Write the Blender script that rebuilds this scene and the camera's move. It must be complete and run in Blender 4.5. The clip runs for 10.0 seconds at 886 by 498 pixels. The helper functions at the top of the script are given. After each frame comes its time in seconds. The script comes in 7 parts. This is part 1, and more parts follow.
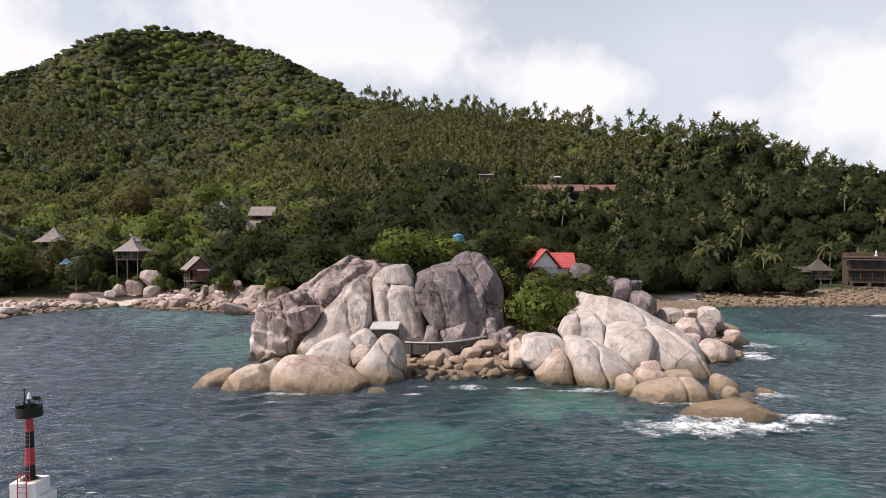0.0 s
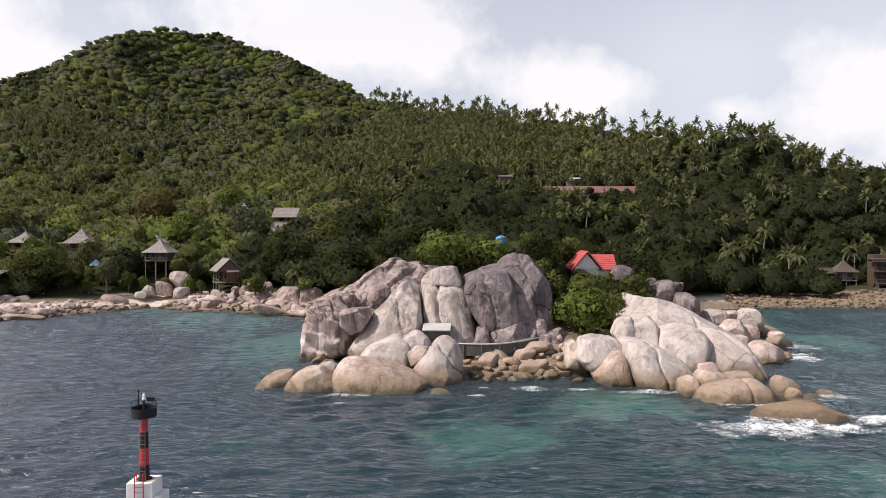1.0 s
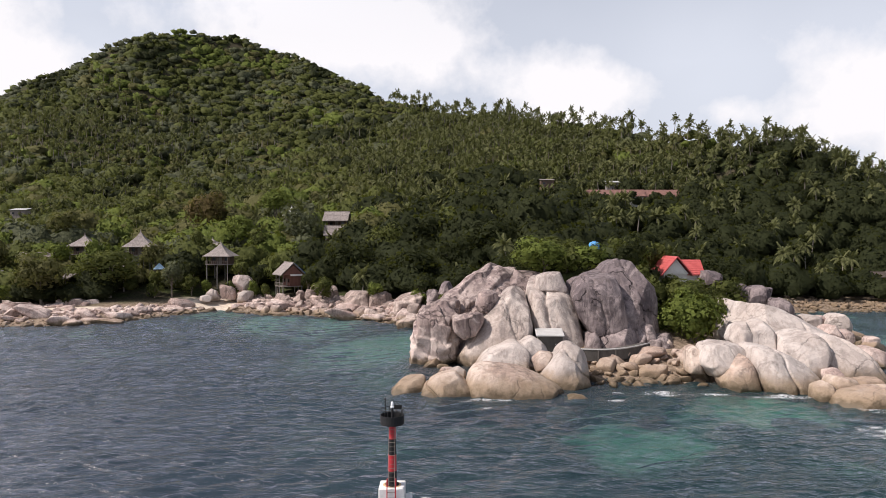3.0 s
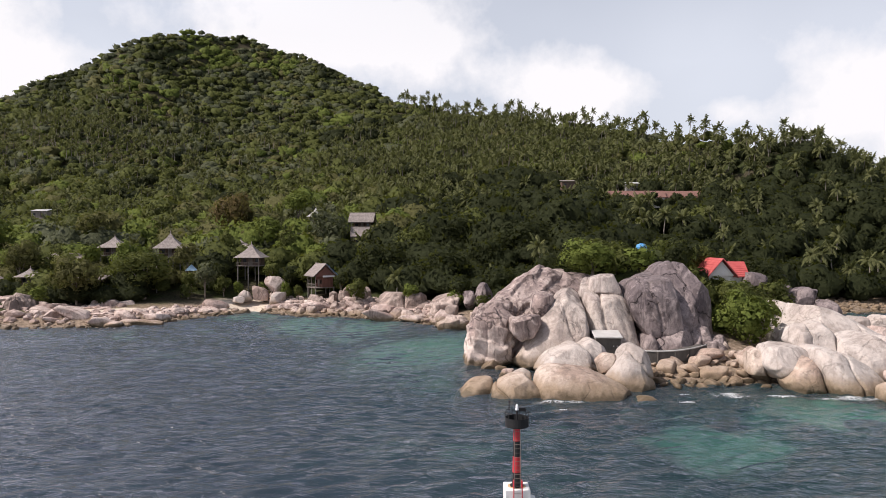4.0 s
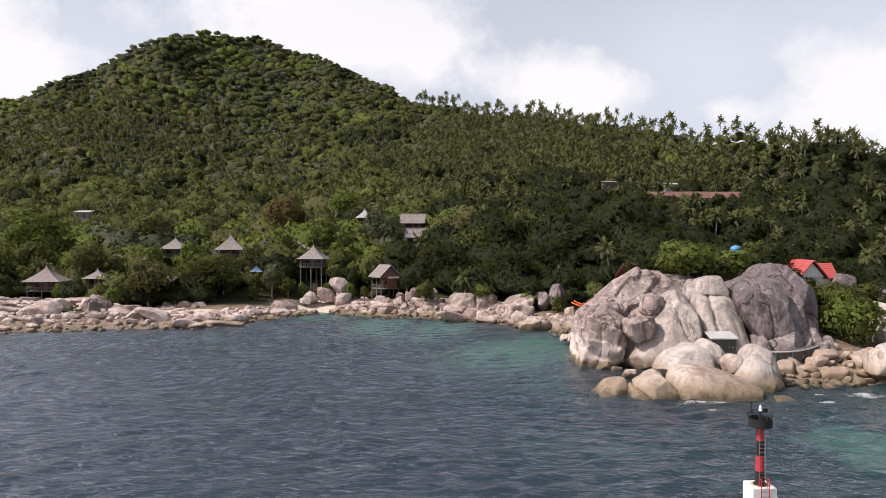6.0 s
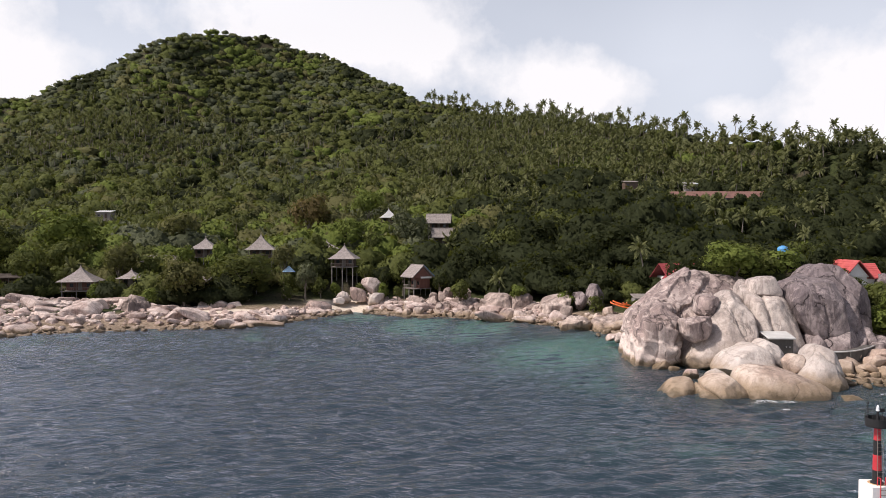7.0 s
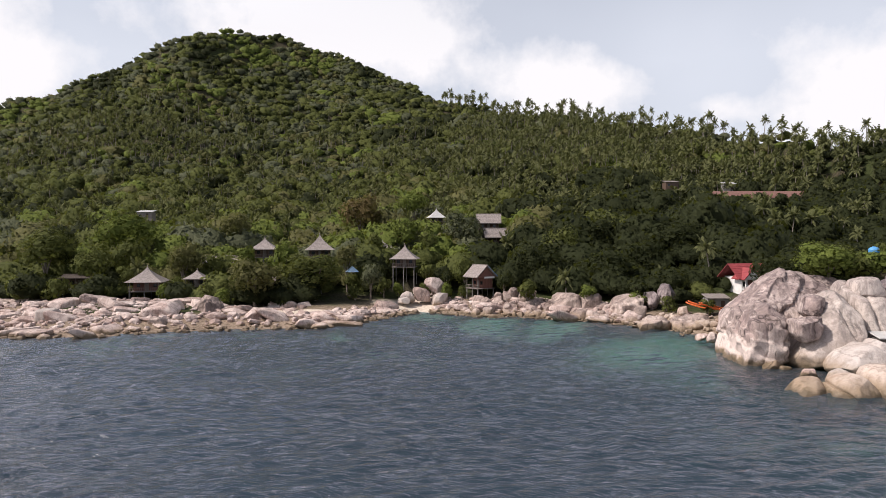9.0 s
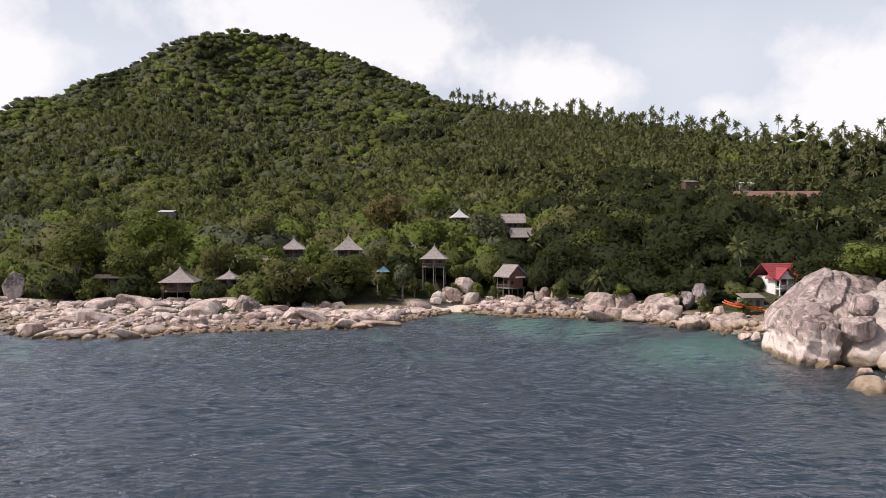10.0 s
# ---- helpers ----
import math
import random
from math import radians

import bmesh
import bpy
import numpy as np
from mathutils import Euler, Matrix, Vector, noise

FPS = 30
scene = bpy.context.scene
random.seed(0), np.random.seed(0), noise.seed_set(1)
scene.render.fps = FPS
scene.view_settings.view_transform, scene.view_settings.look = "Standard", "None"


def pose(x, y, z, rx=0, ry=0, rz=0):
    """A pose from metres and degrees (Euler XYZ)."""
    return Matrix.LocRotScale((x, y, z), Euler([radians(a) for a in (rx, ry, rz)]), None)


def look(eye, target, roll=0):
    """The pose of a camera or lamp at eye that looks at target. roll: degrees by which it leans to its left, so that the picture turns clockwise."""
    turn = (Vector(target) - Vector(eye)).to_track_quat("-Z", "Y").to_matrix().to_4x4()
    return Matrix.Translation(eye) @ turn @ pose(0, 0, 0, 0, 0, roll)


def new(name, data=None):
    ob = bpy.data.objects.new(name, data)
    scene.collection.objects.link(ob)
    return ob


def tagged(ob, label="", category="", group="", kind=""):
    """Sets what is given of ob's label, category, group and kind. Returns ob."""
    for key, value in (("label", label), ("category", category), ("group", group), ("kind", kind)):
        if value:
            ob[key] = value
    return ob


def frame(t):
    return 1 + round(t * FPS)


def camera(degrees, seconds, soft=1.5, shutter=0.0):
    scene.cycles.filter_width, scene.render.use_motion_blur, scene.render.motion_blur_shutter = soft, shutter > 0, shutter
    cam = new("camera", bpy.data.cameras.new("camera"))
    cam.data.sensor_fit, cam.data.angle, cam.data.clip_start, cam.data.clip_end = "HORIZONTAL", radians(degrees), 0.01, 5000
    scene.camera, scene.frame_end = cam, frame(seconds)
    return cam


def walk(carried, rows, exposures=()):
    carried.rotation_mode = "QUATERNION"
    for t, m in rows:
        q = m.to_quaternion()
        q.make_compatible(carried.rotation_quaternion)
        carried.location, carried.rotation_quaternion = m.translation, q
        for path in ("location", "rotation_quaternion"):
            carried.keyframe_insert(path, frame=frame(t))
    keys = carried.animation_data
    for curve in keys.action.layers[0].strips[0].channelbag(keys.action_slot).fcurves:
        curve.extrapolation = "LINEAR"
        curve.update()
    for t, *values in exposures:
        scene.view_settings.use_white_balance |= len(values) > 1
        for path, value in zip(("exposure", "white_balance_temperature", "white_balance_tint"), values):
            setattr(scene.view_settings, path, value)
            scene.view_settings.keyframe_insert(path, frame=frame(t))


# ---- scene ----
cam = camera(62.7, 10.0, soft=0.8)
EXPOSURE, KELVIN, TINT = 0.0, 6500, 15
METRES, EYE, TILT, LEAN, TURN = 85.0, 18.2, -1.3, 0.0, 0.0
ROWS = [
    (0.0, 0.0, 0.0, 0.0, -0.0, 0.0, -0.0),
    (0.5, -0.0403, -0.0028, 0.0, 0.06, 0.04, -0.02),
    (1.0, -0.0831, -0.0066, 0.0014, 0.1, 0.08, -0.03),
    (1.5, -0.1279, -0.0107, 0.0034, 0.12, 0.11, -0.04),
    (2.0, -0.1747, -0.0148, 0.0055, 0.14, 0.13, -0.05),
    (2.5, -0.2229, -0.0191, 0.0077, 0.13, 0.16, -0.05),
    (4.0, -0.3717, -0.0324, 0.0135, 0.05, 0.19, -0.06),
    (4.5, -0.4224, -0.0375, 0.0152, 0.0, 0.16, -0.05),
    (5.0, -0.4737, -0.0425, 0.0166, -0.04, 0.15, -0.04),
    (5.5, -0.5255, -0.0475, 0.018, -0.09, 0.15, -0.02),
    (7.0, -0.6809, -0.0606, 0.0225, -0.22, 0.06, 0.04),
    (7.5, -0.7332, -0.0647, 0.024, -0.27, 0.02, 0.05),
    (8.0, -0.7853, -0.0686, 0.0253, -0.33, -0.02, 0.06),
    (8.5, -0.8371, -0.0722, 0.027, -0.39, -0.05, 0.09),
    (9.0, -0.8899, -0.0764, 0.0286, -0.49, -0.07, 0.08),
    (9.5, -0.9429, -0.08, 0.0298, -0.59, -0.1, 0.1),
    (10.0, -0.9958, -0.0846, 0.031, -0.69, -0.13, 0.12),
]
walk(cam, [(t, pose(0, 0, EYE, TILT, LEAN, TURN) @ pose(METRES * x, METRES * y, METRES * z, 90 + pitch, roll, yaw)) for t, x, y, z, yaw, pitch, roll in ROWS],
     exposures=[(0.0, EXPOSURE, KELVIN, TINT), (10.0, EXPOSURE, KELVIN, TINT)])

# ---- world, sun, exposure ----
SUN_DIR = Vector((-0.63, -0.14, 0.76)).normalized()
world = bpy.data.worlds.new("sky")
scene.world = world
world.use_nodes = True
wn, wl = world.node_tree.nodes, world.node_tree.links
wn.clear()
SKY_STRENGTH = 0.075
sky = wn.new("ShaderNodeTexSky")
sky.sky_type, sky.sun_disc = "NISHITA", False
sky.sun_elevation = math.asin(SUN_DIR.z)
sky.sun_rotation = math.atan2(SUN_DIR.x, SUN_DIR.y)
sky.air_density, sky.dust_density, sky.ozone_density = 1.0, 2.2, 1.5


def wnode(kind, **values):
    n = wn.new(kind)
    for k, v in values.items():
        n.inputs[k].default_value = v
    return n


def wmath(op, a, b=0.0, clamp=False):
    n = wn.new("ShaderNodeMath")
    n.operation, n.use_clamp = op, clamp
    for i, v in enumerate((a, b)):
        if isinstance(v, (int, float)):
            n.inputs[i].default_value = v
        else:
            wl.new(v, n.inputs[i])
    return n.outputs[0]


coord = wn.new("ShaderNodeTexCoord")
# cumulus: broken cloud all over the sky, with a few named banks
cloud_noise = wnode("ShaderNodeTexNoise", Scale=5.5, Detail=9.0, Roughness=0.58)
wl.new(coord.outputs["Generated"], cloud_noise.inputs["Vector"])
veil_noise = wnode("ShaderNodeTexNoise", Scale=2.2, Detail=4.0, Roughness=0.5)
wl.new(coord.outputs["Generated"], veil_noise.inputs["Vector"])
banks = None
for bx, bz, wide, high, amount in ((-0.125, 0.275, 0.16, 0.070, 0.50), (0.205, 0.188, 0.095, 0.048, 0.46), (0.55, 0.155, 0.10, 0.085, 0.52),
                                   (-0.55, 0.26, 0.20, 0.13, 0.42), (0.07, 0.215, 0.09, 0.045, 0.28), (-0.05, 0.24, 0.13, 0.07, 0.3), (0.36, 0.155, 0.06, 0.02, 0.3)):
    sep = wn.new("ShaderNodeSeparateXYZ")
    wl.new(coord.outputs["Generated"], sep.inputs[0])
    u = wmath("DIVIDE", wmath("SUBTRACT", sep.outputs["X"], bx), wide)
    v = wmath("DIVIDE", wmath("SUBTRACT", sep.outputs["Z"], bz), high)
    r2 = wmath("ADD", wmath("MULTIPLY", u, u), wmath("MULTIPLY", v, v))
    g = wmath("MULTIPLY", wmath("POWER", 2.718, wmath("MULTIPLY", r2, -1.0)), amount)
    banks = g if banks is None else wmath("ADD", banks, g)
mask = wmath("ADD", banks, wmath("MULTIPLY", wmath("SUBTRACT", cloud_noise.outputs["Fac"], 0.5), 1.5))
mask = wmath("MULTIPLY", wmath("SUBTRACT", mask, 0.16), 4.2, clamp=True)
veil = wmath("ADD", wmath("MULTIPLY", veil_noise.outputs["Fac"], 0.5), 0.55, clamp=True)
height = wn.new("ShaderNodeSeparateXYZ")
wl.new(coord.outputs["Generated"], height.inputs[0])
thin = wmath("MULTIPLY", wmath("SUBTRACT", height.outputs["Z"], 0.22), 2.2, clamp=True)
thin = wmath("SUBTRACT", 1.0, wmath("MULTIPLY", thin, 0.92))
veil = wmath("MULTIPLY", veil, thin)
mask = wmath("MULTIPLY", mask, thin)
tinted = wn.new("ShaderNodeMix")
tinted.data_type = "RGBA"
skyscale = wn.new("ShaderNodeMix")
skyscale.data_type, skyscale.blend_type = "RGBA", "MULTIPLY"
skyscale.inputs[0].default_value = 1.0
wl.new(sky.outputs[0], skyscale.inputs[6])
skyscale.inputs[7].default_value = (SKY_STRENGTH, SKY_STRENGTH, SKY_STRENGTH, 1)
wl.new(veil, tinted.inputs[0])
wl.new(skyscale.outputs[2], tinted.inputs[6])
tinted.inputs[7].default_value = (0.82, 0.875, 0.95, 1)
cloudy = wn.new("ShaderNodeMix")
cloudy.data_type = "RGBA"
wl.new(mask, cloudy.inputs[0])
wl.new(tinted.outputs[2], cloudy.inputs[6])
cloudy.inputs[7].default_value = (0.98, 0.98, 0.985, 1)
side = wn.new("ShaderNodeSeparateXYZ")
wl.new(coord.outputs["Generated"], side.inputs[0])
sunward = wmath("MULTIPLY", wmath("MAXIMUM", wmath("MULTIPLY", side.outputs["X"], -1.0), 0.0), wmath("MULTIPLY", wmath("SUBTRACT", side.outputs["Z"], 0.26), 2.5, clamp=True))
glow = wmath("ADD", 1.0, wmath("MULTIPLY", sunward, 1.7))
back = wnode("ShaderNodeBackground")
wl.new(glow, back.inputs["Strength"])
wl.new(cloudy.outputs[2], back.inputs["Color"])
wout = wn.new("ShaderNodeOutputWorld")
wl.new(back.outputs[0], wout.inputs[0])

sun = new("sun", bpy.data.lights.new("sun", "SUN"))
sun.data.energy, sun.data.angle, sun.data.color = 4.6, radians(0.6), (1.0, 0.94, 0.86)
sun.matrix_world = look(SUN_DIR * 300, (0, 0, 0))


# ---- materials ----
class Nodes:
    """A node material with small shorthands."""

    def __init__(self, name):
        self.mat = bpy.data.materials.new(name)
        self.mat.use_nodes = True
        self.n, self.l = self.mat.node_tree.nodes, self.mat.node_tree.links
        self.n.clear()
        self.out = self.n.new("ShaderNodeOutputMaterial")
        self.geo = self.n.new("ShaderNodeNewGeometry")

    def put(self, node, name, v):
        s = node.inputs[name]
        if isinstance(v, bpy.types.NodeSocket):
            self.l.new(v, s)
        else:
            s.default_value = (*v, 1) if isinstance(v, tuple) and len(v) == 3 and s.type == "RGBA" else v

    def math(self, op, a, b=0.0, clamp=False):
        n = self.n.new("ShaderNodeMath")
        n.operation, n.use_clamp = op, clamp
        self.put(n, 0, a), self.put(n, 1, b)
        return n.outputs[0]

    def place(self, sx=1.0, sy=1.0, sz=1.0):
        n = self.n.new("ShaderNodeVectorMath")
        n.operation = "MULTIPLY"
        self.l.new(self.geo.outputs["Position"], n.inputs[0])
        n.inputs[1].default_value = (sx, sy, sz)
        return n.outputs[0]

    def noise(self, scale, detail=5.0, rough=0.55, vec=None, twist=0.0):
        n = self.n.new("ShaderNodeTexNoise")
        self.put(n, "Vector", vec if vec else self.place())
        n.inputs["Scale"].default_value, n.inputs["Detail"].default_value = scale, detail
        n.inputs["Roughness"].default_value, n.inputs["Distortion"].default_value = rough, twist
        return n.outputs["Fac"]

    def ramp(self, x, lo, hi):
        n = self.n.new("ShaderNodeMapRange")
        n.interpolation_type = "SMOOTHSTEP"
        self.put(n, 0, x)
        n.inputs[1].default_value, n.inputs[2].default_value = lo, hi
        return n.outputs[0]

    def mix(self, f, a, b, blend="MIX"):
        n = self.n.new("ShaderNodeMix")
        n.data_type, n.blend_type = "RGBA", blend
        self.put(n, 0, f), self.put(n, 6, a), self.put(n, 7, b)
        return n.outputs[2]

    def z(self):
        n = self.n.new("ShaderNodeSeparateXYZ")
        self.l.new(self.geo.outputs["Position"], n.inputs[0])
        return n.outputs["Z"]

    def bump(self, h, strength, distance):
        n = self.n.new("ShaderNodeBump")
        n.inputs["Strength"].default_value, n.inputs["Distance"].default_value = strength, distance
        self.put(n, "Height", h)
        return n.outputs[0]

    def island(self):
        return self.geo.outputs["Random Per Island"]

    def thing(self):
        return self.n.new("ShaderNodeObjectInfo").outputs["Random"]

    def surface(self, color, rough=0.7, metal=0.0, normal=None, spec=0.5):
        n = self.n.new("ShaderNodeBsdfPrincipled")
        self.put(n, "Base Color", color), self.put(n, "Roughness", rough), self.put(n, "Metallic", metal)
        self.put(n, "Specular IOR Level", spec)
        if normal:
            self.l.new(normal, n.inputs["Normal"])
        return n.outputs[0]

    def done(self, shader):
        self.l.new(shader, self.out.inputs["Surface"])
        return self.mat


def granite(name, pale, pink, dark, weather, high, veins=0.0, tide=2.9, bleach=0.0):
    m = Nodes(name)
    z = m.z()
    big, mid, grain = m.noise(0.17, 7, 0.62, None, 0.7), m.noise(0.8, 7, 0.66), m.noise(7.0, 5, 0.65)
    streak = m.noise(0.75, 7, 0.68, m.place(1, 1, 0.12), 0.9)
    c = m.mix(m.ramp(big, 0.42, 0.60), pale, pink)
    c = m.mix(m.math("MULTIPLY", m.ramp(mid, 0.50, 0.68), 0.25 + 0.4 * weather), c, tuple(v * 0.5 for v in pink))
    odd = m.math("FRACT", m.math("ADD", m.math("MULTIPLY", m.thing(), 7.0), m.island()))
    c = m.mix(m.math("MULTIPLY", m.ramp(odd, 0.35, 1.0), 0.18 + 0.45 * weather), c, tuple(v * 0.55 for v in pink))
    up = m.ramp(m.math("ADD", z, m.math("MULTIPLY", m.math("SUBTRACT", big, 0.5), 14.0)), high - 5, high + 4)
    grime = m.math("MULTIPLY", m.ramp(streak, 0.47, 0.60), m.math("ADD", m.math("MULTIPLY", up, weather), 0.30 * weather + 0.10))
    c = m.mix(grime, c, dark)
    c = m.mix(m.math("MULTIPLY", m.math("MULTIPLY", up, weather), m.ramp(mid, 0.18, 0.52)), c, tuple(v * 2.2 for v in dark))
    scab = m.noise(0.42, 8, 0.72, m.place(1, 1, 0.6), 1.6)
    c = m.mix(m.math("MULTIPLY", m.ramp(scab, 0.52, 0.57), 0.20 + 0.45 * weather), c, tuple(v * 0.42 for v in pink))
    c = m.mix(m.math("MULTIPLY", m.ramp(m.noise(0.55, 8, 0.7, None, 0.8), 0.56, 0.62), 0.5 * weather), c, tuple(min(0.8, v * 1.12) for v in pale))
    spray = m.math("ADD", z, m.math("MULTIPLY", m.math("SUBTRACT", scab, 0.5), 7.0))
    c = m.mix(m.math("MULTIPLY", m.math("SUBTRACT", 1.0, m.ramp(spray, 3.0, 4.6)), bleach), c, m.mix(m.ramp(grain, 0.4, 0.7), pale, tuple(v * 0.8 for v in pale)))
    edge = m.math("ADD", z, m.math("MULTIPLY", m.math("SUBTRACT", mid, 0.5), 2.4))
    c = m.mix(m.math("MULTIPLY", m.math("SUBTRACT", 1.0, m.ramp(edge, 0.3 * tide, tide)), 0.85), c, (0.27, 0.195, 0.125))
    c = m.mix(m.math("SUBTRACT", 1.0, m.ramp(edge, 0.15, 1.1)), c, (0.125, 0.092, 0.056))
    c = m.mix(m.math("MULTIPLY", m.ramp(grain, 0.45, 0.66), 0.16 + 0.22 * weather), c, m.mix(0.6, c, (0.06, 0.05, 0.05)))
    warp = m.n.new("ShaderNodeVectorMath")
    warp.operation = "MULTIPLY_ADD"
    tex = m.n.new("ShaderNodeTexNoise")
    m.put(tex, "Vector", m.place())
    tex.inputs["Scale"].default_value, tex.inputs["Detail"].default_value = 0.35, 5.0
    m.l.new(tex.outputs["Color"], warp.inputs[0])
    warp.inputs[1].default_value = (3.2, 3.2, 3.2)
    m.l.new(m.place(0.8, 0.8, 0.42), warp.inputs[2])
    cell = m.n.new("ShaderNodeTexVoronoi")
    cell.feature = "DISTANCE_TO_EDGE"
    m.l.new(warp.outputs[0], cell.inputs["Vector"])
    cell.inputs["Scale"].default_value = 0.21
    crack = m.math("MULTIPLY", m.math("SUBTRACT", 1.0, m.ramp(cell.outputs["Distance"], 0.0, 0.022)), m.math("MULTIPLY", m.ramp(big, 0.44, 0.52), veins))
    c = m.mix(m.math("MULTIPLY", crack, 0.75), c, tuple(v * 0.35 for v in dark))
    fine = m.n.new("ShaderNodeTexVoronoi")
    fine.feature = "DISTANCE_TO_EDGE"
    m.l.new(warp.outputs[0], fine.inputs["Vector"])
    fine.inputs["Scale"].default_value = 0.62
    nick = m.math("MULTIPLY", m.math("SUBTRACT", 1.0, m.ramp(fine.outputs["Distance"], 0.0, 0.022)), m.math("MULTIPLY", m.ramp(mid, 0.50, 0.58), max(0.0, 1.2 * weather - 0.3)))
    c = m.mix(m.math("MULTIPLY", nick, 0.7), c, tuple(v * 0.5 for v in dark))
    crack = m.math("MAXIMUM", crack, m.math("MULTIPLY", nick, 0.6))
    h = m.math("ADD", m.math("MULTIPLY", mid, 1.0), m.math("ADD", m.math("MULTIPLY", grain, 0.10), m.math("MULTIPLY", streak, 0.20)))
    h = m.math("SUBTRACT", h, m.math("MULTIPLY", crack, 0.6))
    rough = m.math("SUBTRACT", 0.88, m.math("MULTIPLY", m.math("SUBTRACT", 1.0, m.ramp(z, 0.1, 0.9)), 0.45))
    return m.done(m.surface(c, rough, normal=m.bump(h, min(1.0, 0.35 + 0.65 * weather), 0.38), spec=0.25))


GRANITE = granite("weathered_granite", (0.70, 0.585, 0.52), (0.50, 0.38, 0.335), (0.10, 0.076, 0.072), 0.72, 6.5, 0.8, 1.6, 0.75)
GRANITE_STREAKED = granite("streaked_granite", (0.68, 0.59, 0.525), (0.53, 0.44, 0.385), (0.11, 0.09, 0.085), 0.50, 10.5, 0.5)
GRANITE_GREY = granite("dark_weathered_granite", (0.37, 0.305, 0.29), (0.24, 0.19, 0.182), (0.062, 0.050, 0.052), 0.75, 8.0, 1.0)
GRANITE_PALE = granite("bleached_granite", (0.57, 0.505, 0.46), (0.48, 0.41, 0.365), (0.12, 0.10, 0.09), 0.32, 11.0, 0.4)
GRANITE_SHORE = granite("shore_granite", (0.68, 0.56, 0.50), (0.47, 0.345, 0.30), (0.09, 0.07, 0.06), 0.5, 7.0, 0.5, 1.5)
GRANITE_TIDE = granite("tide_stained_granite", (0.62, 0.51, 0.43), (0.44, 0.325, 0.26), (0.09, 0.07, 0.06), 0.4, 6.0, 0.3)

GRANITE_COVE = granite("cove_granite", (0.52, 0.42, 0.365), (0.36, 0.275, 0.235), (0.085, 0.066, 0.058), 0.6, 6.5, 0.6, 2.2)
REEF = granite("reef_rock", (0.25, 0.18, 0.125), (0.15, 0.105, 0.072), (0.05, 0.048, 0.038), 0.5, 4.0)


def foliage(name, dark, light, thin=0.28):
    m = Nodes(name)
    patch, spray = m.noise(0.13, 4, 0.6), m.noise(1.1, 4, 0.65)
    f = m.math("ADD", m.math("MULTIPLY", m.island(), 0.3), m.math("MULTIPLY", m.ramp(patch, 0.3, 0.7), 0.4))
    f = m.math("ADD", f, m.math("MULTIPLY", m.ramp(spray, 0.35, 0.65), 0.3))
    c = m.mix(f, dark, light)
    a = m.surface(c, 0.6, normal=m.bump(spray, 0.8, 0.7), spec=0.04)
    t = m.n.new("ShaderNodeBsdfTranslucent")
    m.put(t, "Color", m.mix(0.5, c, (0.17, 0.19, 0.02)))
    s = m.n.new("ShaderNodeMixShader")
    s.inputs[0].default_value = thin
    m.l.new(a, s.inputs[1]), m.l.new(t.outputs[0], s.inputs[2])
    return m.done(s.outputs[0])


LEAF = [
    # deep green also carries the cloud shade of the eastern slope
    foliage("leaf_deep_green", (0.018, 0.022, 0.010), (0.045, 0.052, 0.023)),
    foliage("leaf_mid_green", (0.054, 0.064, 0.021), (0.130, 0.142, 0.044)),
    foliage("leaf_fresh_green", (0.078, 0.104, 0.024), (0.175, 0.208, 0.052)),
    foliage("leaf_olive", (0.080, 0.080, 0.032), (0.155, 0.148, 0.062)),
    foliage("leaf_grey_green", (0.066, 0.074, 0.042), (0.135, 0.145, 0.085)),
    foliage("leaf_rusty", (0.095, 0.072, 0.034), (0.165, 0.120, 0.055)),
]
FROND = foliage("palm_frond", (0.070, 0.080, 0.034), (0.178, 0.180, 0.080), 0.25)


def plain(name, a, b, scale, rough=0.7, relief=0.3, depth=0.05, metal=0.0, stretch=(1, 1, 1), grit=8.0):
    m = Nodes(name)
    v = m.place(*stretch)
    n1, n2 = m.noise(scale, 6, 0.6, v), m.noise(scale * grit, 4, 0.6, v)
    f = m.math("ADD", m.math("MULTIPLY", m.ramp(n1, 0.3, 0.7), 0.65), m.math("MULTIPLY", n2, 0.35))
    f = m.math("ADD", m.math("MULTIPLY", f, 0.75), m.math("MULTIPLY", m.island(), 0.25))
    h = m.math("ADD", n1, m.math("MULTIPLY", n2, 0.4))
    return m.done(m.surface(m.mix(f, a, b), rough, metal, m.bump(h, relief, depth)))


BARK = plain("bark", (0.10, 0.08, 0.06), (0.24, 0.20, 0.16), 2.0, 0.9, 0.6, 0.08, stretch=(1, 1, 0.3))
PALM_BARK = plain("palm_bark", (0.16, 0.135, 0.11), (0.33, 0.29, 0.24), 2.5, 0.9, 0.5, 0.05, stretch=(0.4, 0.4, 2.5))
SHINGLE = plain("weathered_shingle", (0.12, 0.10, 0.09), (0.37, 0.32, 0.295), 1.4, 0.9, 0.7, 0.06, stretch=(1.5, 1.5, 0.6))
THATCH = plain("dark_thatch", (0.05, 0.038, 0.03), (0.13, 0.10, 0.08), 1.4, 0.95, 0.7, 0.06, stretch=(1.5, 1.5, 0.6))
DARK_WOOD = plain("dark_wood", (0.045, 0.028, 0.020), (0.12, 0.075, 0.05), 1.2, 0.75, 0.4, 0.03, stretch=(1, 1, 0.2))
RED_WOOD = plain("red_brown_boards", (0.09, 0.035, 0.025), (0.19, 0.085, 0.06), 1.5, 0.75, 0.4, 0.03, stretch=(1, 1, 0.25))
GREY_WOOD = plain("weathered_grey_wood", (0.13, 0.11, 0.095), (0.28, 0.24, 0.21), 1.5, 0.85, 0.4, 0.03, stretch=(1, 1, 0.25))
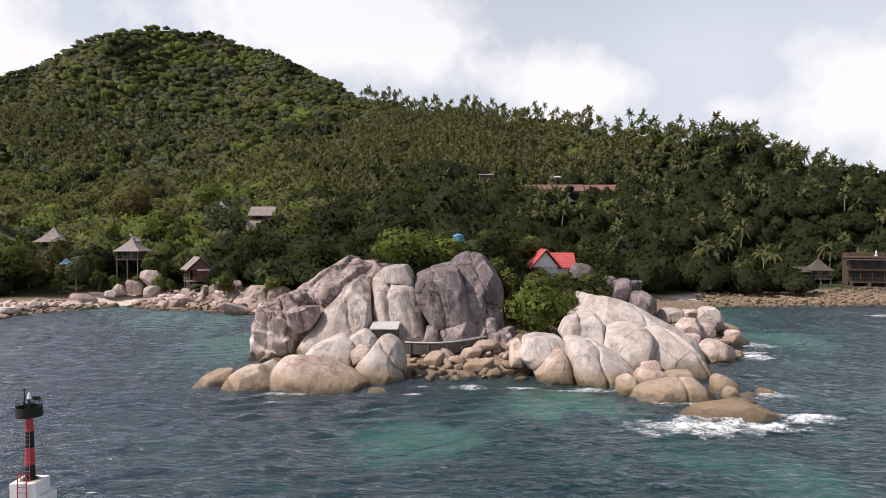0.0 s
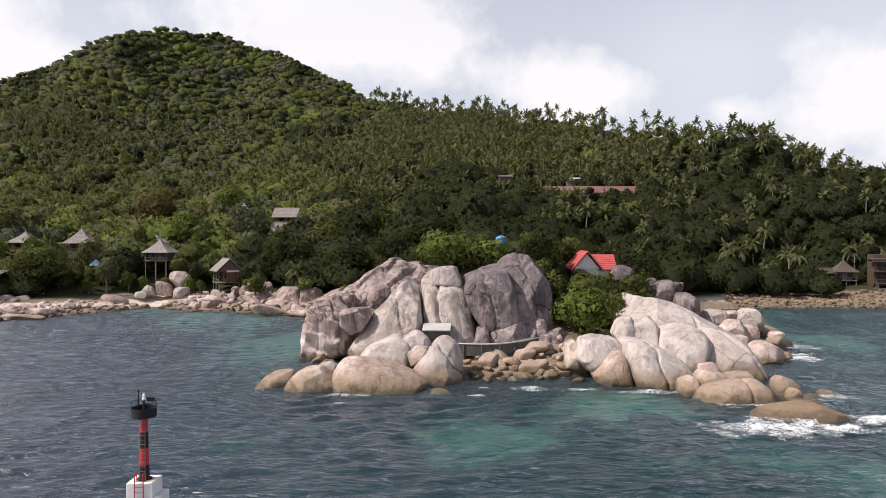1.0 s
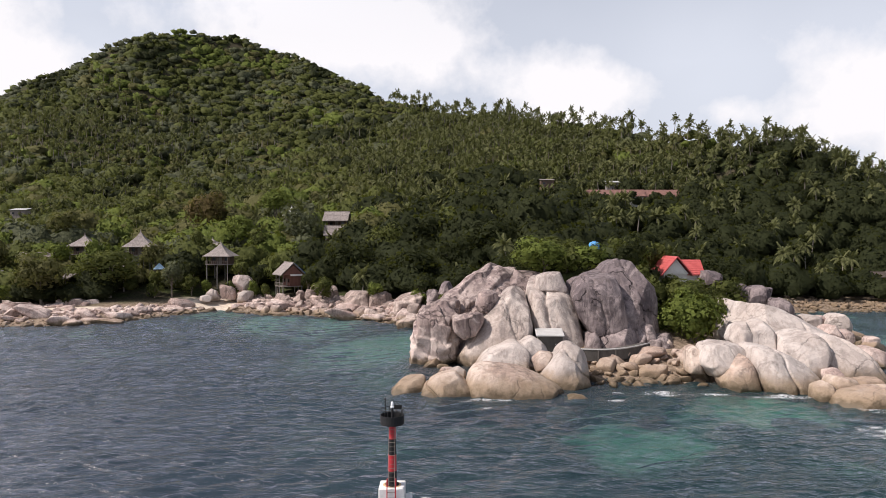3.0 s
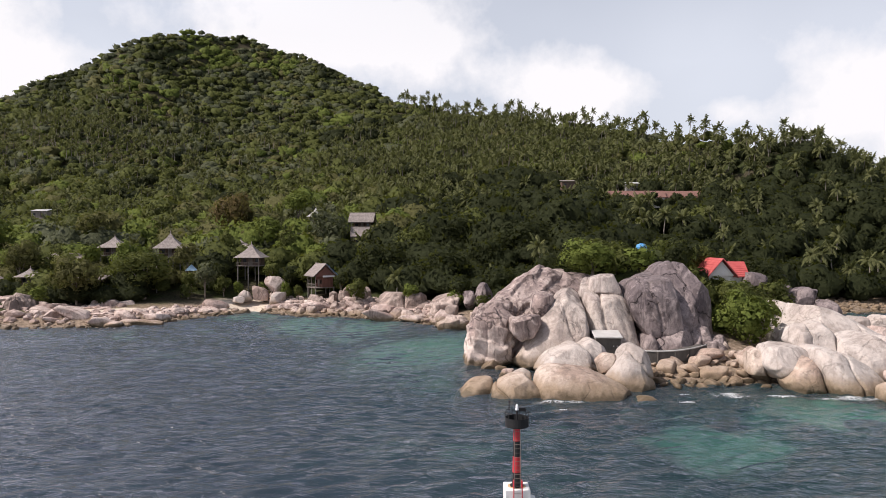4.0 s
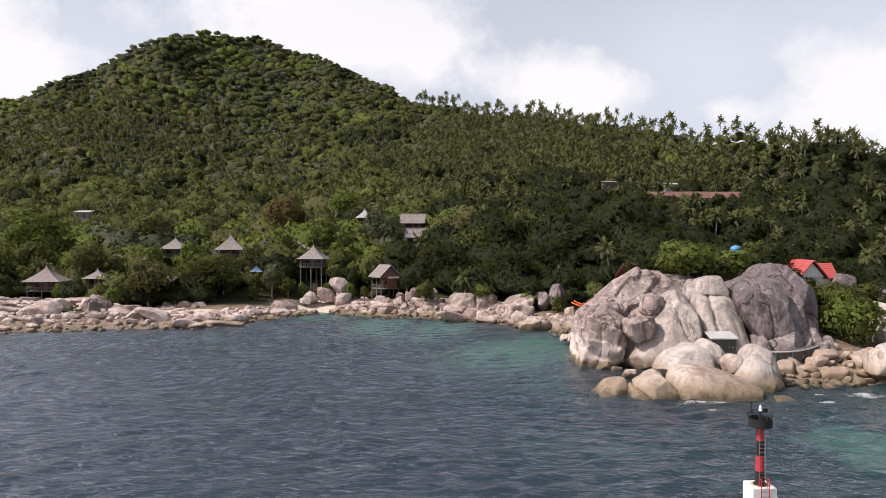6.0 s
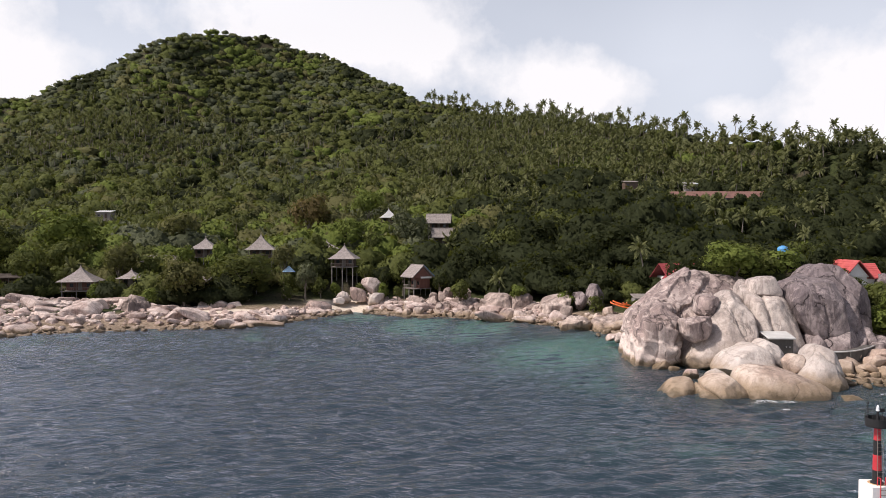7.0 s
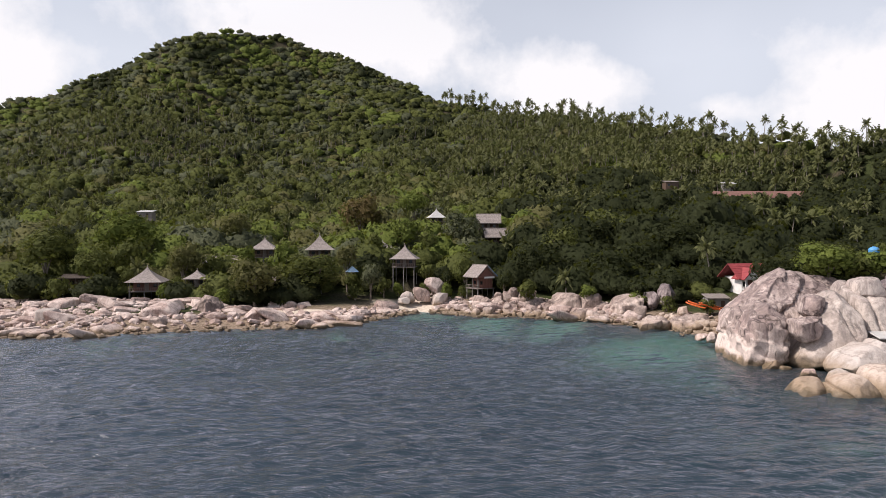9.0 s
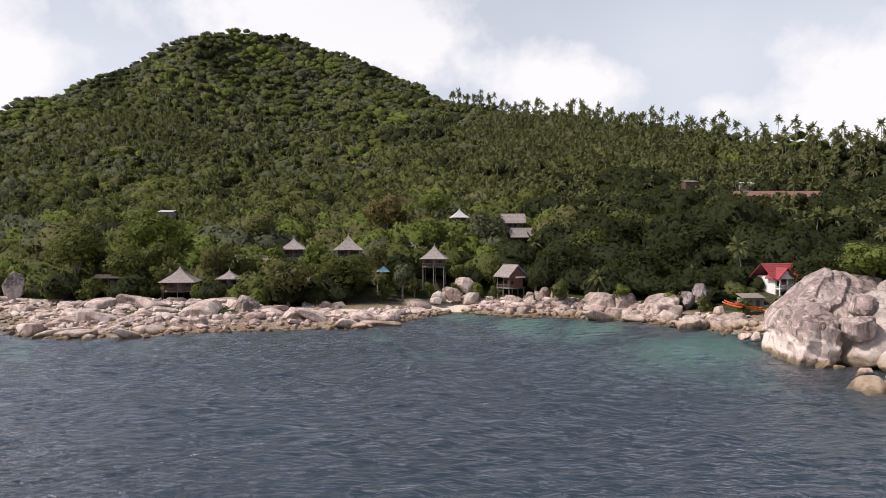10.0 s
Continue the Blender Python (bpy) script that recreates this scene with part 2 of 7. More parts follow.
RED_TILE = plain("red_roof_tile", (0.36, 0.045, 0.045), (0.56, 0.12, 0.11), 0.9, 0.55, 0.4, 0.04)
WINE_TILE = plain("dark_red_roof_tile", (0.20, 0.028, 0.032), (0.34, 0.065, 0.065), 0.9, 0.6, 0.4, 0.04)
DULL_TILE = plain("faded_red_tile", (0.13, 0.065, 0.052), (0.24, 0.125, 0.10), 0.9, 0.7, 0.4, 0.04)
WHITE_WALL = plain("white_plaster", (0.60, 0.57, 0.54), (0.80, 0.78, 0.75), 0.7, 0.8, 0.2, 0.02)
CONCRETE = plain("grey_concrete", (0.15, 0.14, 0.13), (0.29, 0.27, 0.25), 0.8, 0.9, 0.35, 0.03)
DIRTY_CONCRETE = plain("stained_concrete", (0.05, 0.045, 0.04), (0.14, 0.125, 0.11), 0.9, 0.92, 0.4, 0.03, stretch=(1, 1, 0.4))
SHEET = plain("pale_sheet_metal", (0.36, 0.35, 0.33), (0.56, 0.55, 0.53), 0.8, 0.55, 0.2, 0.02)
SHADOW_GLASS = plain("dark_window_glass", (0.015, 0.018, 0.02), (0.03, 0.035, 0.04), 1.0, 0.12, 0.05, 0.01)
RED_PAINT = plain("red_paint", (0.38, 0.018, 0.025), (0.55, 0.04, 0.05), 1.6, 0.45, 0.2, 0.02)
BLACK_PAINT = plain("black_paint", (0.006, 0.006, 0.007), (0.016, 0.016, 0.017), 1.6, 0.85, 0.2, 0.02)
BEACON_WHITE = plain("chalky_white_paint", (0.66, 0.64, 0.60), (0.84, 0.83, 0.80), 0.9, 0.7, 0.25, 0.02)
RUST = plain("rust_stain", (0.42, 0.22, 0.08), (0.68, 0.50, 0.30), 3.0, 0.9, 0.2, 0.01)
BLUE_TARP = plain("blue_tarpaulin", (0.05, 0.22, 0.50), (0.12, 0.38, 0.68), 1.2, 0.5, 0.4, 0.05)
PALE_TARP = plain("pale_blue_tarpaulin", (0.33, 0.52, 0.68), (0.52, 0.70, 0.84), 1.2, 0.5, 0.4, 0.05)
ORANGE = plain("orange_plastic", (0.62, 0.10, 0.02), (0.85, 0.20, 0.05), 1.2, 0.45, 0.3, 0.03)
LENS = plain("clear_lantern_lens", (0.75, 0.76, 0.76), (0.9, 0.9, 0.9), 3.0, 0.15, 0.1, 0.01)


SAND_GAPS = [(-84, 185, 8), (-115, 164, 4), (-106, 165, 4), (58, 188, 8)]


def ground_material():
    m = Nodes("ground")
    z = m.z()
    n, fine, reef = m.noise(0.10, 6, 0.6), m.noise(1.6, 6, 0.65), m.noise(0.075, 6, 0.62, None, 0.2)
    soil = m.mix(m.ramp(fine, 0.35, 0.65), (0.030, 0.027, 0.017), (0.075, 0.063, 0.040))
    green = m.mix(m.ramp(fine, 0.3, 0.7), (0.020, 0.027, 0.010), (0.055, 0.064, 0.022))
    land = m.mix(m.ramp(n, 0.38, 0.55), soil, green)
    sand = m.mix(m.ramp(fine, 0.3, 0.7), (0.50, 0.42, 0.335), (0.66, 0.57, 0.465))
    gravel = m.mix(m.ramp(fine, 0.35, 0.65), (0.14, 0.105, 0.075), (0.30, 0.23, 0.17))
    sandy = None
    for sx, sy, r in SAND_GAPS:
        v = m.n.new("ShaderNodeVectorMath")
        v.operation = "DISTANCE"
        m.l.new(m.place(1, 1, 0), v.inputs[0])
        v.inputs[1].default_value = (sx, sy, 0)
        k = m.math("SUBTRACT", 1.0, m.ramp(m.math("ADD", v.outputs["Value"], m.math("MULTIPLY", m.math("SUBTRACT", n, 0.5), 8.0)), r * 0.9, r * 1.3))
        sandy = k if sandy is None else m.math("MAXIMUM", sandy, k)
    beach = m.mix(sandy, gravel, sand)
    edge = m.math("ADD", z, m.math("MULTIPLY", m.math("SUBTRACT", n, 0.5), 1.2))
    sep = m.n.new("ShaderNodeSeparateXYZ")
    m.l.new(m.geo.outputs["Position"], sep.inputs[0])
    bare = m.math("MULTIPLY", m.math("SUBTRACT", 1.0, m.ramp(sep.outputs["Y"], 108.0, 116.0)), m.ramp(sep.outputs["X"], -40.0, -30.0))
    c = m.mix(m.math("SUBTRACT", m.ramp(edge, 2.0, 2.9), bare, True), beach, land)
    weed = m.mix(m.ramp(fine, 0.3, 0.7), (0.035, 0.042, 0.028), (0.085, 0.09, 0.055))
    pale = m.math("MULTIPLY", m.math("SUBTRACT", 1.0, m.ramp(reef, 0.30, 0.50)), 0.6)
    for sx, sy, r in ((-35, 129, 14), (-76, 174, 9), (-62, 163, 9), (-48, 158, 8), (-100, 158, 5), (12, 80, 7), (58, 168, 13), (30, 60, 7), (60, 130, 10), (-5, 72, 6)):
        v = m.n.new("ShaderNodeVectorMath")
        v.operation = "DISTANCE"
        m.l.new(m.place(1, 1, 0), v.inputs[0])
        v.inputs[1].default_value = (sx, sy, 0)
        k = m.math("SUBTRACT", 1.0, m.ramp(m.math("ADD", v.outputs["Value"], m.math("MULTIPLY", m.math("SUBTRACT", reef, 0.5), 30.0)), r * 0.2, r * 1.5))
        pale = m.math("MAXIMUM", pale, k)
    bed = m.mix(pale, weed, m.mix(m.ramp(fine, 0.3, 0.7), (0.34, 0.46, 0.25), (0.52, 0.62, 0.40)))
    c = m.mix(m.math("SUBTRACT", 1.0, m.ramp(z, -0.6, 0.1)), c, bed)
    # light lost in deeper water, put into the bed as dim blue-green
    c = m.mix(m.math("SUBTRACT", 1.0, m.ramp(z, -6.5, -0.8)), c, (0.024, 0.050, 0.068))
    return m.done(m.surface(c, 0.95, normal=m.bump(fine, 0.6, 0.25), spec=0.1))


def water_material():
    m = Nodes("sea_water")

    def across(turn, stretch):
        """The sea's plane, turned so that crests run with it and drawn out along them."""
        n = m.n.new("ShaderNodeMapping")
        m.put(n, "Vector", m.place())
        n.inputs["Rotation"].default_value = (0, 0, math.radians(turn))
        n.inputs["Scale"].default_value = (stretch, 1, 1)
        return n.outputs[0]

    short = m.math("ADD", m.noise(0.75, 4, 0.55, across(-17, 0.30), 0.5), m.math("MULTIPLY", m.noise(2.2, 4, 0.6, across(-24, 0.35), 0.6), 0.35))
    calm = m.ramp(m.noise(0.03, 4, 0.6, m.place(0.6, 1.0, 1.0)), 0.35, 0.68)
    h = m.math("MULTIPLY", short, m.math("ADD", 0.6, m.math("MULTIPLY", calm, 0.8)))
    normal = m.bump(h, 1.0, 0.8)
    sheen_noise = m.noise(0.03, 4, 0.6)
    d = m.n.new("ShaderNodeBsdfDiffuse")
    sep = m.n.new("ShaderNodeSeparateXYZ")
    m.l.new(m.geo.outputs["Position"], sep.inputs[0])
    # paler grey westward: the sky's reflection put into the water's own colour
    east = m.ramp(m.math("ADD", sep.outputs["X"], m.math("MULTIPLY", m.math("SUBTRACT", sheen_noise, 0.5), 90.0)), -55.0, 15.0)
    m.put(d, "Color", m.mix(east, (0.088, 0.107, 0.132), (0.033, 0.080, 0.098)))
    m.l.new(normal, d.inputs["Normal"])
    t = m.n.new("ShaderNodeBsdfTransparent")
    m.put(t, "Color", (0.50, 0.80, 0.86))
    body = m.n.new("ShaderNodeMixShader")
    body.inputs[0].default_value = 0.34
    m.l.new(t.outputs[0], body.inputs[1]), m.l.new(d.outputs[0], body.inputs[2])
    g = m.n.new("ShaderNodeBsdfGlossy")
    m.put(g, "Roughness", 0.25), m.put(g, "Color", (0.98, 0.95, 0.99))
    m.l.new(normal, g.inputs["Normal"])
    f = m.n.new("ShaderNodeFresnel")
    f.inputs["IOR"].default_value = 1.33
    m.l.new(normal, f.inputs["Normal"])
    s = m.n.new("ShaderNodeMixShader")
    m.l.new(f.outputs[0], s.inputs[0]), m.l.new(body.outputs[0], s.inputs[1]), m.l.new(g.outputs[0], s.inputs[2])
    return m.done(s.outputs[0])


def foam_material():
    m = Nodes("sea_foam")
    web = m.noise(1.3, 8, 0.74, None, 1.8)
    fine = m.noise(4.0, 5, 0.7)
    attr = m.n.new("ShaderNodeAttribute")
    attr.attribute_name = "cover"
    cover = attr.outputs["Fac"]
    k = m.math("ADD", m.math("MULTIPLY", cover, 0.46), m.math("ADD", m.math("MULTIPLY", web, 1.0), m.math("MULTIPLY", fine, 0.35)))
    lace = m.math("SUBTRACT", 1.0, m.math("ABSOLUTE", m.math("SUBTRACT", m.math("MULTIPLY", m.noise(1.7, 5, 0.62, None, 1.2), 2.0), 1.0)))
    lace = m.math("MULTIPLY", m.ramp(lace, 0.88, 0.99), m.math("MULTIPLY", m.ramp(cover, 0.05, 0.6), 0.8))
    a = m.math("MULTIPLY", m.math("MAXIMUM", lace, m.ramp(k, 0.95, 1.20)), m.ramp(cover, 0.02, 0.35))
    t = m.n.new("ShaderNodeBsdfTransparent")
    s = m.n.new("ShaderNodeMixShader")
    w = m.surface((0.84, 0.86, 0.86), 0.8)
    m.l.new(a, s.inputs[0]), m.l.new(t.outputs[0], s.inputs[1]), m.l.new(w, s.inputs[2])
    return m.done(s.outputs[0])


GROUND, WATER, FOAM = ground_material(), water_material(), foam_material()


# ---- mesh helpers ----
def mesh_object(name, me, material, parent=None, label=""):
    ob = new(name, me)
    for mt in material if isinstance(material, list) else [material]:
        if mt.name not in me.materials:
            me.materials.append(mt)
    if parent is not None:
        ob.parent = parent
    if label:
        ob["label"] = label
    return ob


def part(name, bm, material, parent=None, label="", smooth=False):
    """One bmesh as one mesh object under a thing or a part."""
    me = bpy.data.meshes.new(name)
    bm.to_mesh(me)
    bm.free()
    if smooth:
        me.polygons.foreach_set("use_smooth", [True] * len(me.polygons))
    return mesh_object(name, me, material, parent, label)


def holder(name, x, y, z, turn=0.0, label="", category="", group="", kind=""):
    e = new(name)
    e.matrix_world = pose(x, y, z, 0, 0, turn)
    return tagged(e, label, category, group, kind)


def quad_mesh(name, verts, quads, mats=None, smooth=False, normals=None):
    """A mesh of quads from numpy arrays."""
    me = bpy.data.meshes.new(name)
    me.vertices.add(len(verts))
    me.vertices.foreach_set("co", np.ascontiguousarray(verts, dtype=np.float32).ravel())
    me.loops.add(len(quads) * 4)
    me.loops.foreach_set("vertex_index", np.ascontiguousarray(quads, dtype=np.int32).ravel())
    me.polygons.add(len(quads))
    me.polygons.foreach_set("loop_start", np.arange(0, len(quads) * 4, 4, dtype=np.int32))
    me.polygons.foreach_set("loop_total", np.full(len(quads), 4, dtype=np.int32))
    if mats is not None:
        me.polygons.foreach_set("material_index", np.ascontiguousarray(mats, dtype=np.int32))
    if smooth:
        me.polygons.foreach_set("use_smooth", np.ones(len(quads), dtype=bool))
    me.update(calc_edges=True)
    me.validate()
    if normals is not None:
        me.polygons.foreach_set("use_smooth", np.ones(len(quads), dtype=bool))
        me.attributes.new("custom_normal", "FLOAT_VECTOR", "POINT").data.foreach_set("vector", np.ascontiguousarray(normals, dtype=np.float32).ravel())
    return me


def add_box(bm, x0, x1, y0, y1, z0, z1, bevel=0.0):
    v = [bm.verts.new(p) for p in ((x0, y0, z0), (x1, y0, z0), (x1, y1, z0), (x0, y1, z0), (x0, y0, z1), (x1, y0, z1), (x1, y1, z1), (x0, y1, z1))]
    for f in ((3, 2, 1, 0), (4, 5, 6, 7), (0, 1, 5, 4), (1, 2, 6, 5), (2, 3, 7, 6), (3, 0, 4, 7)):
        bm.faces.new([v[i] for i in f])
    if bevel:
        edges = {e for p in v for e in p.link_edges}
        bmesh.ops.bevel(bm, geom=list(edges), offset=bevel, segments=1, affect="EDGES")
    return bm


def box(x0, x1, y0, y1, z0, z1, bevel=0.0):
    return add_box(bmesh.new(), x0, x1, y0, y1, z0, z1, bevel)


def add_rod(bm, a, b, r0, r1=None, sides=8):
    a, b = Vector(a), Vector(b)
    r1 = r0 if r1 is None else r1
    q = (b - a).to_track_quat("Z", "Y").to_matrix()
    rings = []
    for c, r in ((a, r0), (b, r1)):
        rings.append([bm.verts.new(c + q @ Vector((r * math.cos(k * math.tau / sides), r * math.sin(k * math.tau / sides), 0))) for k in range(sides)])
    for k in range(sides):
        bm.faces.new((rings[0][k], rings[0][(k + 1) % sides], rings[1][(k + 1) % sides], rings[1][k]))
    bm.faces.new(rings[0][::-1]), bm.faces.new(rings[1])
    return bm


def rod(a, b, r0, r1=None, sides=8):
    return add_rod(bmesh.new(), a, b, r0, r1, sides)


def lathe(profile, sides=20):
    """A closed turned body from (radius, z) pairs."""
    bm = bmesh.new()
    rings = [[bm.verts.new((r * math.cos(k * math.tau / sides), r * math.sin(k * math.tau / sides), z)) for k in range(sides)] for r, z in profile]
    for a, b in zip(rings, rings[1:]):
        for k in range(sides):
            bm.faces.new((a[k], a[(k + 1) % sides], b[(k + 1) % sides], b[k]))
    bm.faces.new(rings[0][::-1]), bm.faces.new(rings[-1])
    return bm


# ---- ground and sea ----
COAST = np.array([(-420, 330), (-330, 250), (-250, 190), (-200, 172), (-182, 160), (-171, 141), (-159, 135), (-145, 137), (-124, 147), (-101, 150), (-92, 160),
                  (-80, 182), (-66, 171), (-52, 168), (-38, 158), (-27, 146), (-20, 130), (-19, 116), (-15, 106), (-12, 99), (-4, 93), (10, 93), (24, 94),
                  (34, 99), (41, 108), (45, 118), (48, 132), (50, 150), (56, 172), (72, 181), (100, 182), (114, 186), (150, 182), (220, 205), (330, 260), (450, 330)], float)
CREST_X = [-700, -560, -460, -390, -340, -292, -238, -190, -150, -92, -45, 4, 60, 82, 100, 125, 161, 220, 300, 450]
CREST_Y = [520, 560, 600, 640, 660, 673, 732, 750, 720, 671, 610, 532, 505, 425, 340, 325, 343, 380, 420, 450]
CREST_Z = [60, 81, 111, 147, 177, 204, 213, 203, 182, 145, 121, 101, 92, 72, 62, 58, 46, 40, 22, 15]


def shore_distance(p):
    """Distance inland from the coast, minus out at sea."""
    best = np.full(len(p), 1e9)
    for a, b in zip(COAST[:-1], COAST[1:]):
        ab = b - a
        u = np.clip(((p - a) @ ab) / (ab @ ab), 0, 1)
        best = np.minimum(best, np.hypot(*(p - a - u[:, None] * ab).T))
    poly = np.vstack([COAST, [(2600, 1500)], [(900, 4500)], [(-900, 4500)], [(-2600, 1500)]])
    inside = np.zeros(len(p), bool)
    for (x1, y1), (x2, y2) in zip(poly, np.roll(poly, -1, 0)):
        if y1 != y2:
            inside ^= ((y1 > p[:, 1]) != (y2 > p[:, 1])) & (p[:, 0] < (x2 - x1) * (p[:, 1] - y1) / (y2 - y1) + x1)
    return np.where(inside, best, -best)


def rise(a, b, x):
    t = np.clip((x - a) / (b - a), 0, 1)
    return t * t * (3 - 2 * t)


def along(x, values, xs=CREST_X):
    return sum(w * np.interp(x + o, xs, values) for o, w in ((-14, 0.1), (-7, 0.22), (0, 0.36), (7, 0.22), (14, 0.1)))


def ground_height(p, rough=True):
    p = np.asarray(p, float)
    x, y = p.T
    d = shore_distance(p)
    ys = np.interp(x, [-420, -250, -180, -130, -80, 0, 60, 90, 150, 300], [300, 200, 188, 186, 184, 165, 194, 216, 218, 240])
    yc, zc = along(x, CREST_Y), along(x, CREST_Z)
    power = along(x, [1.9, 1.8, 1.45, 1.3, 1.15, 1.1], [-150, -110, -56, 14, 76, 100])
    u = (y - ys) / (yc - ys)
    h = zc * np.where(u < 1, np.clip(u, 0, 1) ** power, np.exp(-np.clip(u - 1, 0, 9) ** 2 * 1.2))
    west = np.maximum(1 - rise(-120, -90, x), rise(75, 90, x))
    h = h + 9.0 * (rise(10, 55, d) * (1 - west) + rise(36, 76, d) * west) * (1 - np.clip(u, 0, 1))
    beach = np.where(d > 0, 3.0 * (1 - np.exp(-d / 10)), -8 * (1 - np.exp(np.minimum(d, 0) / 26)))
    shelf = np.exp(-((x - 18) / 42) ** 2 - ((y - 72) / 30) ** 2) + np.exp(-((x - 75) / 40) ** 2 - ((y - 140) / 40) ** 2) + 1.1 * np.exp(-((x + 34) / 16) ** 2 - ((y - 133) / 12) ** 2) + 0.8 * np.exp(-((x + 55) / 18) ** 2 - ((y - 160) / 9) ** 2) + 0.9 * np.exp(-((x + 78) / 14) ** 2 - ((y - 168) / 12) ** 2)
    beach = np.where(d > 0, beach, beach * (1 - 0.62 * np.clip(shelf, 0, 1)))
    knoll = 4.0 * np.exp(-((x + 85) / 10) ** 2 - ((y - 203) / 9) ** 2)
    mound = knoll + 6.5 * np.exp(-((x - 20) / 6) ** 2 - ((y - 136) / 7) ** 2) + 12.5 * np.exp(-((x - 4) / np.where(x > 4, 9.5, 20.0)) ** 2 - ((y - 125) / 12) ** 2) * rise(0, 10, d)
    lumps = 0
    if rough:
        lumps = (np.sin(x * 0.11 + 1.3 * np.sin(y * 0.07)) + np.sin(y * 0.13 + x * 0.05)) * np.where(d > 0, 0.35 + 0.01 * np.minimum(d, 150), 0.45)
        lumps = lumps * rise(0, 8, np.abs(d))
    return beach + h * rise(0, 35, d) + mound + lumps


def axis(parts):
    return np.unique(np.concatenate([np.arange(*p) for p in parts]).astype(float))


gx = axis([(-4400, -900, 250), (-900, -260, 16), (-260, 140, 2.5), (140, 500, 12), (500, 4500, 250)])
gy = axis([(-4400, -100, 300), (-100, 60, 16), (60, 230, 2.5), (230, 800, 9), (800, 1500, 50), (1500, 4600, 250)])
XX, YY = np.meshgrid(gx, gy)
flat = np.c_[XX.ravel(), YY.ravel()]
ZZ = ground_height(flat)
idx = np.arange(len(flat)).reshape(XX.shape)
quads = np.stack([idx[:-1, :-1], idx[:-1, 1:], idx[1:, 1:], idx[1:, :-1]], -1).reshape(-1, 4)
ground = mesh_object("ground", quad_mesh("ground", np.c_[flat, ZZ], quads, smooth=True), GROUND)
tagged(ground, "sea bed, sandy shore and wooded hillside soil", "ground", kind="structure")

wx = axis([(-4400, -300, 300), (-300, -180, 8), (-180, 100, 0.75), (100, 300, 8), (300, 4500, 300)])
wy = axis([(-4400, 14, 300), (14, 80, 0.42), (80, 190, 0.85), (190, 400, 20), (400, 4600, 300)])
XX, YY = np.meshgrid(wx, wy)
wave = np.random.default_rng(9)
lift, slant = np.zeros_like(XX), 0.45 * np.sin(XX * 0.021 + YY * 0.017) + 0.3 * np.sin(XX * 0.05 - YY * 0.043)
for k in range(34):  # wind waves, shorter ones lower, their crests drifting out and back
    span = 1.25 * (3.9 / 1.25) ** wave.random()
    way = math.radians(-62 + wave.normal(0, 17))
    kx, ky = math.cos(way) * math.tau / span, math.sin(way) * math.tau / span
    phase = kx * XX + ky * YY + wave.uniform(0, 6.28) + 2.2 * slant * wave.normal()
    gust = 0.6 + 0.4 * np.sin(XX * wave.normal(0, 0.08) + YY * wave.normal(0, 0.08) + wave.uniform(0, 6.28))
    lift += 0.0185 * span * gust * np.sin(phase + 0.7 * np.sin(phase))
fade = rise(14, 26, YY) * rise(0, 30, 190 - YY) * rise(0, 25, XX + 185) * rise(0, 20, 105 - XX)
idx = np.arange(XX.size).reshape(XX.shape)
quads = np.stack([idx[:-1, :-1], idx[:-1, 1:], idx[1:, 1:], idx[1:, :-1]], -1).reshape(-1, 4)
sea = mesh_object("water", quad_mesh("water", np.c_[XX.ravel(), YY.ravel(), (lift * fade).ravel()], quads, smooth=True), WATER)
tagged(sea, "rippled dark teal sea, clear and green over the shallows", "water", kind="structure")


def z_at(x, y):
    return float(ground_height(np.array([[x, y]]))[0])


# ---- boulders ----
SHAPES = {  # edge power, facets, lump, joints
    "A": (11.0, 10, 0.07, 2), "B": (13.0, 10, 0.06, 2), "R": (5.5, 6, 0.06, 1), "W": (7.0, 8, 0.035, 2), "K": (20.0, 12, 0.06, 1), "S": (4.2, 8, 0.06, 0),
    "L": (9.0, 7, 0.045, 4)}


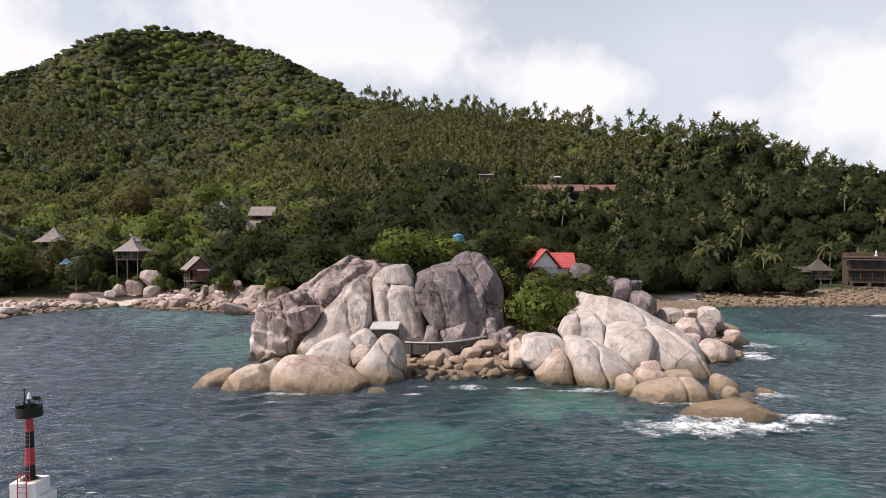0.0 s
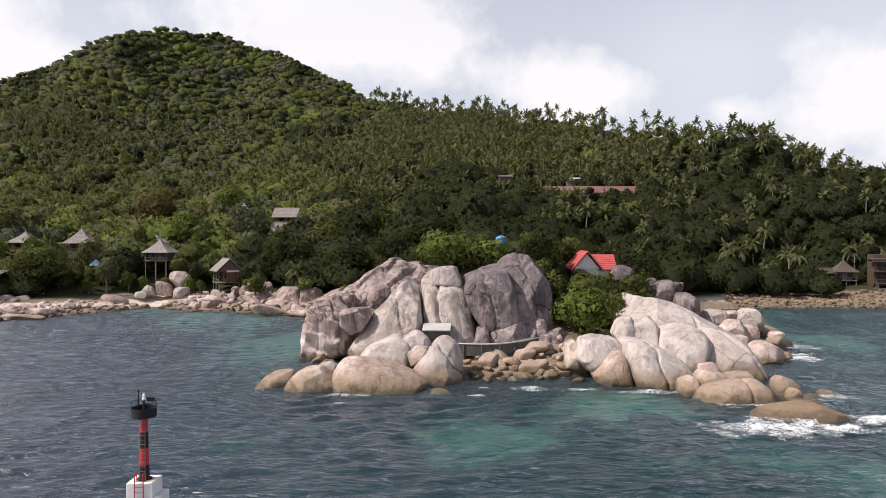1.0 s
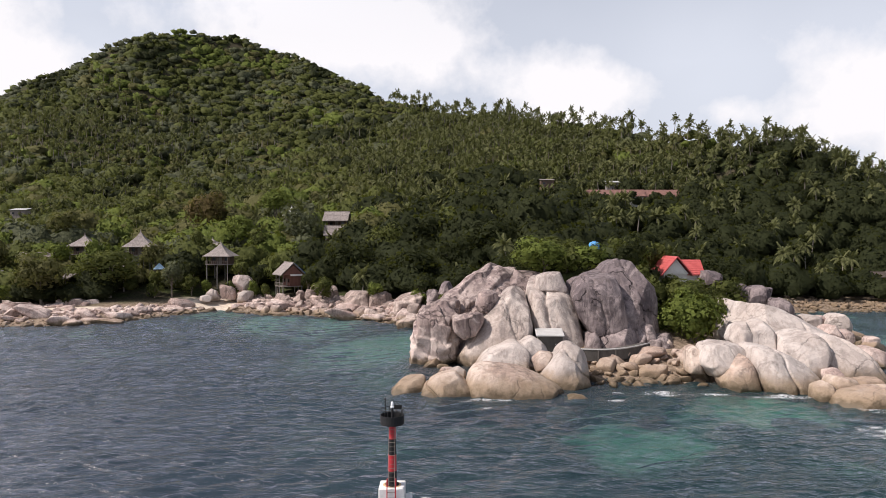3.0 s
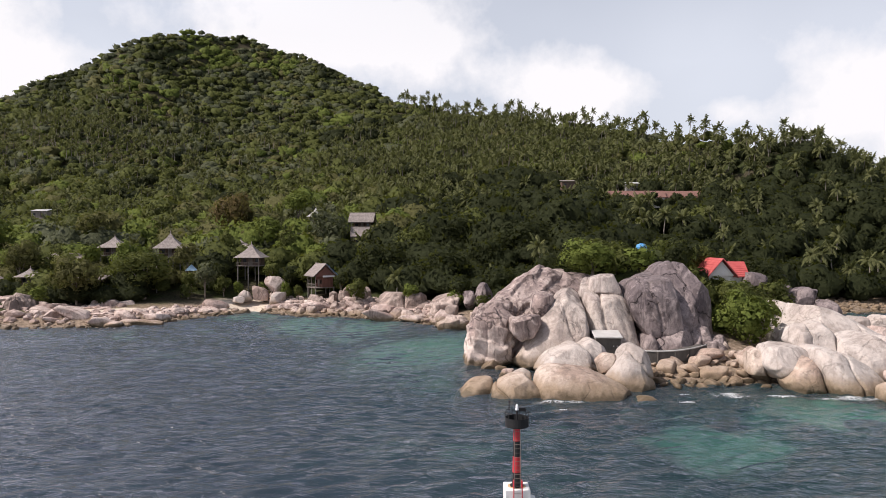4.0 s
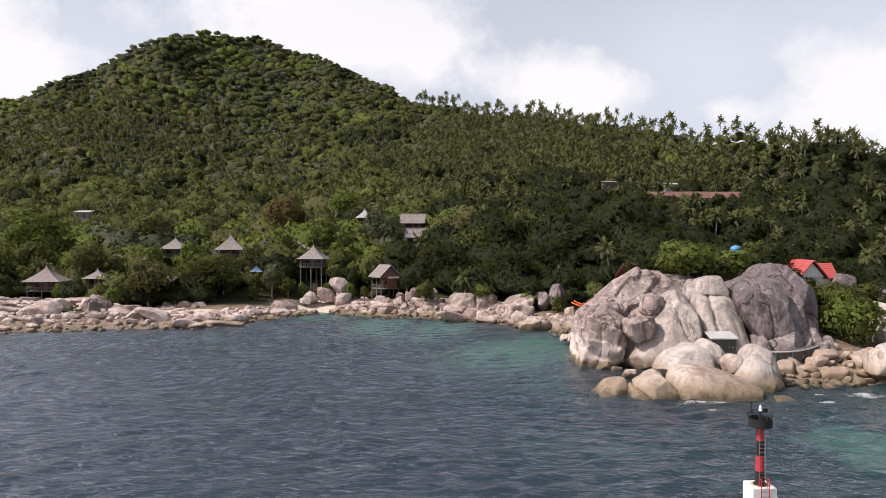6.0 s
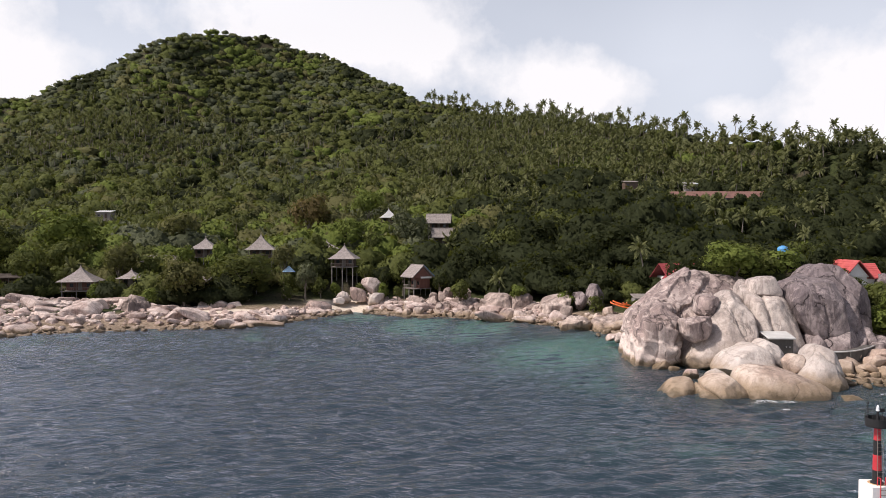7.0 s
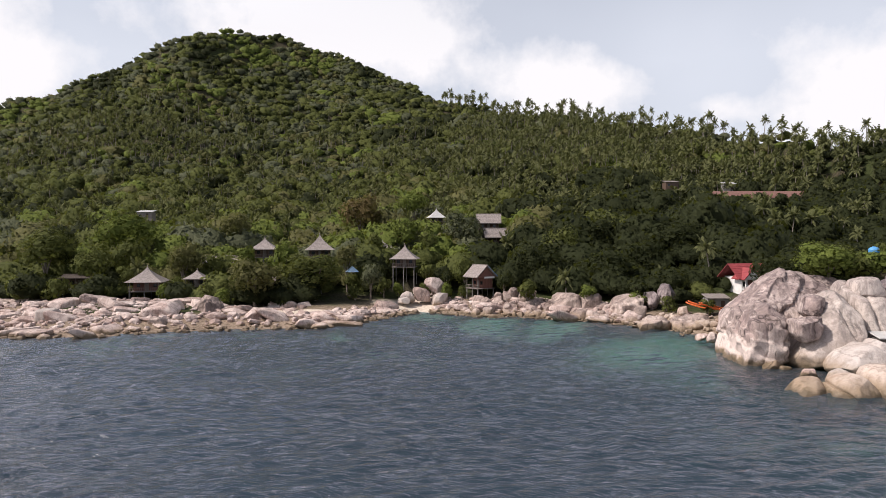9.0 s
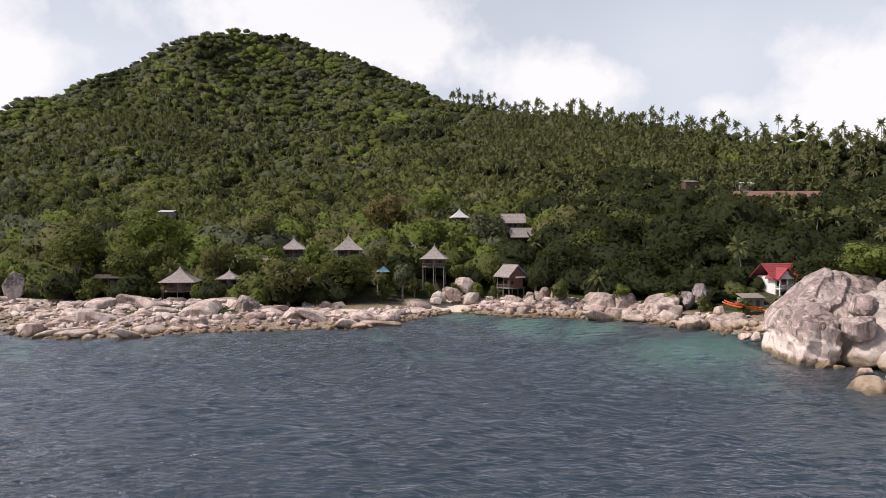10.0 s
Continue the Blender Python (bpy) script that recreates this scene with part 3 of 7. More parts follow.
def rock_mesh(name, rx, ry, rz, shape, seed, level, faces=()):
    """A weathered stone: a rounded convex body of faces (normal and offset in half sizes), lumped, fluted and jointed."""
    rng = random.Random(seed * 7919)
    power, facets, lump, joints = SHAPES[shape]
    bm = bmesh.new()
    bmesh.ops.create_icosphere(bm, subdivisions=level, radius=1.0)
    planes = [(Vector(n), 1.0) for n in ((1, 0, 0), (-1, 0, 0), (0, 1, 0), (0, -1, 0), (0, 0, 1), (0, 0, -1))]
    for nx, ny, nz, o in faces:
        n = Vector((nx, ny, nz))
        planes.append((n / n.length, o / n.length))
    for _ in range(facets):
        n = Vector((rng.gauss(0, 1), rng.gauss(0, 1), rng.gauss(0, 0.8))).normalized()
        planes.append((n, rng.uniform(*{"K": (0.62, 0.95), "B": (0.72, 1.02), "S": (0.74, 1.02), "W": (0.78, 1.02), "L": (0.80, 1.05), "R": (0.74, 1.02)}.get(shape, (0.86, 1.06)))))
    size = (rx * ry * rz) ** (1 / 3)
    cuts = []
    for _ in range(joints):
        n = Vector((rng.gauss(0, 1), rng.gauss(0, 0.5), rng.gauss(0, 0.35))).normalized()
        cuts.append((n, rng.uniform(-0.55, 0.55) * size, rng.uniform(0.5, 1.0)))
    shift = Vector((rng.uniform(-50, 50), rng.uniform(-50, 50), rng.uniform(-50, 50)))
    flute = 0.14 if shape == "A" else 0.0
    for v in bm.verts:
        d = v.co.normalized()
        k = 0.0
        for n, o in planes:
            s = d.dot(n)
            if s > 0:
                k += (s / o) ** power
        p = d * k ** (-1 / power)
        q = Vector((p.x * rx, p.y * ry, p.z * rz))
        a = noise.noise(q / (0.8 * size) + shift) * lump * size
        a += noise.noise(q / (0.3 * size) + shift) * lump * 0.5 * size
        a += noise.noise(q / 1.0 + shift) * 0.08 * min(1.0, size / 2)
        a += noise.noise(q / 0.45 + shift) * 0.05 * min(1.0, size / 2)
        if flute:
            f = noise.noise(Vector((q.x, q.y, q.z * 0.25)) / 1.6 + shift)
            a += flute * (f - 0.5 * max(0.0, 0.12 - abs(f)) / 0.12)
        if shape == "A":
            c = noise.cell(Vector((q.x + 0.35 * q.z, q.y, q.z * 0.55)) / 2.9 + shift)
            a += 0.2 * (c - 0.5) + 0.55 * (0.5 - 2 * abs(noise.noise(q / 2.4 + shift)))
        for n, o, deep in cuts:
            t = abs(q.dot(n) - o + 0.9 * noise.noise(q / 2.5 - shift) * min(1.0, size / 4))
            w = 0.035 * min(size, 5.0) + 0.04
            if t < w:
                a -= deep * 0.10 * min(size, 5.0) * (1 - t / w)
        v.co = q + d * a
    if shape in "KBRAW":
        for _ in range(9):
            f = Vector((rng.gauss(0, 1), rng.gauss(0, 1), rng.gauss(0.3, 0.7))).normalized()
            cut = max(v.co.dot(f) for v in bm.verts) * rng.uniform(0.66, 0.92)
            for v in bm.verts:
                over = v.co.dot(f) - cut
                if over > 0:
                    v.co -= f * over * 0.95
    me = bpy.data.meshes.new(name)
    bm.to_mesh(me)
    bm.free()
    me.polygons.foreach_set("use_smooth", [True] * len(me.polygons))
    return me


def crag(outline, y, deep, swell, edge, lean, stone, seed, label, lump=0.03, flute=0.0, strata=None, cracks=(), facets=8):
    """A great weathered stone. outline: the corners of its front in x and z; deep: half its depth about y; swell: 2 for a pillow, more for
    a flatter front; edge: sharpness of the outline's corners; lean: how far it leans back for each metre up; strata: normal, spacing
    and depth of its slabs; cracks: normal, offset, width and depth of each joint."""
    n, outline = len(outline), list(outline)
    area, cx, cz = 0.0, 0.0, 0.0
    for (xa, za), (xb, zb) in zip(outline, outline[1:] + outline[:1]):
        w = xa * zb - xb * za
        area, cx, cz = area + w / 2, cx + (xa + xb) * w / 6, cz + (za + zb) * w / 6
    cx, cz = cx / area, cz / area
    outline = [(cx + (a - cx) * 1.05, cz + (b - cz) * 1.04) for a, b in outline]
    hx, hz = (max(p[k] for p in outline) / 2 - min(p[k] for p in outline) / 2 for k in (0, 1))
    size = (hx * deep * hz) ** (1 / 3)
    bm = bmesh.new()
    bmesh.ops.create_icosphere(bm, subdivisions=7 if size > 7.2 else 6 if size > 2.8 else 5, radius=1.0)
    me = bpy.data.meshes.new("boulder")
    bm.to_mesh(me)
    bm.free()
    v = np.empty(len(me.vertices) * 3)
    me.vertices.foreach_get("co", v)
    w = v.reshape(-1, 3) * (hx, deep, hz)
    front = np.zeros(len(w))
    for k in range(n):
        (xa, za), (xb, zb) = outline[k], outline[(k + 1) % n]
        nx, nz = zb - za, xa - xb
        if nx * (xa - cx) + nz * (za - cz) < 0:
            nx, nz = -nx, -nz
        o = nx * (xa - cx) + nz * (za - cz)
        front += np.maximum((w[:, 0] * nx + w[:, 2] * nz) / o, 0) ** edge
    reach = (front ** (swell / edge) + np.abs(w[:, 1] / deep) ** swell) ** (1 / swell)
    p = w / reach[:, None]
    rg = random.Random(seed * 31)
    for _ in range(facets):  # broken faces
        f = np.array((rg.gauss(0, 0.8), rg.gauss(-0.7, 0.5), rg.gauss(0.35, 0.6)))
        f /= np.linalg.norm(f)
        over = p @ f
        over = np.maximum(over - over.max() * rg.uniform(0.80, 0.95), 0)
        p = p - f * (over * rg.uniform(0.7, 1.0))[:, None]
    out = p / (np.array((hx, deep, hz)) ** 2)
    out /= np.linalg.norm(out, axis=1)[:, None]
    shift = Vector((rg.uniform(-50, 50), rg.uniform(-50, 50), rg.uniform(-50, 50)))
    near = min(1.0, size / 3)
    push = np.empty(len(p))
    wander = np.empty(len(p))
    for i, q in enumerate(p):
        q = Vector(q)
        a = noise.noise(q / (0.75 * size) + shift) * lump * 1.6 * size + noise.noise(q / (0.3 * size) - shift) * lump * 0.6 * size
        a += noise.noise(q / 0.7 + shift) * 0.05 * near
        wander[i] = noise.noise(q / 2.6 - shift) * 0.6 * near + noise.noise(q / 0.9 + shift) * 0.16 * near
        if flute:
            f = noise.noise(Vector((q.x, q.y, q.z * 0.22)) / 1.7 + shift)
            a += flute * f - 0.8 * flute * max(0.0, 0.16 - abs(f)) / 0.16
            a += 2.2 * flute * (0.4 - abs(noise.noise(q / 2.3 + shift)))
        push[i] = a
    if strata:
        level = (p @ np.array(strata[:3]) + 1.8 * wander) / strata[3] + rg.random()
        part_up = level - np.floor(level)
        push += strata[4] * np.where(part_up < 0.86, part_up / 0.86, (1 - part_up) / 0.14) - 0.5 * strata[4]
    for nx, ny, nz, o, wide, depth in cracks:
        t = np.abs(p @ np.array((nx, ny, nz)) / math.sqrt(nx * nx + ny * ny + nz * nz) - o + wander)
        push -= depth * np.clip(1 - t / wide, 0, 1) + 0.25 * depth * np.clip(1 - t / (wide * 4), 0, 1) ** 2
    p = p + out * push[:, None]
    p[:, 1] += lean * p[:, 2]
    me.vertices.foreach_set("co", p.ravel())
    me.polygons.foreach_set("use_smooth", [True] * len(me.polygons))
    me.update()
    ob = mesh_object("boulder", me, stone)
    ob.matrix_world = pose(cx, y, cz)
    return tagged(ob, label, "boulder", "headland boulders")


def boulder(x, y, z, rx, ry, rz, shape, seed, label, faces=(), turn=0.0, lean=0.0):
    size = (rx * ry * rz) ** (1 / 3)
    level = 7 if size > 7.6 else 6 if size > 4.0 else 5 if size > 1.8 else 4
    stone = GRANITE_PALE if shape in "WL" else GRANITE_GREY if shape == "B" else GRANITE_COVE if shape == "A" else GRANITE_SHORE
    ob = mesh_object("boulder", rock_mesh("boulder", rx, ry, rz, shape, seed, level, faces), stone)
    ob.matrix_world = pose(x, y, z, 0, lean, turn)
    return tagged(ob, label, "boulder", "headland boulders" if y < 132 else "shore outcrops")


crag(((-28.0, -0.9), (-27.4, 5.4), (-26.6, 7.5), (-22.9, 9.0), (-21.2, 8.2), (-21.5, -0.9)), 109.5, 6.0, 5.9, 24, 0.08, GRANITE, 1, "massive pinkish granite block rising from the water", lump=0.05, flute=0.22, strata=(0.25, -0.35, 0.9, 2.4, 0.5), facets=6, cracks=((1, 0.3, 0.35, 1.0, 0.24, 0.35),))
crag(((-27.1, -1.3), (-25.4, 7.3), (-20.3, 10.9), (-16.9, 13.3), (-14.7, 13.7), (-10.8, 13.0), (-9.4, 8.7), (-10.3, -1.3)), 117, 6.2, 4.3, 19, 0.36, GRANITE, 2, "weathered grey granite slab leaning back on the headland", lump=0.04, flute=0.1, strata=(0.62, -0.15, -0.75, 2.9, 0.7), facets=4, cracks=((0.62, 0, -0.78, 1.4, 0.4, 0.9),))
crag(((-16.0, -0.8), (-15.4, 12.5), (-13.9, 13.3), (-9.0, 12.8), (-5.2, 12.2), (-4.4, -0.8)), 119.5, 4.5, 4.6, 20, 0.2, GRANITE, 3, "weathered granite shoulder at the back of the headland", lump=0.04, flute=0.1)
crag(((-21.8, 5.3), (-21.8, 7.2), (-20.0, 7.7), (-17.8, 7.7), (-17.5, 6.5), (-18.8, 4.6), (-20.4, 4.1)), 103, 2.6, 5.4, 20, -0.25, GRANITE, 4, "dark overhanging granite block wedged in the cliff", lump=0.05, flute=0.12)
crag(((-18.5, 8.0), (-18.0, 10.4), (-16.5, 10.9), (-15.1, 10.3), (-15.1, 7.8), (-17.1, 7.1)), 107, 2.4, 3.5, 10, 0.1, GRANITE, 5, "rounded granite boulder resting on the cliff ledge", lump=0.05)
crag(((-21.7, -0.3), (-18.3, 5.4), (-15.4, 9.2), (-13.7, 10.8), (-11.9, 11.3), (-10.7, 9.7), (-10.2, 6.3), (-10.3, -0.3)), 106, 5.5, 3.1, 15, 0.42, GRANITE_STREAKED, 6, "smooth pale granite dome with dark water streaks", lump=0.025, flute=0.13, cracks=((1, 0, 0.3, 1.9, 0.3, 0.35),))
crag(((-11.0, -0.9), (-10.5, 7.2), (-11.6, 11.0), (-10.8, 12.2), (-8.6, 12.6), (-4.9, 12.3), (-4.0, 10.1), (-2.0, 2.5), (-1.5, -0.9)), 109.5, 6, 3.5, 17, 0.34, GRANITE_STREAKED, 7, "tall pale granite buttress split by a crack", lump=0.03, flute=0.12, cracks=((1, -0.1, 0.1, -0.4, 0.32, 0.8),))
crag(((-9.3, 10.6), (-8.9, 12.9), (-7.2, 13.4), (-5.2, 13.3), (-4.3, 11.7), (-4.6, 10.3)), 109.5, 2.4, 3.8, 12, 0.15, GRANITE_STREAKED, 8, "rounded granite cap boulder on the buttress", lump=0.03)
crag(((-1.2, 4.3), (-2.9, 6.7), (-4.1, 10.0), (-4.0, 11.7), (-2.4, 12.7), (1.4, 13.8), (3.0, 11.0), (3.7, 5.0)), 108.5, 6, 4.3, 17, 0.24, GRANITE_GREY, 9, "huge grey granite dome split by wide dark cracks", lump=0.03, flute=0.08, cracks=((1, 0.1, 0.25, -0.9, 0.22, 0.25),))
crag(((1.2, 13.4), (3.2, 15.0), (6.0, 14.7), (7.8, 12.8), (9.0, 9.3), (9.0, 1.1), (1.8, 1.1)), 111.5, 7, 4.1, 17, 0.2, GRANITE_GREY, 10, "dark cracked granite shoulder of the dome", lump=0.03, flute=0.1, cracks=((0.95, 0, 0.32, 1.6, 0.24, 0.3),))
crag(((-2.9, 2.1), (-2.3, 4.6), (-0.9, 5.0), (-0.3, 2.1)), 104.5, 3.0, 4.7, 17, 0.2, GRANITE_GREY, 11, "small pale granite block under the dome", lump=0.03)
crag(((-0.5, 2.0), (-0.5, 4.5), (4.0, 5.8), (4.8, 5.3), (5.0, 2.0)), 105, 3.5, 4.7, 20, 0.25, GRANITE_GREY, 12, "low grey granite block under the dome", lump=0.03)
crag(((4.8, 1.7), (5.1, 4.9), (6.1, 6.1), (7.8, 5.6), (8.3, 1.7)), 106.5, 3.5, 4.7, 20, 0.2, GRANITE_GREY, 13, "dark cracked granite block at the side of the dome", lump=0.04, cracks=((1, 0, 0.2, -0.2, 0.22, 0.4),))
crag(((-19.2, 0.7), (-17.3, 3.1), (-13.6, 4.5), (-11.7, 3.4), (-11.7, -0.5), (-18.5, -0.2)), 97, 4.6, 3.4, 12, 0.42, GRANITE_PALE, 14, "bright sun-bleached granite boulder with a smooth top", lump=0.03)
crag(((-14.0, 3.7), (-11.0, 4.8), (-9.2, 3.8), (-8.7, 2.5), (-10.6, -0.2), (-13.5, 0.1)), 99, 3.6, 3.6, 12, 0.35, GRANITE_PALE, 15, "bleached granite boulder below the concrete shed", lump=0.04, cracks=((0.5, 0, 0.86, -0.5, 0.22, 0.35),))
crag(((-11.7, 3.0), (-10.7, 3.9), (-9.1, 3.8), (-9.4, 2.1), (-11.2, 1.3)), 92, 1.7, 4.1, 15, 0.2, GRANITE_TIDE, 16, "small angular grey boulder between larger rocks", lump=0.04)
crag(((-11.0, 1.2), (-9.1, 3.6), (-7.9, 5.0), (-6.8, 5.2), (-5.2, 4.1), (-4.7, 2.2), (-4.9, -1.2), (-7.5, -1.9), (-9.8, -1.1)), 91, 3.6, 3.8, 15, 0.35, GRANITE_PALE, 17, "pale split granite boulder at the water's edge", lump=0.025, cracks=((0.72, 0.2, 0.66, 1.2, 0.2, 0.4),))
crag(((-20.6, 1.2), (-19.6, 3.0), (-18.2, 3.4), (-14.2, 2.9), (-10.2, 1.5), (-8.3, -0.1), (-8.4, -2.4), (-20.2, -2.4)), 86.5, 4.4, 3.1, 10, 0.25, GRANITE_TIDE, 18, "long low tan granite boulder standing in the sea", lump=0.025, facets=3)
crag(((-30.3, -0.9), (-28.6, 1.1), (-26.7, 1.8), (-25.5, 1.5), (-25.6, -2.8), (-30.2, -2.8)), 87, 2.8, 3.5, 10, 0.2, GRANITE_TIDE, 19, "low brown granite boulder half under water", lump=0.035)
crag(((-26.1, -0.4), (-25.1, 1.5), (-23.4, 2.3), (-21.1, 2.3), (-20.0, 1.4), (-19.6, -0.3), (-20.0, -2.4), (-25.9, -2.4)), 85.5, 3.2, 3.4, 12, 0.2, GRANITE_TIDE, 20, "brown wet granite boulder in the sea", lump=0.03, cracks=((0.6, 0, 0.8, -0.35, 0.22, 0.4),))
crag(((-23.2, 0.8), (-22.5, 1.9), (-21.3, 2.3), (-20.4, 1.8), (-20.6, 0.5)), 90, 1.5, 3.8, 12, 0.1, GRANITE_PALE, 21, "small pale rock between two low boulders", lump=0.04)
crag(((9.7, 2.7), (10.4, 4.9), (12.5, 5.3), (14.7, 5.0), (15.6, 3.9), (14.3, 1.8), (11.1, 1.0)), 92, 3.4, 3.5, 14, 0.3, GRANITE_PALE, 22, "pale rounded granite boulder above the shore", lump=0.03)
crag(((11.2, 1.2), (12.9, 3.2), (14.3, 4.1), (15.3, 2.7), (15.9, -0.4), (11.9, -0.4)), 89, 2.6, 4.1, 17, 0.2, GRANITE_TIDE, 23, "brown triangular granite boulder at the waterline", lump=0.03)
crag(((8.5, 1.2), (8.6, 4.1), (9.5, 4.6), (10.2, 4.0), (10.3, 1.1)), 93, 2.0, 4.1, 15, 0.2, GRANITE_TIDE, 24, "tall grey granite boulder on the shore", lump=0.04)
crag(((15.1, 3.1), (15.7, 5.1), (18.0, 4.9), (21.2, 3.5), (23.6, 1.5), (23.9, -2.5), (18.4, -2.8), (15.6, 0.3)), 90, 5.0, 3.2, 14, 0.36, GRANITE_PALE, 25, "large pale granite boulder with a flat lit top", lump=0.02, cracks=((1, 0.1, 0.15, -0.6, 0.2, 0.4),))
crag(((15.5, 4.9), (16.5, 6.8), (18.0, 7.2), (18.6, 4.3), (16.4, 3.4)), 97, 2.6, 3.8, 14, 0.25, GRANITE_PALE, 26, "rounded pale granite block with a dark cleft", lump=0.03)
crag(((17.6, 3.8), (18.3, 7.1), (20.4, 7.4), (21.6, 5.4), (21.6, 2.6), (18.9, 2.6)), 97, 2.8, 4.3, 17, 0.3, GRANITE_PALE, 27, "pale granite block tilted against the slab", lump=0.025)
crag(((18.6, 3.8), (19.3, 7.3), (21.1, 9.1), (22.9, 9.6), (26.4, 8.4), (31.1, 5.8), (35.8, 2.8), (36.9, -3.6), (21.3, -3.6)), 106, 9.5, 3.5, 15, 0.75, GRANITE_PALE, 28, "great white granite slab sloping down to the sea", lump=0.025, strata=(0.5, -0.2, 0.84, 3.4, 0.22), cracks=((0.8, 0.5, -0.2, -3.4, 0.3, 0.35),))
crag(((24.9, -2.7), (26.0, 4.5), (28.5, 5.8), (31.3, 4.5), (33.4, 2.1), (34.3, -0.1), (34.3, -3.0)), 94.5, 5.5, 3.2, 14, 0.4, GRANITE_PALE, 29, "big white granite dome at the tip of the point", lump=0.02, cracks=((0.85, 0.2, 0.45, 1.9, 0.2, 0.35),))
crag(((20.2, 3.8), (21.8, 6.0), (24.6, 6.5), (26.8, 5.4), (27.6, 3.7), (26.5, 0.3), (23.2, -0.3), (20.8, 1.4)), 94, 3.8, 3.2, 14, 0.4, GRANITE_PALE, 30, "smooth white granite dome in front of the slab", lump=0.02, cracks=((0.9, 0.1, -0.35, 2.1, 0.18, 0.3),))
crag(((19.6, -0.8), (20.0, 1.6), (21.3, 2.0), (22.4, 1.1), (22.8, -0.8)), 82.5, 1.6, 3.8, 14, 0.1, GRANITE_TIDE, 31, "brown rounded rock at the waterline", lump=0.035)
crag(((22.5, -0.5), (22.5, 1.4), (23.3, 2.3), (25.6, 2.0), (26.3, -0.5)), 84.5, 2.0, 4.3, 17, 0.2, GRANITE_TIDE, 32, "broken tan granite rock in the surf", lump=0.04)
crag(((25.0, -0.8), (25.2, 1.0), (27.0, 1.8), (29.3, 1.9), (29.9, 0.7), (29.9, -0.8)), 85, 2.0, 3.8, 14, 0.2, GRANITE_TIDE, 33, "smooth tan granite rock in the surf", lump=0.035)
crag(((20.5, -1.7), (20.7, 0.1), (22.0, 1.3), (24.7, 1.9), (27.4, 2.1), (29.1, 1.3), (30.1, -0.1), (30.1, -1.7)), 79.5, 3.0, 3.1, 12, 0.3, GRANITE_TIDE, 34, "flat tan granite boulder awash in the surf", lump=0.03, cracks=((1, 0, 0.1, 0.9, 0.2, 0.3),))
crag(((30.5, -1.6), (30.8, 1.5), (31.4, 2.0), (32.4, 1.7), (33.3, 1.0), (33.6, -1.6)), 82.5, 1.5, 4.9, 20, 0.1, GRANITE_TIDE, 35, "upright tan rock standing in the surf", lump=0.03)
crag(((30.4, -1.2), (31.0, 1.0), (31.6, 1.3), (32.3, 0.9), (32.7, -1.2)), 79.5, 1.0, 4.1, 15, 0.1, GRANITE_TIDE, 36, "small tan rock in the surf", lump=0.04)
crag(((22.2, -2.3), (23.4, -0.3), (26.7, 1.0), (30.6, 1.1), (33.5, 0.2), (35.6, -1.3), (36.3, -3.3), (22.4, -3.3)), 72, 3.2, 3.0, 12, 0.3, REEF, 37, "long brown wave-washed rock with surf around it", lump=0.03, cracks=((0.9, 0.1, -0.3, 3.2, 0.22, 0.4),))

boulder(-22.9, 96.0, 0.4, 1.3, 1.3, 0.8, "R", 20, "small brown rock in the sea")
boulder(-24.9, 102.9, 0.2, 1.6, 1.3, 1.1, "B", 21, "small pointed rock at the foot of the cliff", ((-0.7, 0, 0.7, 0.5),))
boulder(-23.3, 102.0, 0.0, 0.9, 0.9, 0.6, "S", 22, "small white rock at the foot of the cliff")
boulder(-7.3, 83.0, -0.5, 1.7, 1.7, 1.0, "S", 23, "low tan rock awash in the sea")
boulder(25.6, 90.0, 1.3, 1.3, 2.4, 1.1, "R", 32, "tan granite wedge between the white domes")
boulder(34.3, 81.0, -0.3, 1.2, 1.3, 0.7, "B", 40, "dark barnacled rock in the surf")
boulder(32.4, 78.0, -0.2, 1.9, 1.6, 0.6, "S", 41, "flat weedy slab at the waterline")
boulder(36.5, 82.5, -0.2, 1.1, 1.3, 0.8, "S", 42, "small brown rock at the outer edge of the surf")
boulder(14.7, 76.0, -1.9, 2.4, 2.8, 1.3, "S", 44, "brown boulder lying just under the shallow water")
boulder(-0.2, 78.5, -1.1, 2.2, 2.0, 0.9, "S", 45, "tan boulder lying under the shallow water")
boulder(-9.6, 79.0, -1.2, 2.0, 2.0, 1.0, "S", 46, "brown flat rock lying under the shallow water")
boulder(46.8, 128.0, 2.7, 2.3, 2.8, 2.4, "W", 47, "pale-topped round boulder beside the bay")
boulder(39.3, 104.0, 1.1, 3.2, 3.2, 2.2, "R", 48, "orange-brown granite boulder washed by surf", ((0.5, 0, 0.8, 0.6), (-0.5, -0.3, 0.8, 0.75)))
boulder(46.8, 117.0, 1.6, 1.6, 2.0, 1.1, "S", 49, "low brown boulder at the bay's edge")
boulder(39.2, 116.0, 3.0, 2.0, 2.6, 1.6, "R", 50, "tan granite boulder on the point")
boulder(42.8, 118.0, 2.1, 2.0, 2.6, 1.4, "R", 51, "brown granite boulder beside the bay")
boulder(36.9, 108.0, 2.1, 1.5, 2.0, 1.1, "R", 52, "small tan boulder behind the white dome")
boulder(37.0, 120.0, 4.1, 2.3, 3.0, 1.6, "W", 53, "pale granite boulder behind the white slab")
boulder(43.6, 130.0, 3.6, 2.0, 2.6, 1.0, "R", 54, "low tan boulder behind the white slab")
boulder(29.9, 122.0, 8.3, 2.0, 3.2, 2.2, "B", 55, "tall grey granite boulder on the neck of the point", ((-0.5, 0, 0.8, 0.8),))
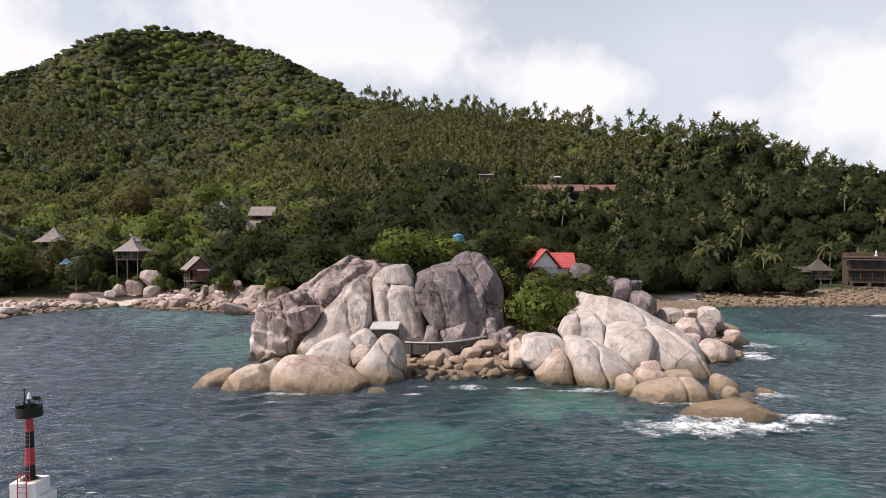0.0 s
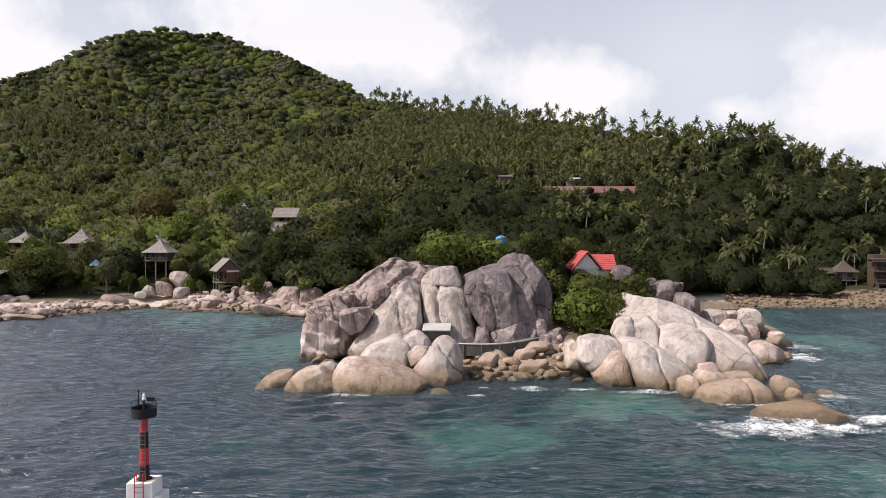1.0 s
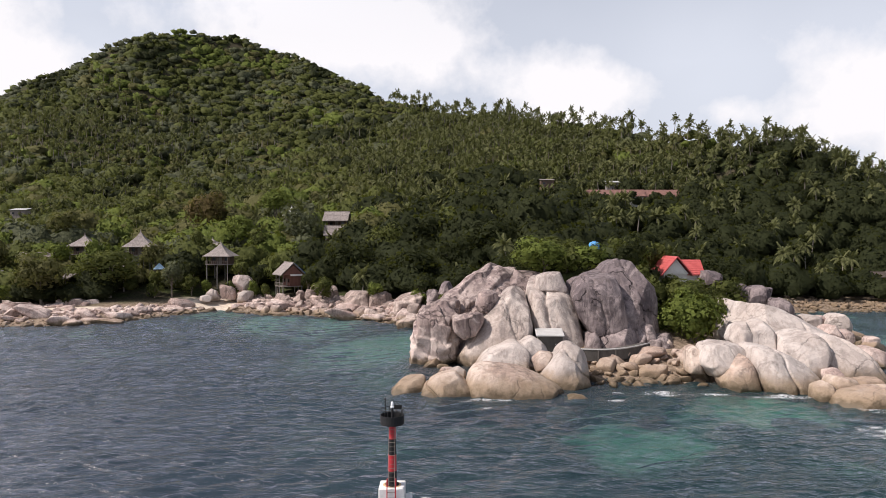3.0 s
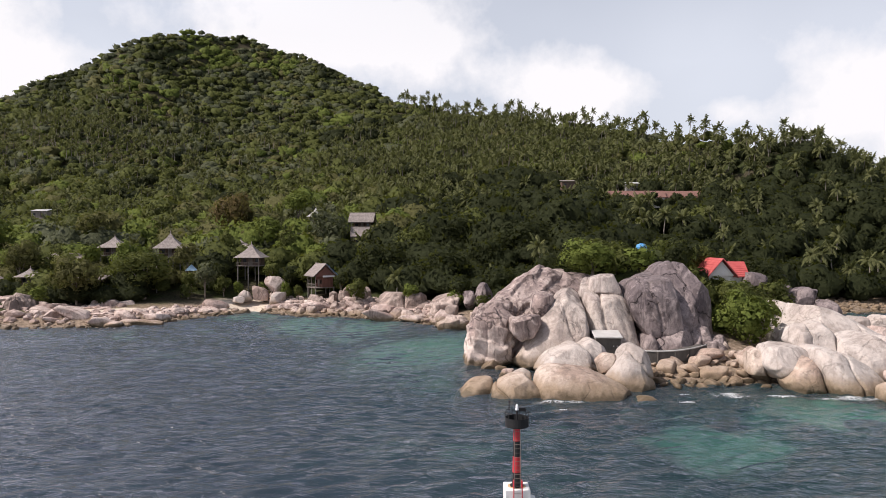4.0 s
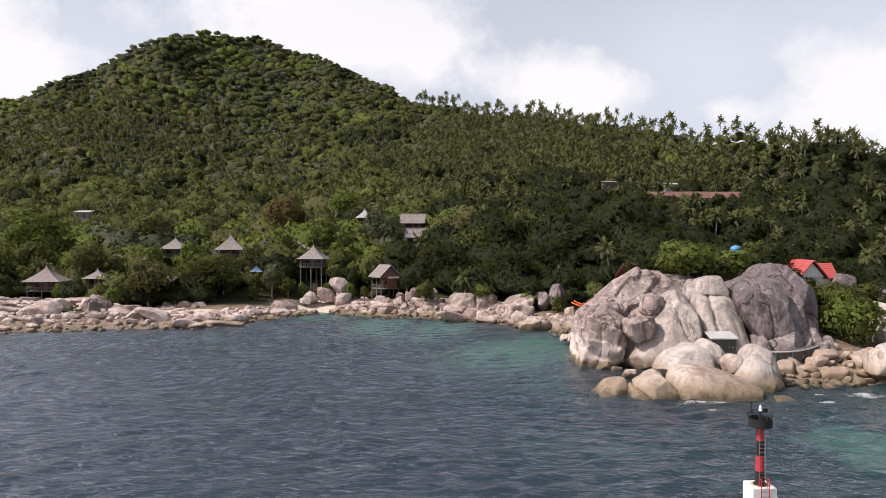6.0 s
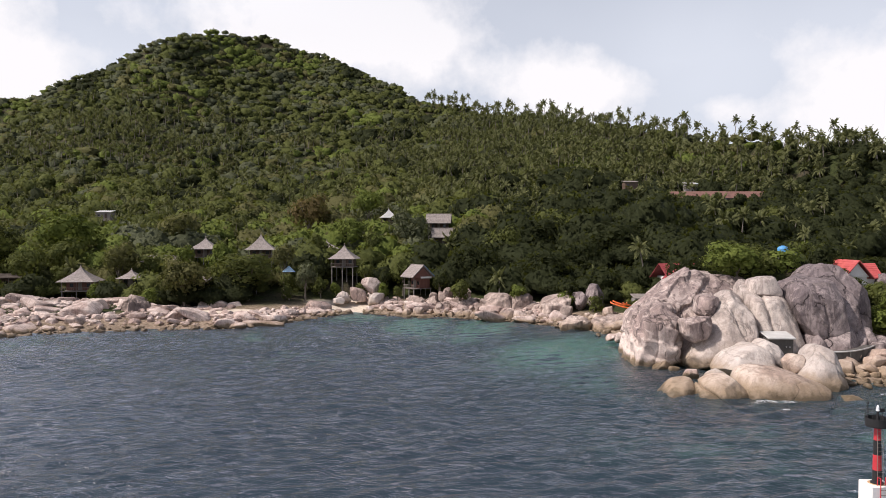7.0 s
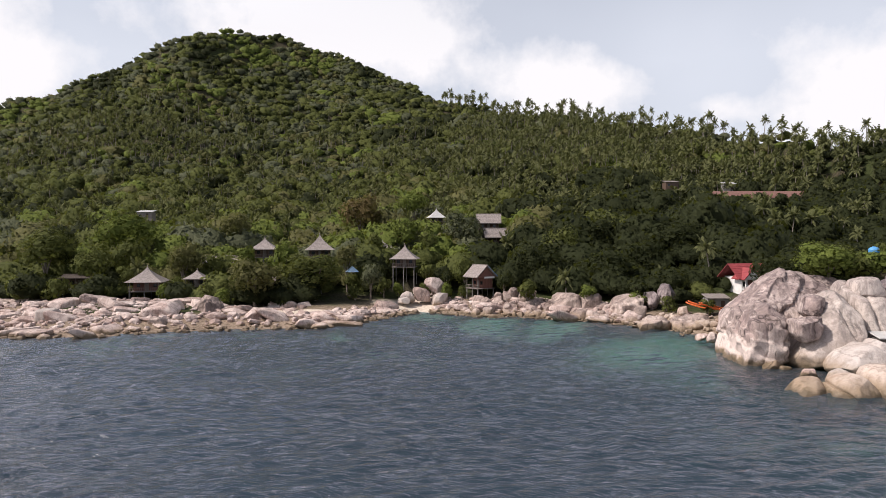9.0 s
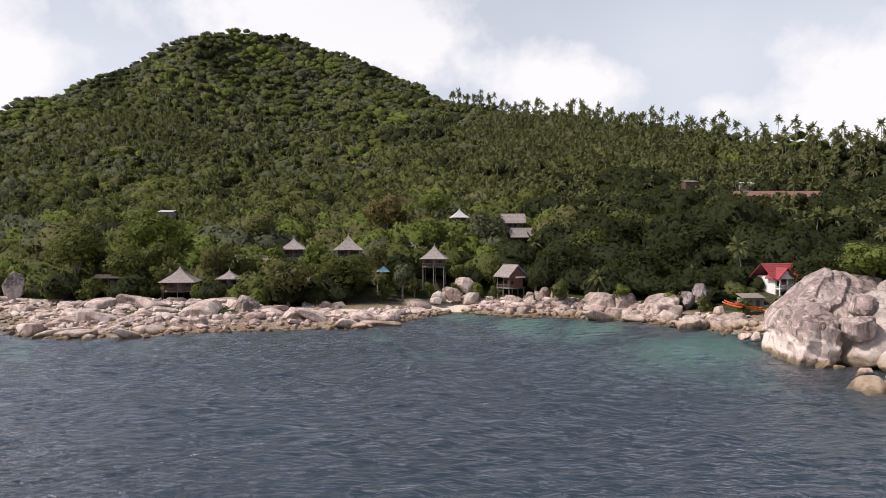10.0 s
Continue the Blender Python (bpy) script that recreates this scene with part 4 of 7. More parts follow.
boulder(33.0, 127.0, 8.2, 1.6, 2.6, 1.6, "B", 56, "square pinkish boulder on the neck of the point")
boulder(32.8, 119.0, 6.5, 2.2, 3.0, 2.2, "B", 57, "cracked grey boulder on the neck of the point")
boulder(24.3, 128.0, 11.1, 2.3, 3.0, 1.7, "B", 58, "grey granite boulder beside the red-roofed house")
boulder(28.7, 127.0, 9.5, 2.0, 2.5, 1.4, "B", 59, "dark grey boulder under the bushes")
boulder(-25.4, 125.0, 1.6, 1.1, 1.5, 1.1, "R", 61, "dark rock in the cove behind the headland")
boulder(-26.5, 128.0, 1.2, 1.3, 1.3, 0.7, "R", 62, "brown rock in the cove behind the headland")
boulder(-129.1, 163.0, 1.8, 3.7, 5.0, 4.9, "A", 63, "big pink granite outcrop among the shore rocks", ((-0.5, -0.3, 0.8, 0.7), (0.6, -0.2, 0.75, 0.75)))
boulder(-76.1, 190.0, 5.9, 3.2, 2.8, 2.7, "R", 64, "tall leaning boulder above the little beach", ((0.6, 0, 0.7, 0.8),))
boulder(-79.7, 188.0, 4.0, 2.3, 2.0, 2.2, "R", 65, "pinkish boulder leaning against a taller one")
boulder(-83.4, 187.0, 3.5, 2.3, 2.2, 2.0, "W", 66, "pale boulder on the sand of the little beach")
boulder(-75.0, 186.0, 3.1, 2.6, 2.4, 1.9, "W", 67, "pale split boulder on the sand of the little beach", ((-0.6, 0, 0.8, 0.7),))
boulder(-84.4, 184.0, 2.8, 1.8, 1.6, 1.0, "W", 68, "flat pale boulder tilted on the sand")
boulder(-56.6, 183.0, 3.5, 2.6, 3.2, 2.7, "A", 69, "cracked grey granite outcrop under the trees")
boulder(-52.6, 182.0, 3.6, 2.7, 3.2, 2.7, "A", 70, "blocky grey granite outcrop under the trees")
boulder(-44.5, 172.0, 2.7, 3.6, 4.0, 3.7, "A", 71, "fissured pink granite outcrop at the cove", ((-0.6, -0.3, 0.7, 0.7),))
boulder(-38.9, 170.0, 2.4, 3.2, 4.0, 3.2, "A", 72, "square pink granite outcrop at the cove")
boulder(-31.6, 163.0, 3.1, 3.9, 4.5, 3.1, "A", 73, "rounded pink granite outcrop at the cove", ((-0.4, -0.3, 0.8, 0.7),))
boulder(-25.8, 162.0, 5.0, 1.9, 2.6, 2.5, "B", 74, "grey boulder standing behind the cove rocks")
boulder(-22.5, 161.0, 5.6, 2.2, 2.8, 3.0, "B", 75, "tall grey boulder standing behind the cove rocks")
boulder(-29.6, 148.0, 0.9, 3.4, 3.5, 2.2, "A", 76, "low brown granite outcrop in the cove", ((-0.3, -0.2, 0.9, 0.6),))
boulder(-22.4, 146.0, 0.9, 5.1, 4.5, 2.4, "A", 77, "long pale granite ledge in the cove", ((-0.3, -0.3, 0.9, 0.5),))
boulder(-198.1, 190.0, 6.6, 3.6, 4.0, 3.8, "B", 78, "large dark boulder under the trees")
boulder(-101.2, 150.0, 0.2, 2.6, 2.6, 1.1, "S", 79, "flat reddish rock at the waterline")
boulder(-152.3, 141.0, 0.1, 5.7, 3.5, 1.6, "S", 80, "long flat brown rock at the waterline", ((-0.35, 0, 0.9, 0.7),))
boulder(-143.9, 143.0, 0.5, 4.6, 3.5, 1.9, "R", 81, "sloping brown rock at the waterline", ((-0.5, 0, 0.85, 0.6),))
boulder(-166.1, 140.0, 0.9, 2.7, 2.5, 1.7, "R", 82, "brown rock at the waterline")
boulder(-158.7, 150.0, 2.4, 2.4, 3.0, 2.1, "W", 83, "pale flat-topped shore boulder")
boulder(-135.6, 150.0, 0.7, 2.6, 3.0, 2.0, "A", 84, "layered pink shore boulder")
boulder(-150.4, 166.0, 3.3, 2.3, 2.5, 1.3, "W", 85, "smooth pale shore boulder")
boulder(8.5, 104.0, 3.1, 2.5, 3.0, 1.4, "B", 88, "grey granite block under the bush")


# ---- loose shore rocks ----
stone_kinds = [rock_mesh("shore_rock", 1.0, rng_y, rng_z, s, 300 + i, 4) for i, (rng_y, rng_z, s) in enumerate(
    [(0.8, 0.6, "K"), (1.2, 0.7, "K"), (0.7, 0.45, "L"), (0.9, 0.75, "K"), (1.1, 0.5, "R"), (0.8, 0.8, "K"), (0.75, 0.5, "K"), (1.0, 0.4, "B"), (0.65, 0.55, "K"), (0.9, 0.5, "L")])]
small_kinds = [rock_mesh("shore_rock", 1.0, a, b, "K", 320 + i, 3) for i, (a, b) in enumerate([(0.8, 0.6), (1.1, 0.5), (0.7, 0.7), (0.9, 0.45), (0.65, 0.5), (1.0, 0.75)])]
for me in stone_kinds + small_kinds:
    me.materials.append(GRANITE_SHORE)


def restained(kinds):
    made = [me.copy() for me in kinds]
    for me in made:
        me.materials[0] = GRANITE_TIDE
    return made


wet_kinds, wet_small = restained(stone_kinds), restained(small_kinds)


def shore_rocks(count, x0, x1, d0, d1, small, large, rng):
    """Places along the coast: x, y, z, size, turn."""
    found, tries = [], 0
    while len(found) < count and tries < count * 30:
        tries += 1
        x = rng.uniform(x0, x1)
        y = np.interp(x, COAST[:16, 0], COAST[:16, 1]) if x < -26 else np.interp(x, COAST[28:, 0], COAST[28:, 1])
        y += rng.uniform(d0, d1 + (20 if x < -108 else 0))
        d = float(shore_distance(np.array([[x, y]]))[0])
        deep = d1 + 17 if x < -108 else d1
        if not d0 - 1 < d < deep:
            continue
        if any(math.hypot(x - a, (y - b) * 1.3) < r for a, b, r in SAND_GAPS):
            continue
        s = small + (large - small) * rng.random() ** 3
        if any((x - f[0]) ** 2 + (y - f[1]) ** 2 < (0.62 * (s + f[3])) ** 2 for f in found[-400:]):
            continue
        found.append((x, y, max(z_at(x, y), -0.2) + s * 0.12, s, rng.uniform(0, 360)))
    return found


rng = random.Random(11)
for x, y, z, s, turn in shore_rocks(285, -200, -30, -1.5, 15, 0.9, 3.4, rng):
    ob = new("shore_rock", rng.choice(stone_kinds if s > 1.7 else small_kinds))
    ob.matrix_world = pose(x, y, z, rng.uniform(-14, 14), rng.uniform(-8, 20), turn * 0.22 - 40) @ Matrix.Diagonal((s * rng.uniform(1.0, 1.9), s * rng.uniform(0.8, 1.2), s * rng.uniform(0.5, 1.0), 1))
    tagged(ob, "tan granite rock lying on the shore", "rock", "shore rocks")
for x0, x1, y0, y1, n, lo, hi in ((-4, 12, 87.5, 100, 52, 0.7, 2.0), (34, 52, 96, 140, 42, 0.8, 2.2), (8, 30, 96, 104, 14, 0.7, 1.6), (-27, -14, 136, 156, 40, 0.7, 1.9)):
    placed = []
    for _ in range(n * 8):
        x, y = rng.uniform(x0, x1), rng.uniform(y0, y1)
        s = lo + (hi - lo) * rng.random() ** 2
        d = float(shore_distance(np.array([[x, y]]))[0])
        if len(placed) >= n or d < -3.5 or d > 12 or any((x - a) ** 2 + (y - b) ** 2 < (0.6 * (s + c)) ** 2 for a, b, c in placed):
            continue
        placed.append((x, y, s))
        ob = new("headland_rock", rng.choice(wet_kinds if s > 1.5 else wet_small))
        ob.matrix_world = pose(x, y, max(z_at(x, y), -0.2) + 0.25 * s, rng.uniform(-20, 20), rng.uniform(-20, 20), rng.uniform(0, 360)) @ Matrix.Diagonal((s * 1.15, s, s, 1))
        tagged(ob, "brown rounded boulder in the rubble at the foot of the headland", "rock", "headland rubble")


def rock_field(name, spots, label, stone, seed):
    """Many small stones in one mesh."""
    r = random.Random(seed)
    kinds = []
    for i in range(6):
        me = rock_mesh("pebble", 1.0, r.uniform(0.7, 1.1), r.uniform(0.5, 0.8), r.choice("KBK"), seed + i, 2)
        co = np.empty(len(me.vertices) * 3)
        me.vertices.foreach_get("co", co)
        tri = np.empty(len(me.loops), dtype=np.int32)
        me.loops.foreach_get("vertex_index", tri)
        kinds.append((co.reshape(-1, 3), tri.reshape(-1, 3)))
        bpy.data.meshes.remove(me)
    vs, fs, base = [], [], 0
    for x, y, z, s, turn in spots:
        co, tri = r.choice(kinds)
        c, k = math.cos(turn), math.sin(turn)
        sx = s * r.uniform(0.8, 1.4)
        p = np.c_[co[:, 0] * sx * c - co[:, 1] * s * k, co[:, 0] * sx * k + co[:, 1] * s * c, co[:, 2] * s] + (x, y, z)
        vs.append(p), fs.append(tri + base)
        base += len(co)
    me = bpy.data.meshes.new(name)
    me.from_pydata(np.vstack(vs).tolist(), [], np.vstack(fs).tolist())
    ob = mesh_object(name, me, stone)
    return tagged(ob, label, "rocks", kind="stuff")


for me in (block_kinds := [rock_mesh("cove_block", 1.0, a, b, s, 340 + i, 4) for i, (a, b, s) in enumerate([(0.8, 0.9, "K"), (0.9, 0.7, "B"), (0.7, 1.0, "K"), (1.0, 0.8, "K")])]):
    me.materials.append(GRANITE_COVE)
for x, y, z, s, turn in shore_rocks(85, -66, -29, 0, 14, 1.1, 2.8, rng):
    ob = new("cove_block", rng.choice(block_kinds))
    ob.matrix_world = pose(x, y, z, rng.uniform(-10, 10), rng.uniform(-10, 10), turn) @ Matrix.Diagonal((s * rng.uniform(0.8, 1.2), s * rng.uniform(0.8, 1.1), s * rng.uniform(0.7, 1.1), 1))
    tagged(ob, "blocky pinkish granite rock lining the cove", "rock", "cove blocks")
rock_field("shore_rubble", shore_rocks(2500, -200, -29, -2.0, 17, 0.3, 1.5, rng), "small tan stones and rubble between the shore rocks", GRANITE_SHORE, 41)
rock_field("bay_rubble", shore_rocks(1200, 64, 140, -4.0, 14, 0.2, 1.3, rng), "brown reef rubble along the far bay", REEF, 42)


# ---- foliage ----
def leaf_cloud(rng, lobes, leaves, size, flat=0.75, core=0, broad=0.34):
    """Leaf quads over the lobes of a crown one metre in radius: a row of place and normal for each vertex."""
    cents = rng.normal(0, 1, (lobes, 3))
    cents /= np.linalg.norm(cents, axis=1)[:, None]
    cents *= rng.uniform(0.25, 0.72, (lobes, 1))
    cents[:, 2] *= flat
    cents[0] = 0
    radii = rng.uniform(0.30, 0.48, lobes)
    radii[0] = 0.6
    share = radii ** 2 / (radii ** 2).sum()
    leaves += core
    inner = np.arange(leaves) < core
    which = rng.choice(lobes, leaves, p=share)
    n = rng.normal(0, 1, (leaves, 3))
    n[:, 2] += 0.35
    n /= np.linalg.norm(n, axis=1)[:, None]
    c = cents[which] + n * (radii[which] * np.where(inner, rng.uniform(0.74, 0.84, leaves), rng.uniform(0.88, 1.04, leaves)))[:, None] * (1, 1, flat)
    soft = n * 0.9 + c * 0.5 + rng.normal(0, 0.16, n.shape)
    soft /= np.linalg.norm(soft, axis=1)[:, None]
    n = n + rng.normal(0, 0.24, n.shape) * np.where(inner, 0.3, 1.0)[:, None]
    n /= np.linalg.norm(n, axis=1)[:, None]
    side = np.cross(n, rng.normal(0, 1, n.shape))
    side /= np.linalg.norm(side, axis=1)[:, None]
    up = np.cross(n, side)
    s = (np.where(inner, broad, size * rng.uniform(0.6, 1.4, leaves)))[:, None]
    w = s * np.where(inner, 0.9, 0.6)[:, None]
    quad = np.stack([c - side * s, c - up * w, c + side * s, c + up * w], 1)
    return np.c_[quad.reshape(-1, 3), np.repeat(soft, 4, 0)]


def trunk_quads(points, radii, sides=6):
    """A tapered limb along points, as quads."""
    rings = []
    for p, r in zip(points, radii):
        a = np.arange(sides) * math.tau / sides
        rings.append(np.c_[p[0] + r * np.cos(a), p[1] + r * np.sin(a), np.full(sides, p[2])])
    v = np.vstack(rings)
    q = [(i * sides + k, i * sides + (k + 1) % sides, (i + 1) * sides + (k + 1) % sides, (i + 1) * sides + k) for i in range(len(points) - 1) for k in range(sides)]
    return v, np.array(q)


def crown_shell(rng, lobes, around, rings, leaves, size, flat=0.75):
    """A billowing crown one metre in radius: the outer skin of its lobes with loose leaf sprays on it."""
    cents = rng.normal(0, 1, (lobes, 3))
    cents[:, 2] = np.abs(cents[:, 2]) * 0.9
    cents /= np.linalg.norm(cents, axis=1)[:, None]
    cents *= rng.uniform(0.48, 0.78, (lobes, 1))
    radii = rng.uniform(0.22, 0.40, lobes)

    def reach(d):
        best = np.full(len(d), 0.56)
        for c, r in zip(cents, radii):
            along_ray = d @ c
            gap = r * r - (c @ c - along_ray ** 2)
            best = np.maximum(best, np.where(gap > 0, along_ray + np.sqrt(np.maximum(gap, 0)), 0))
        return best

    az = np.arange(around + 1) * math.tau / around
    el = np.linspace(-0.85, math.pi / 2, rings + 1)
    A, E = np.meshgrid(az, el)
    A = A + 0.5 * math.tau / around * (np.arange(rings + 1) % 2)[:, None]
    d = np.stack([np.cos(A) * np.cos(E), np.sin(A) * np.cos(E), np.sin(E)], -1)
    pos = d * reach(d.reshape(-1, 3)).reshape(A.shape)[..., None]
    jit = rng.normal(0, 0.018, pos.shape)
    jit[:, -1] = jit[:, 0]
    jit[-1] = 0
    pos = pos + jit
    du = np.roll(pos[:, :-1], -1, 1) - np.roll(pos[:, :-1], 1, 1)
    du = np.concatenate([du, du[:, :1]], 1)
    dv = np.gradient(pos, axis=0)
    nr = np.cross(du, dv)
    nr /= np.linalg.norm(nr, axis=-1)[..., None] + 1e-9
    nr = nr * 0.52 + d * 0.28 + (0, 0, 0.5)
    nr[-1] = (0, 0, 1)
    nr /= np.linalg.norm(nr, axis=-1)[..., None]
    pos *= (0.93, 0.93, 0.93 * flat)
    grid = np.concatenate([pos, nr], -1)
    skin = np.stack([grid[:-1, :-1], grid[:-1, 1:], grid[1:, 1:], grid[1:, :-1]], 2).reshape(-1, 6)
    n = rng.normal(0, 1, (leaves, 3))
    n[:, 2] = np.abs(n[:, 2]) * 1.1 - 0.25
    n /= np.linalg.norm(n, axis=1)[:, None]
    c = n * (reach(n) * rng.uniform(0.90, 1.07, leaves))[:, None] * (1, 1, flat)
    soft = n + (0, 0, 0.4) + rng.normal(0, 0.42, n.shape)
    soft /= np.linalg.norm(soft, axis=1)[:, None]
    face = n + rng.normal(0, 0.55, n.shape)
    side = np.cross(face, rng.normal(0, 1, n.shape))
    side /= np.linalg.norm(side, axis=1)[:, None]
    up = np.cross(face / np.linalg.norm(face, axis=1)[:, None], side)
    s = (size * rng.uniform(0.6, 1.4, leaves))[:, None]
    quad = np.stack([c - side * s, c - up * s * 0.6, c + side * s, c + up * s * 0.6], 1)
    return np.vstack([skin, np.c_[quad.reshape(-1, 3), np.repeat(soft, 4, 0)]])


nrng = np.random.default_rng(5)
NEAR = [crown_shell(nrng, 24, 14, 7, 300, 0.085) for _ in range(8)]
MID = [crown_shell(nrng, 14, 9, 5, 96, 0.13) for _ in range(10)]
FAR = [crown_shell(nrng, 12, 8, 4, 24, 0.16) for _ in range(12)]
HERO = [leaf_cloud(nrng, 28, 2500, 0.040, 0.85, 420, 0.095) for _ in range(5)]
SHRUB = [leaf_cloud(nrng, 14, 850, 0.065, 0.85, 130, 0.14) for _ in range(4)]


def bunch(clouds):
    """Joins leaf clouds [(vertices, material)] into vertices, quads, materials."""
    v = np.vstack([c for c, _ in clouds])
    return v, np.arange(len(v)).reshape(-1, 4), np.concatenate([np.full(len(c) // 4, k) for c, k in clouds])


def spun(cloud, x, y, z, r, h, turn):
    c, s = math.cos(turn), math.sin(turn)
    return np.c_[(cloud[:, 0] * c - cloud[:, 1] * s) * r + x, (cloud[:, 0] * s + cloud[:, 1] * c) * r + y, cloud[:, 2] * h / 0.75 + z,
                 cloud[:, 3] * c - cloud[:, 4] * s, cloud[:, 3] * s + cloud[:, 4] * c, cloud[:, 5]]


def frond_set(rng, fronds, segs, length, droop):
    """Fronds of a palm head, as quads round the origin."""
    vs, qs = [], []
    for k in range(fronds):
        a = k * 2.39996 + rng.uniform(-0.2, 0.2)
        lift = rng.uniform(-0.2, 1.2) if rng.random() < 0.65 else rng.uniform(1.1, 2.0)
        le = length * rng.uniform(0.85, 1.1)
        open_out = 1.0 if lift < 1.0 else 0.72
        dirx, diry = math.cos(a), math.sin(a)

        def rib(t):
            return np.array([dirx * le * open_out * (t - 0.22 * t * t), diry * le * open_out * (t - 0.22 * t * t), le * (lift * t * 0.85 - droop * t * t)])

        for i in range(segs):
            t0, t1 = 0.06 + 0.94 * i / segs, 0.06 + 0.94 * (i + 0.86) / segs
            w = le * 0.17 * (math.sin(math.pi * min(1, 0.16 + (i + 0.5) / segs * 0.78)) ** 0.7)
            p0, p1 = rib(t0), rib(t1)
            on = (p1 - p0) * 0.55
            for side in (-1, 1):
                out = np.array([-diry, dirx, 0.0]) * w * side + (0, 0, -0.85 * w) + on
                base = len(vs)
                vs.extend((p0, p1, p1 + out * 0.95, p0 + on * 0.5 + out))
                qs.append((base, base + 1, base + 2, base + 3))
    return np.array(vs), np.array(qs)


PALM_NEAR = [frond_set(nrng, 28, 8, 3.6, 0.70) for _ in range(4)]
PALM_FAR = [frond_set(nrng, 22, 3, 3.6, 0.62) for _ in range(6)]


def palm_parts(x, y, z, high, rng, near):
    lean = (rng.uniform(-1.3, 1.3), rng.uniform(-1.0, 1.0))
    steps = 5 if near else 2
    pts = [(x + lean[0] * (i / steps) ** 1.6, y + lean[1] * (i / steps) ** 1.6, z - 0.5 + (high + 0.5) * i / steps) for i in range(steps + 1)]
    tv, tq = trunk_quads(pts, [0.26 - 0.13 * i / steps for i in range(steps + 1)], 6 if near else 3)
    fv, fq = (PALM_NEAR if near else PALM_FAR)[rng.randrange(4)]
    a, s = rng.uniform(0, 6.28), rng.uniform(0.75, 1.05)
    c, k = math.cos(a) * s, math.sin(a) * s
    fv = np.c_[fv[:, 0] * c - fv[:, 1] * k, fv[:, 0] * k + fv[:, 1] * c, fv[:, 2] * s] + pts[-1]
    return tv, tq, fv, fq


# clearings: buildings and the view in front of them (x, y, half width, depth towards the sea)
CLEAR = [(-110, 205, 4.5, 6), (-84.6, 198, 4, 7), (-125, 205, 4.0, 5), (-76, 249, 3.0, 9), (-64, 189, 4, 10), (-57, 226, 4.5, 9), (-58, 236, 4, 5), (-151, 184, 4, 7), (-139, 186, 2.5, 5),
         (-170, 186, 3, 4), (108, 210, 5, 16), (120, 205, 10, 18), (19, 130, 6, 8), (-3, 164, 6, 14), (-12, 160, 5, 12), (42.4, 278, 8, 6), (61.5, 278.5, 3, 5), (45, 294, 2, 3), (16.5, 280, 2, 2),
         (-193, 290, 2, 3), (130.5, 283, 1, 2), (-12, 228, 2, 3), (-27, 230, 2, 3), (-100, 190, 3, 9), (3, 122, 2, 4)]


def blocked(x, y, r=3.0):
    return any(abs(x - a) < w + r * 0.75 and b - deep - r * 0.5 < y < b + 2.5 + r * 0.6 for a, b, w, deep in CLEAR)


def palm_share(x, y):
    g = lambda a, b, rx, ry: math.exp(-((x - a) / rx) ** 2 - ((y - b) / ry) ** 2)
    return min(0.93, (0.13 if 225 < y < 520 and x < -20 else 0.03) + 1.25 * g(0, 430, 85, 110) + 0.9 * g(-280, 510, 80, 50) + 0.9 * g(100, 335, 60, 45) + 0.55 * g(-40, 300, 60, 35) + 0.15 * g(100, 225, 60, 35) + 0.35 * g(-210, 300, 70, 60))


